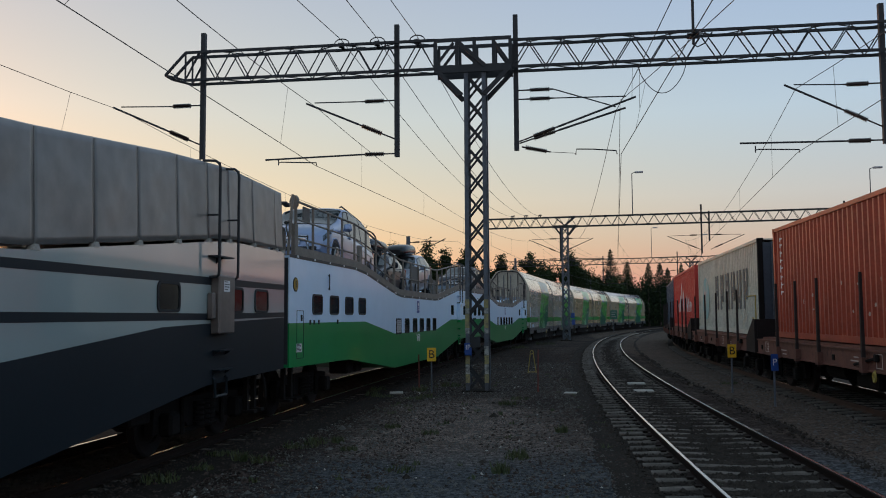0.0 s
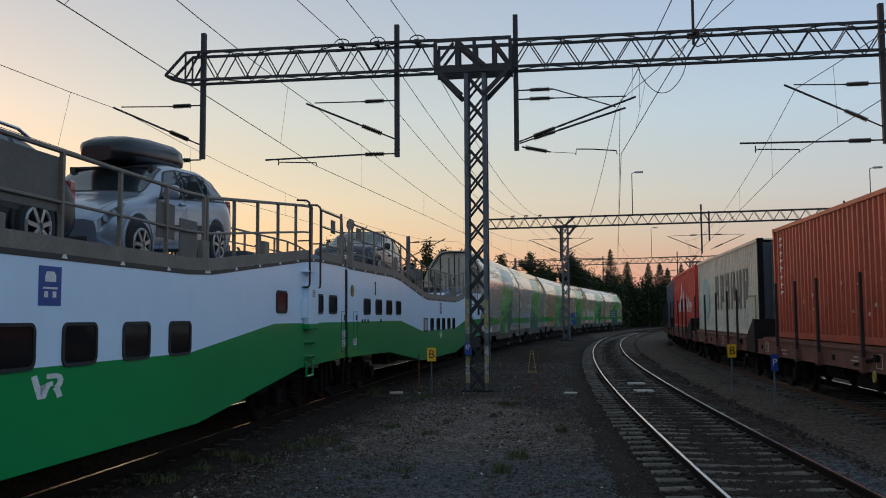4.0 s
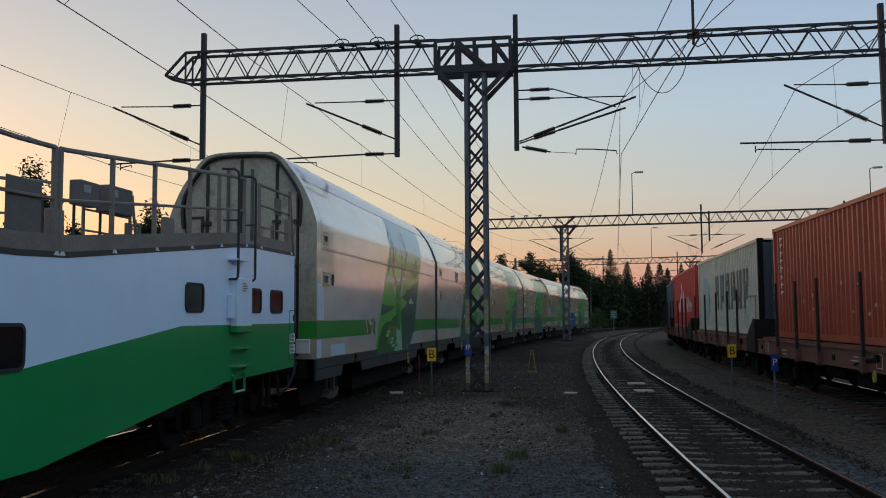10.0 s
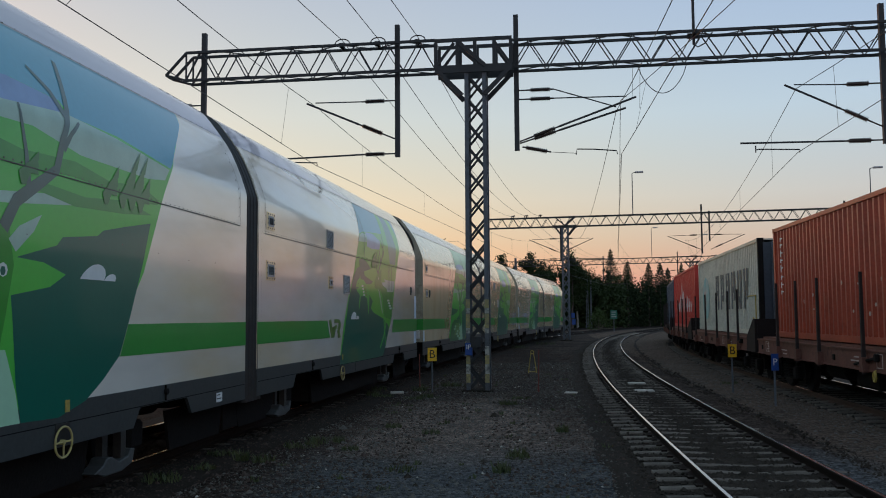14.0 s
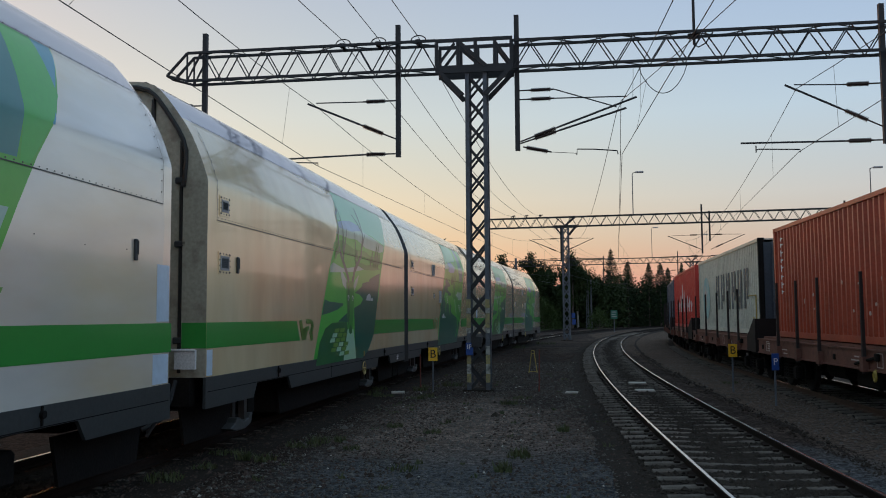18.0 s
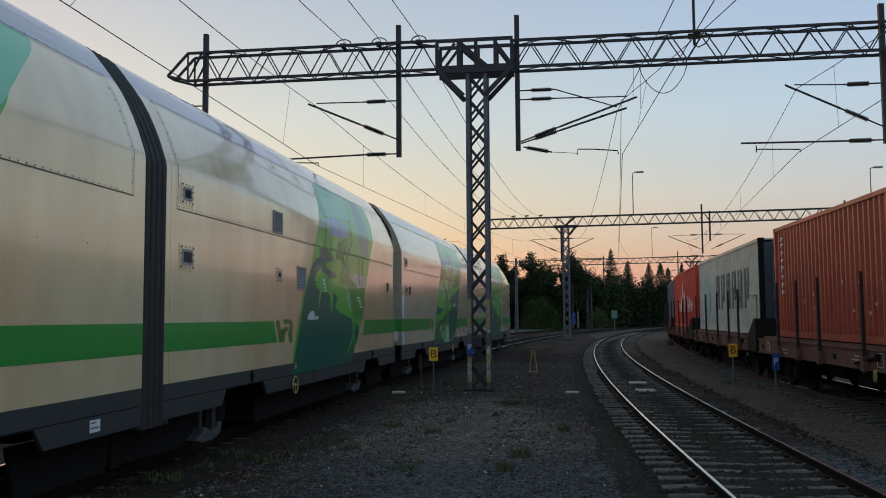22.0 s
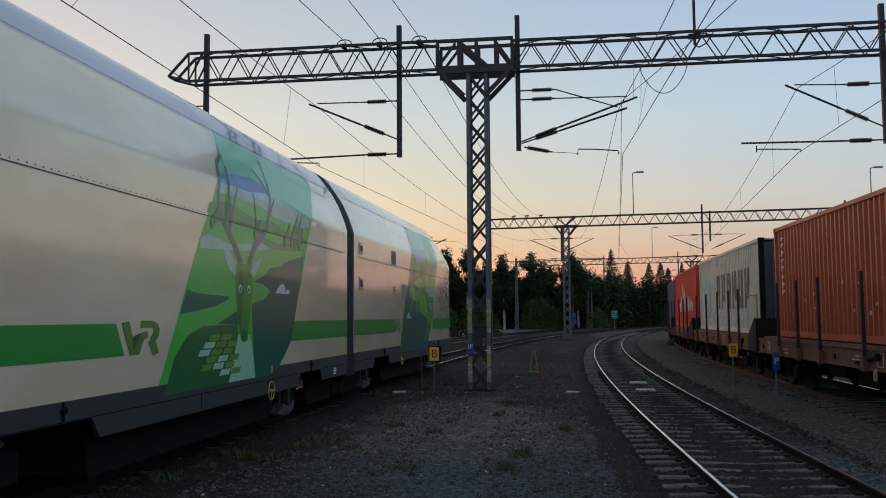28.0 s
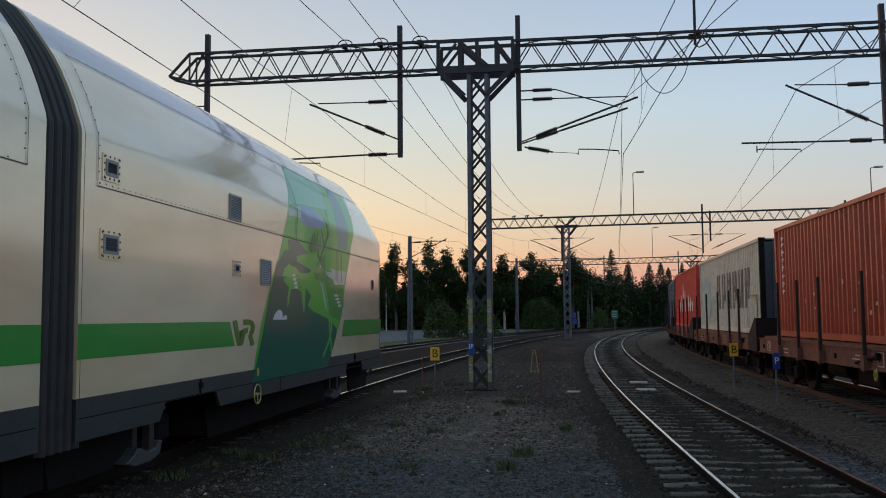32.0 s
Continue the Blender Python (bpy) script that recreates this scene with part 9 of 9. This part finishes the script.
for x, y, h in ((-9.2, 140, 7.0), (-5.5, 150, 6.5), (1.5, 150, 5.5)):
    bm = bmesh.new()
    bar(bm, (0, 0, -0.1), (0, 0, h), 0.07, 8, 0.05)
    ob = part("lamp_pole", bm, M["signwhite"])
    ob.location = (x, y, 0)
    tagged(ob, "slim white pole beside the road", "pole", "white poles")
    bm = bmesh.new()
    soft_box(bm, -0.1, 0.5, -0.1, 0.1, h - 0.05, h + 0.08, 0.03)
    part("pole_head", bm, M["signwhite"], ob)

# ======== road and grass beyond the tracks ========
def flat_patch(name, pts, z, mat, label, category):
    bm = bmesh.new()
    f = bm.faces.new([bm.verts.new((x, y, z)) for x, y in pts])
    bmesh.ops.recalc_face_normals(bm, faces=[f])
    if f.normal.z < 0:
        f.normal_flip()
    return tagged(part(name, bm, mat), label, category, kind="structure")


verge = [OUTER.at(s, -2.4) for s in range(20, 180, 10)]
verge2 = [OUTER.at(s, -5.2) for s in range(20, 180, 10)]
road_far = [OUTER.at(s, -30) for s in range(20, 180, 10)]
flat_patch("grass_verge", verge + verge2[::-1], 0.006, M["grass"], "strip of dull grass beside the far track", "grass")
flat_patch("road", verge2 + road_far[::-1], 0.01, M["asphalt"], "grey asphalt road beyond the tracks", "road")
flat_patch("lawn", road_far + [(-200, 300), (-200, 20)][::1], 0.008, M["grass"], "dark grass under the trees", "grass")


# ======== trees ========
def leaf_cloud(name, pts, size, mat, parent, rng, flat=0.0):
    """Many small four-sided leaves round the given points (x, y, z, spread)."""
    n = len(pts)
    P = np.array(pts)
    c = P[:, :3] + rng.normal(size=(n, 3)) * P[:, 3:4]
    a = rng.normal(size=(n, 3))
    a /= np.linalg.norm(a, axis=1)[:, None]
    b = rng.normal(size=(n, 3))
    b -= a * (a * b).sum(1)[:, None]
    b /= np.linalg.norm(b, axis=1)[:, None]
    if flat:
        a[:, 2] *= 1 - flat
        b[:, 2] *= 1 - flat
    s = size * rng.uniform(0.5, 1.3, size=(n, 1))
    V = np.stack([c - a * s, c + b * s * 0.55, c + a * s, c - b * s * 0.55], 1).reshape(-1, 3)
    F = [(4 * i, 4 * i + 1, 4 * i + 2, 4 * i + 3) for i in range(n)]
    me = bpy.data.meshes.new(name)
    me.from_pydata(V.tolist(), [], F)
    me.materials.append(mat)
    ob = new(name, me)
    if parent:
        ob.parent = parent
    return ob


def broadleaf(x, y, h, w, seed, label, leaves=1500, bark="bark", size=0.3, low=0.25):
    rng = np.random.default_rng(seed)
    r = random.Random(seed)
    root = empty("tree", label, "tree", "trees", m=pose(x, y, 0))
    bm = bmesh.new()
    pts = [Vector((0, 0, -0.2))]
    for i in range(1, 8):
        pts.append(Vector((r.uniform(-0.12, 0.12) * i * 0.4, r.uniform(-0.12, 0.12) * i * 0.4, h * 0.9 * i / 7)))
    for i in range(7):
        bar(bm, pts[i], pts[i + 1], 0.02 * h * (1 - i / 7.6), 8, 0.02 * h * (1 - (i + 1) / 7.6), cap=False)
    part("trunk", bm, M[bark], root, "grey tree trunk" if bark == "bark" else "pale birch trunk")
    cl = []
    for i in range(18):
        u = r.uniform(low, 0.97)
        base = pts[int(u * 6.99)].lerp(pts[min(7, int(u * 6.99) + 1)], (u * 6.99) % 1)
        prof = math.sin(math.pi * min(1, (u - low) / (1 - low) * 0.8 + 0.2)) ** 0.7
        a = r.uniform(0, math.tau)
        ln = w * prof * r.uniform(0.45, 1.0)
        tip = base + Vector((math.cos(a) * ln, math.sin(a) * ln, ln * r.uniform(0.1, 0.7)))
        bm = bmesh.new()
        mid = base.lerp(tip, 0.55) + Vector((0, 0, ln * 0.08))
        bar(bm, base, mid, 0.006 * h * (1.1 - u), 5, 0.004 * h * (1.1 - u), cap=False)
        bar(bm, mid, tip, 0.004 * h * (1.1 - u), 5, 0.012, cap=False)
        part("limb", bm, M[bark], root)
        for k in range(int(leaves / 18)):
            q = base.lerp(tip, r.uniform(0.25, 1.08))
            cl.append((q.x, q.y, q.z, ln * 0.13 + 0.16))
    for k in range(int(leaves * 0.12)):
        q = pts[7] + Vector((0, 0, r.uniform(-0.16, 0.1) * h))
        cl.append((q.x, q.y, q.z, 0.035 * h))
    leaf_cloud("crown", cl, size, M["leaf"], root, rng)
    return root


def spruce(x, y, h, w, seed):
    rng = np.random.default_rng(seed)
    r = random.Random(seed)
    root = empty("tree", "tall dark spruce with a pointed crown", "tree", "trees", m=pose(x, y, 0))
    bm = bmesh.new()
    bar(bm, (0, 0, -0.2), (0, 0, h), 0.016 * h, 8, 0.015)
    part("trunk", bm, M["bark"], root, "straight spruce trunk")
    cl = []
    z = h * 0.08
    while z < h * 0.985:
        ln = 2.3 * w * (1 - z / h) ** 1.05 * r.uniform(0.65, 1.15) + 0.03
        n = 9
        for k in range(n):
            a = k * math.tau / n + r.uniform(-0.4, 0.4)
            l2 = ln * r.uniform(0.7, 1.1)
            for j in range(12):
                u = ((j + r.random()) / 12) ** 0.8
                cl.append((math.cos(a) * l2 * u, math.sin(a) * l2 * u, z - l2 * u * 0.32 + 0.1 * l2 * u * u, 0.02 + 0.06 * l2 * u))
        z += h * 0.02 + 0.04
    leaf_cloud("crown", cl, 0.15, M["needle"], root, rng)
    return root


def bush(x, y, w, h, seed, label, leaves=1400, mat="bushleaf"):
    rng = np.random.default_rng(seed)
    root = empty("bush", label, "bush", "bushes", m=pose(x, y, 0))
    r = random.Random(seed)
    cl = []
    for i in range(9):
        a, e = r.uniform(0, math.tau), r.uniform(0.25, 0.95)
        q = Vector((math.cos(a) * w * 0.7 * (1 - e * 0.5), math.sin(a) * w * 0.7 * (1 - e * 0.5), h * e * 0.8))
        bm = bmesh.new()
        bar(bm, (q.x * 0.1, q.y * 0.1, -0.05), q, 0.04, 5, 0.015, cap=False)
        part("stem", bm, M["bark"], root)
    for i in range(leaves):
        a, e = r.uniform(0, math.tau), r.random()
        k = r.uniform(0.7, 1.0) * (1 + 0.32 * noise.noise((math.cos(a) * 1.6 + seed, math.sin(a) * 1.6, e * 2.6)))
        cl.append((math.cos(a) * w * math.cos(e * 1.45) * k, math.sin(a) * w * math.cos(e * 1.45) * k, h * math.sin(e * 1.45) * k, 0.1))
    leaf_cloud("foliage", cl, 0.15, M[mat], root, rng)


BIRCH = "slender birch with a loose dark crown"
TREES = ((-7.6, 140, 13.4, 2.8), (-2.6, 138, 13.6, 3.2), (0.6, 141, 12.6, 2.9), (3.6, 138, 12.4, 3.0), (-11.0, 146, 10.5, 3.0), (9.6, 142, 11.6, 2.4), (14.0, 145, 12.0, 3.0), (16.6, 150, 11.0, 2.6), (20.5, 142, 11.9, 4.0), (22.6, 150, 11.2, 3.4), (6.6, 146, 10.6, 3.0), (12.0, 150, 10.2, 3.0), (18.4, 155, 10.5, 3.2), (-14.5, 112, 11.4, 2.6), (-10.2, 112, 12.5, 2.2), (-33.0, 71, 14.4, 2.0), (-35.0, 73, 10.6, 3.2), (-32.2, 77, 10.0, 3.2), (-30.2, 79, 9.2, 2.6), (-26.6, 80, 12.0, 2.4), (-24.4, 84, 11.0, 2.2), (-20.0, 96, 9.5, 2.6), (-5.0, 150, 11.2, 3.2), (25.0, 156, 9.6, 3.0), (28.0, 160, 9.0, 3.2))
for i, (x, y, h, w) in enumerate(TREES):
    broadleaf(x, y, h, w, 40 + i, BIRCH if i % 3 else "broad dark deciduous tree beyond the tracks", 8000 if y < 100 else 6500, "birchbark" if i % 2 else "bark", 0.15 if y < 100 else 0.19)
for i, (x, y, h, w) in enumerate(((30.2, 160, 14.4, 3.2), (33.6, 162, 12.3, 3.0), (38.4, 166, 12.2, 2.8), (40.8, 167, 12.3, 2.7), (35.4, 170, 10.5, 2.6), (43.5, 172, 11.5, 2.8), (47, 175, 12.5, 3.0), (31.2, 168, 10.8, 2.8))):
    spruce(x, y, h, w, 90 + i)
bush(15.3, 141.0, 3.5, 4.8, 5, "large rounded dark green bush beyond the track", 6500)
bush(-0.4, 90.0, 2.0, 3.4, 6, "loose leafy shrub beside the road", 2600)
bush(3.4, 92.0, 2.4, 3.2, 7, "loose leafy shrub beside the road", 3000)
bush(23.5, 135.0, 2.0, 3.0, 8, "dark shrub beyond the track", 900)


def woods(name, spans, seed, count, label):
    """Joined far underwood: leaves heaped along a line of the plan."""
    rng = np.random.default_rng(seed)
    pts = []
    for i in range(count):
        k = rng.integers(len(spans))
        (xa, ya), (xb, yb), h = spans[k]
        u = rng.random()
        top = h * (0.75 + 0.35 * noise.noise((u * 17 + k * 3, k, 0)))
        pts.append((xa + (xb - xa) * u, ya + (yb - ya) * u + rng.normal() * 3, top * rng.random() ** 0.8, 0.35))
    ob = leaf_cloud(name, pts, 0.36, M["leaf"], None, rng)
    return tagged(ob, label, "woods", kind="stuff")


woods("underwood", (((-12, 150), (32, 158), 10.5), ((-10, 150), (28, 157), 8.0), ((26, 164), (60, 184), 10.0), ((55, 185), (110, 200), 10.0)), 3, 75000, "dense dark underwood beyond the tracks")
woods("underwood", (((-95, 100), (-12, 165), 9.5), ((-160, 40), (-95, 100), 10.0)), 4, 26000, "dense dark underwood far beyond the road")

# ======== weeds and loose stones ========
def tuft(bm, x, y, h, w, n, seed):
    rng = random.Random(seed)
    for i in range(n):
        a, rad = rng.uniform(0, math.tau), w * math.sqrt(rng.random())
        px, py = x + math.cos(a) * rad, y + math.sin(a) * rad
        l = h * rng.uniform(0.4, 1.1)
        d = Vector((rng.uniform(-0.5, 0.5), rng.uniform(-0.5, 0.5), 1)).normalized()
        s = Vector((rng.uniform(-1, 1), rng.uniform(-1, 1), 0)).normalized() * 0.01 * (1 + l)
        b0 = Vector((px, py, -0.01))
        v = [bm.verts.new(b0 - s), bm.verts.new(b0 + s), bm.verts.new(b0 + d * l * 0.6 + s * 0.7), bm.verts.new(b0 + d * l * 0.6 - s * 0.7), bm.verts.new(b0 + d * l + Vector((d.x, d.y, -0.3)) * l * 0.25)]
        bm.faces.new((v[0], v[1], v[2], v[3]))
        bm.faces.new((v[3], v[2], v[4]))


M["weed"] = material("green_weed", (0.045, 0.065, 0.02), 0.7, second=(0.085, 0.085, 0.03), scale=5, amount=0.7, bump=0)
WEEDS = ((-2.6, 12.9, 0.16, 0.16), (-2.95, 13.0, 0.2, 0.1), (-3.3, 12.3, 0.12, 0.2), (-2.1, 14.7, 0.18, 0.16), (-1.75, 14.9, 0.14, 0.12), (0.75, 11.9, 0.2, 0.12), (1.1, 13.3, 0.16, 0.12), (-1.9, 23.6, 0.22, 0.2), (-0.5, 23.0, 0.14, 0.2), (-2.3, 14.4, 0.12, 0.28), (-3.35, 13.6, 0.12, 0.25), (-0.95, 16.8, 0.13, 0.16), (-0.25, 15.9, 0.12, 0.16), (2.1, 16.0, 0.17, 0.12), (1.5, 21.0, 0.16, 0.22), (1.05, 13.1, 0.14, 0.2), (-0.75, 22.6, 0.1, 0.3), (-1.6, 23.2, 0.12, 0.3), (-0.7, 25.0, 0.2, 0.2), (-1.9, 25.4, 0.16, 0.3), (1.9, 22.4, 0.1, 0.25), (-3.6, 11.4, 0.16, 0.25), (-1.5, 14.0, 0.1, 0.15), (-0.6, 12.1, 0.1, 0.2), (0.2, 26.6, 0.2, 0.3), (8.6, 27.0, 0.1, 0.3), (4.9, 58.0, 0.3, 0.6), (7.5, 66.0, 0.3, 0.8))
bm = bmesh.new()
for i, (x, y, h, w) in enumerate(WEEDS):
    tuft(bm, x, y, h, w, 90 if w > 0.2 else 60, 300 + i)
wr = random.Random(77)
for i in range(70):
    wy = 8 + 24 * wr.random()
    tuft(bm, -6.545 + 0.1245 * wy + 2.6 + 6.0 * wr.random() ** 1.6, wy, wr.uniform(0.05, 0.12), wr.uniform(0.04, 0.12), 14, 500 + i)
tagged(part("weeds", bm, M["weed"]), "small tufts of green weeds in the gravel", "weeds", kind="stuff")


def stones(name, count, place, size, mat, label, seed):
    """Small angular stones, joined; place(rng) gives x, y, z."""
    rng = np.random.default_rng(seed)
    C = np.array([place(rng) for _ in range(count)])
    base = np.array([(1, 0, 0), (-1, 0, 0), (0, 1, 0), (0, -1, 0), (0, 0, 0.7), (0, 0, -0.7)], float)
    tri = ((0, 2, 4), (2, 1, 4), (1, 3, 4), (3, 0, 4), (2, 0, 5), (1, 2, 5), (3, 1, 5), (0, 3, 5))
    s = size * np.exp(rng.normal(size=(count, 1, 1)) * 0.45)
    V = base[None] * rng.uniform(0.6, 1.3, size=(count, 6, 3)) * s
    a = rng.uniform(0, math.tau, size=count)
    x = V[..., 0] * np.cos(a)[:, None] - V[..., 1] * np.sin(a)[:, None]
    y = V[..., 0] * np.sin(a)[:, None] + V[..., 1] * np.cos(a)[:, None]
    V = np.stack([x, y, V[..., 2]], -1) + C[:, None, :]
    F = [(6 * i + p, 6 * i + q, 6 * i + r) for i in range(count) for p, q, r in tri]
    me = bpy.data.meshes.new(name)
    me.from_pydata(V.reshape(-1, 3).tolist(), [], F)
    me.materials.append(mat)
    return tagged(new(name, me), label, "stones", kind="stuff")


def yard_place(rng):
    y = 6 + 34 * rng.random() ** 1.7
    x = float(np.interp(y, MAIN.y, MAIN.x)) + 2.0 + rng.random() * (float(np.interp(y, LOOP.y, LOOP.x)) - float(np.interp(y, MAIN.y, MAIN.x)) - 3.6)
    return x, y, 0.004


def bed_place(line, s0, s1, w, p=1.5, fill=0.014):
    def f(rng):
        s = s0 + (s1 - s0) * rng.random() ** p
        off = max(-1.9, min(1.6, rng.normal() * w))
        x, y = line.at(s, off)
        return x, y, fill if abs(off) < 0.73 else (0.03 if off < 0 and fill > 0.03 else 0.016) - 0.08 * max(0, abs(off) - 1.3) / 0.6
    return f


def right_place(rng):
    y = 12 + 30 * rng.random() ** 1.4
    x = float(np.interp(y, LOOP.y, LOOP.x)) + 1.4 + rng.random() * 2.2
    return x, y, 0.003


stones("gravel_stones", 26000, yard_place, 0.012, M["stone"], "scattered small grey gravel stones", 1)
stones("pale_stones", 260, yard_place, 0.017, M["concrete"], "a few pale stones in the gravel", 2)
stones("ballast_stones", 44000, bed_place(LOOP, 6, 75, 1.0, 1.9, 0.034), 0.022, M["ballaststone"], "dark crushed ballast stones between the rails", 3)
stones("ballast_stones", 9000, bed_place(MAIN, 10, 80, 0.95, 1.5), 0.024, M["ballaststone"], "dark crushed ballast stones under the train", 4)
stones("ballast_stones", 6000, bed_place(FREIGHT, 14, 70, 0.75, 1.3), 0.024, M["ballaststone"], "dark crushed ballast stones under the wagons", 5)


def shoulder_place(line, s0, s1, off0, off1, z, p=1.6):
    def f(rng):
        x, y = line.at(s0 + (s1 - s0) * rng.random() ** p, off0 + (off1 - off0) * rng.random() ** 1.7)
        return x, y, z
    return f


stones("shoulder_stones", 16000, shoulder_place(MAIN, 9, 60, 0.95, 4.3, 0.006), 0.017, M["brownstone"], "rusty brown ballast stones beside the train", 7)
stones("shoulder_stones", 9000, shoulder_place(LOOP, 6, 50, -1.2, -3.6, 0.006), 0.015, M["brownstone"], "brown ballast stones beside the empty track", 8)
stones("shoulder_stones", 5000, shoulder_place(LOOP, 8, 50, 0.88, 1.9, 0.045), 0.018, M["ballaststone"], "dark ballast over the sleeper ends", 9)
stones("dark_stones", 1100, yard_place, 0.019, M["ballaststone"], "scattered dark stones in the gravel", 11)
stones("grey_stones", 1500, yard_place, 0.02, M["stone"], "scattered grey stones in the gravel", 12)
stones("gravel_stones", 3500, right_place, 0.014, M["stone"], "scattered small grey gravel stones", 6)

# ======== sleepers ========
SLEEPER_STEP = 0.55


def sleepers(line, s0, s1, parent, seed, sink=0.0):
    rng = random.Random(seed)
    kinds = []
    for v in range(5):
        bm = bmesh.new()
        rows = []
        for i in range(7):
            x = -1.31 + 2.62 * i / 6 + (rng.uniform(-0.03, 0.03) if i in (0, 6) else 0)
            h = (0.052, 0.068, 0.054, 0.036, 0.054, 0.068, 0.052)[i] + rng.uniform(-0.005, 0.005)
            w = 0.078 + rng.uniform(-0.015, 0.01)
            rows.append([bm.verts.new(q) for q in ((x, -w, -0.08), (x, -w, h - 0.02), (x, -w + 0.022, h), (x, w - 0.022, h), (x, w, h - 0.02), (x, w, -0.08))])
        for a, b in zip(rows, rows[1:]):
            for q in range(5):
                bm.faces.new((a[q], a[q + 1], b[q + 1], b[q]))
        bm.faces.new(rows[0]), bm.faces.new(rows[-1])
        bmesh.ops.recalc_face_normals(bm, faces=bm.faces[:])
        kinds.append(part("sleeper", bm, M["sleeper"], parent, "weathered grey sleeper"))
    s = s0
    k = 0
    while s < s1:
        m = line.set_pose(s) @ pose(rng.uniform(-0.03, 0.03), 0, rng.uniform(-0.008, 0.002) - sink, 0, 0, rng.uniform(-1, 1))
        if k < 5:
            kinds[k].matrix_basis = m
        else:
            twin(kinds[rng.randrange(5)], m)
        s += SLEEPER_STEP
        k += 1


sleepers(LOOP, -8.2, 110, T_LOOP, 1)
sleepers(MAIN, -8.15, 100, T_MAIN, 2, 0.052)
sleepers(FREIGHT, -4.5, 60, T_FREIGHT, 3, 0.012)
sleepers(OUTER, 30, 100, T_OUTER, 4, 0.02)


def fasteners(line, s0, s1, parent):
    """Rail clips on the nearest sleepers."""
    bm = bmesh.new()
    for x in (-0.9, -0.69, 0.69, 0.9):
        box(bm, x - 0.04, x + 0.04, -0.05, 0.05, 0.055, 0.085)
    me = None
    s = s0
    while s < s1:
        if me is None:
            me = part("rail_clip", bm, M["rail"], parent)
            me.matrix_basis = line.set_pose(s)
        else:
            twin(me, line.set_pose(s))
        s += SLEEPER_STEP


fasteners(LOOP, 5, 32, T_LOOP)


# ======== movement ========
def motions():
    times = [0.5 * i for i in range(65)]
    for thing, mid, half, local in MOVING:
        walk(thing, [(t, MAIN.set_pose(mid + gone(t), 0, 0, half) @ local) for t in times])


motions()
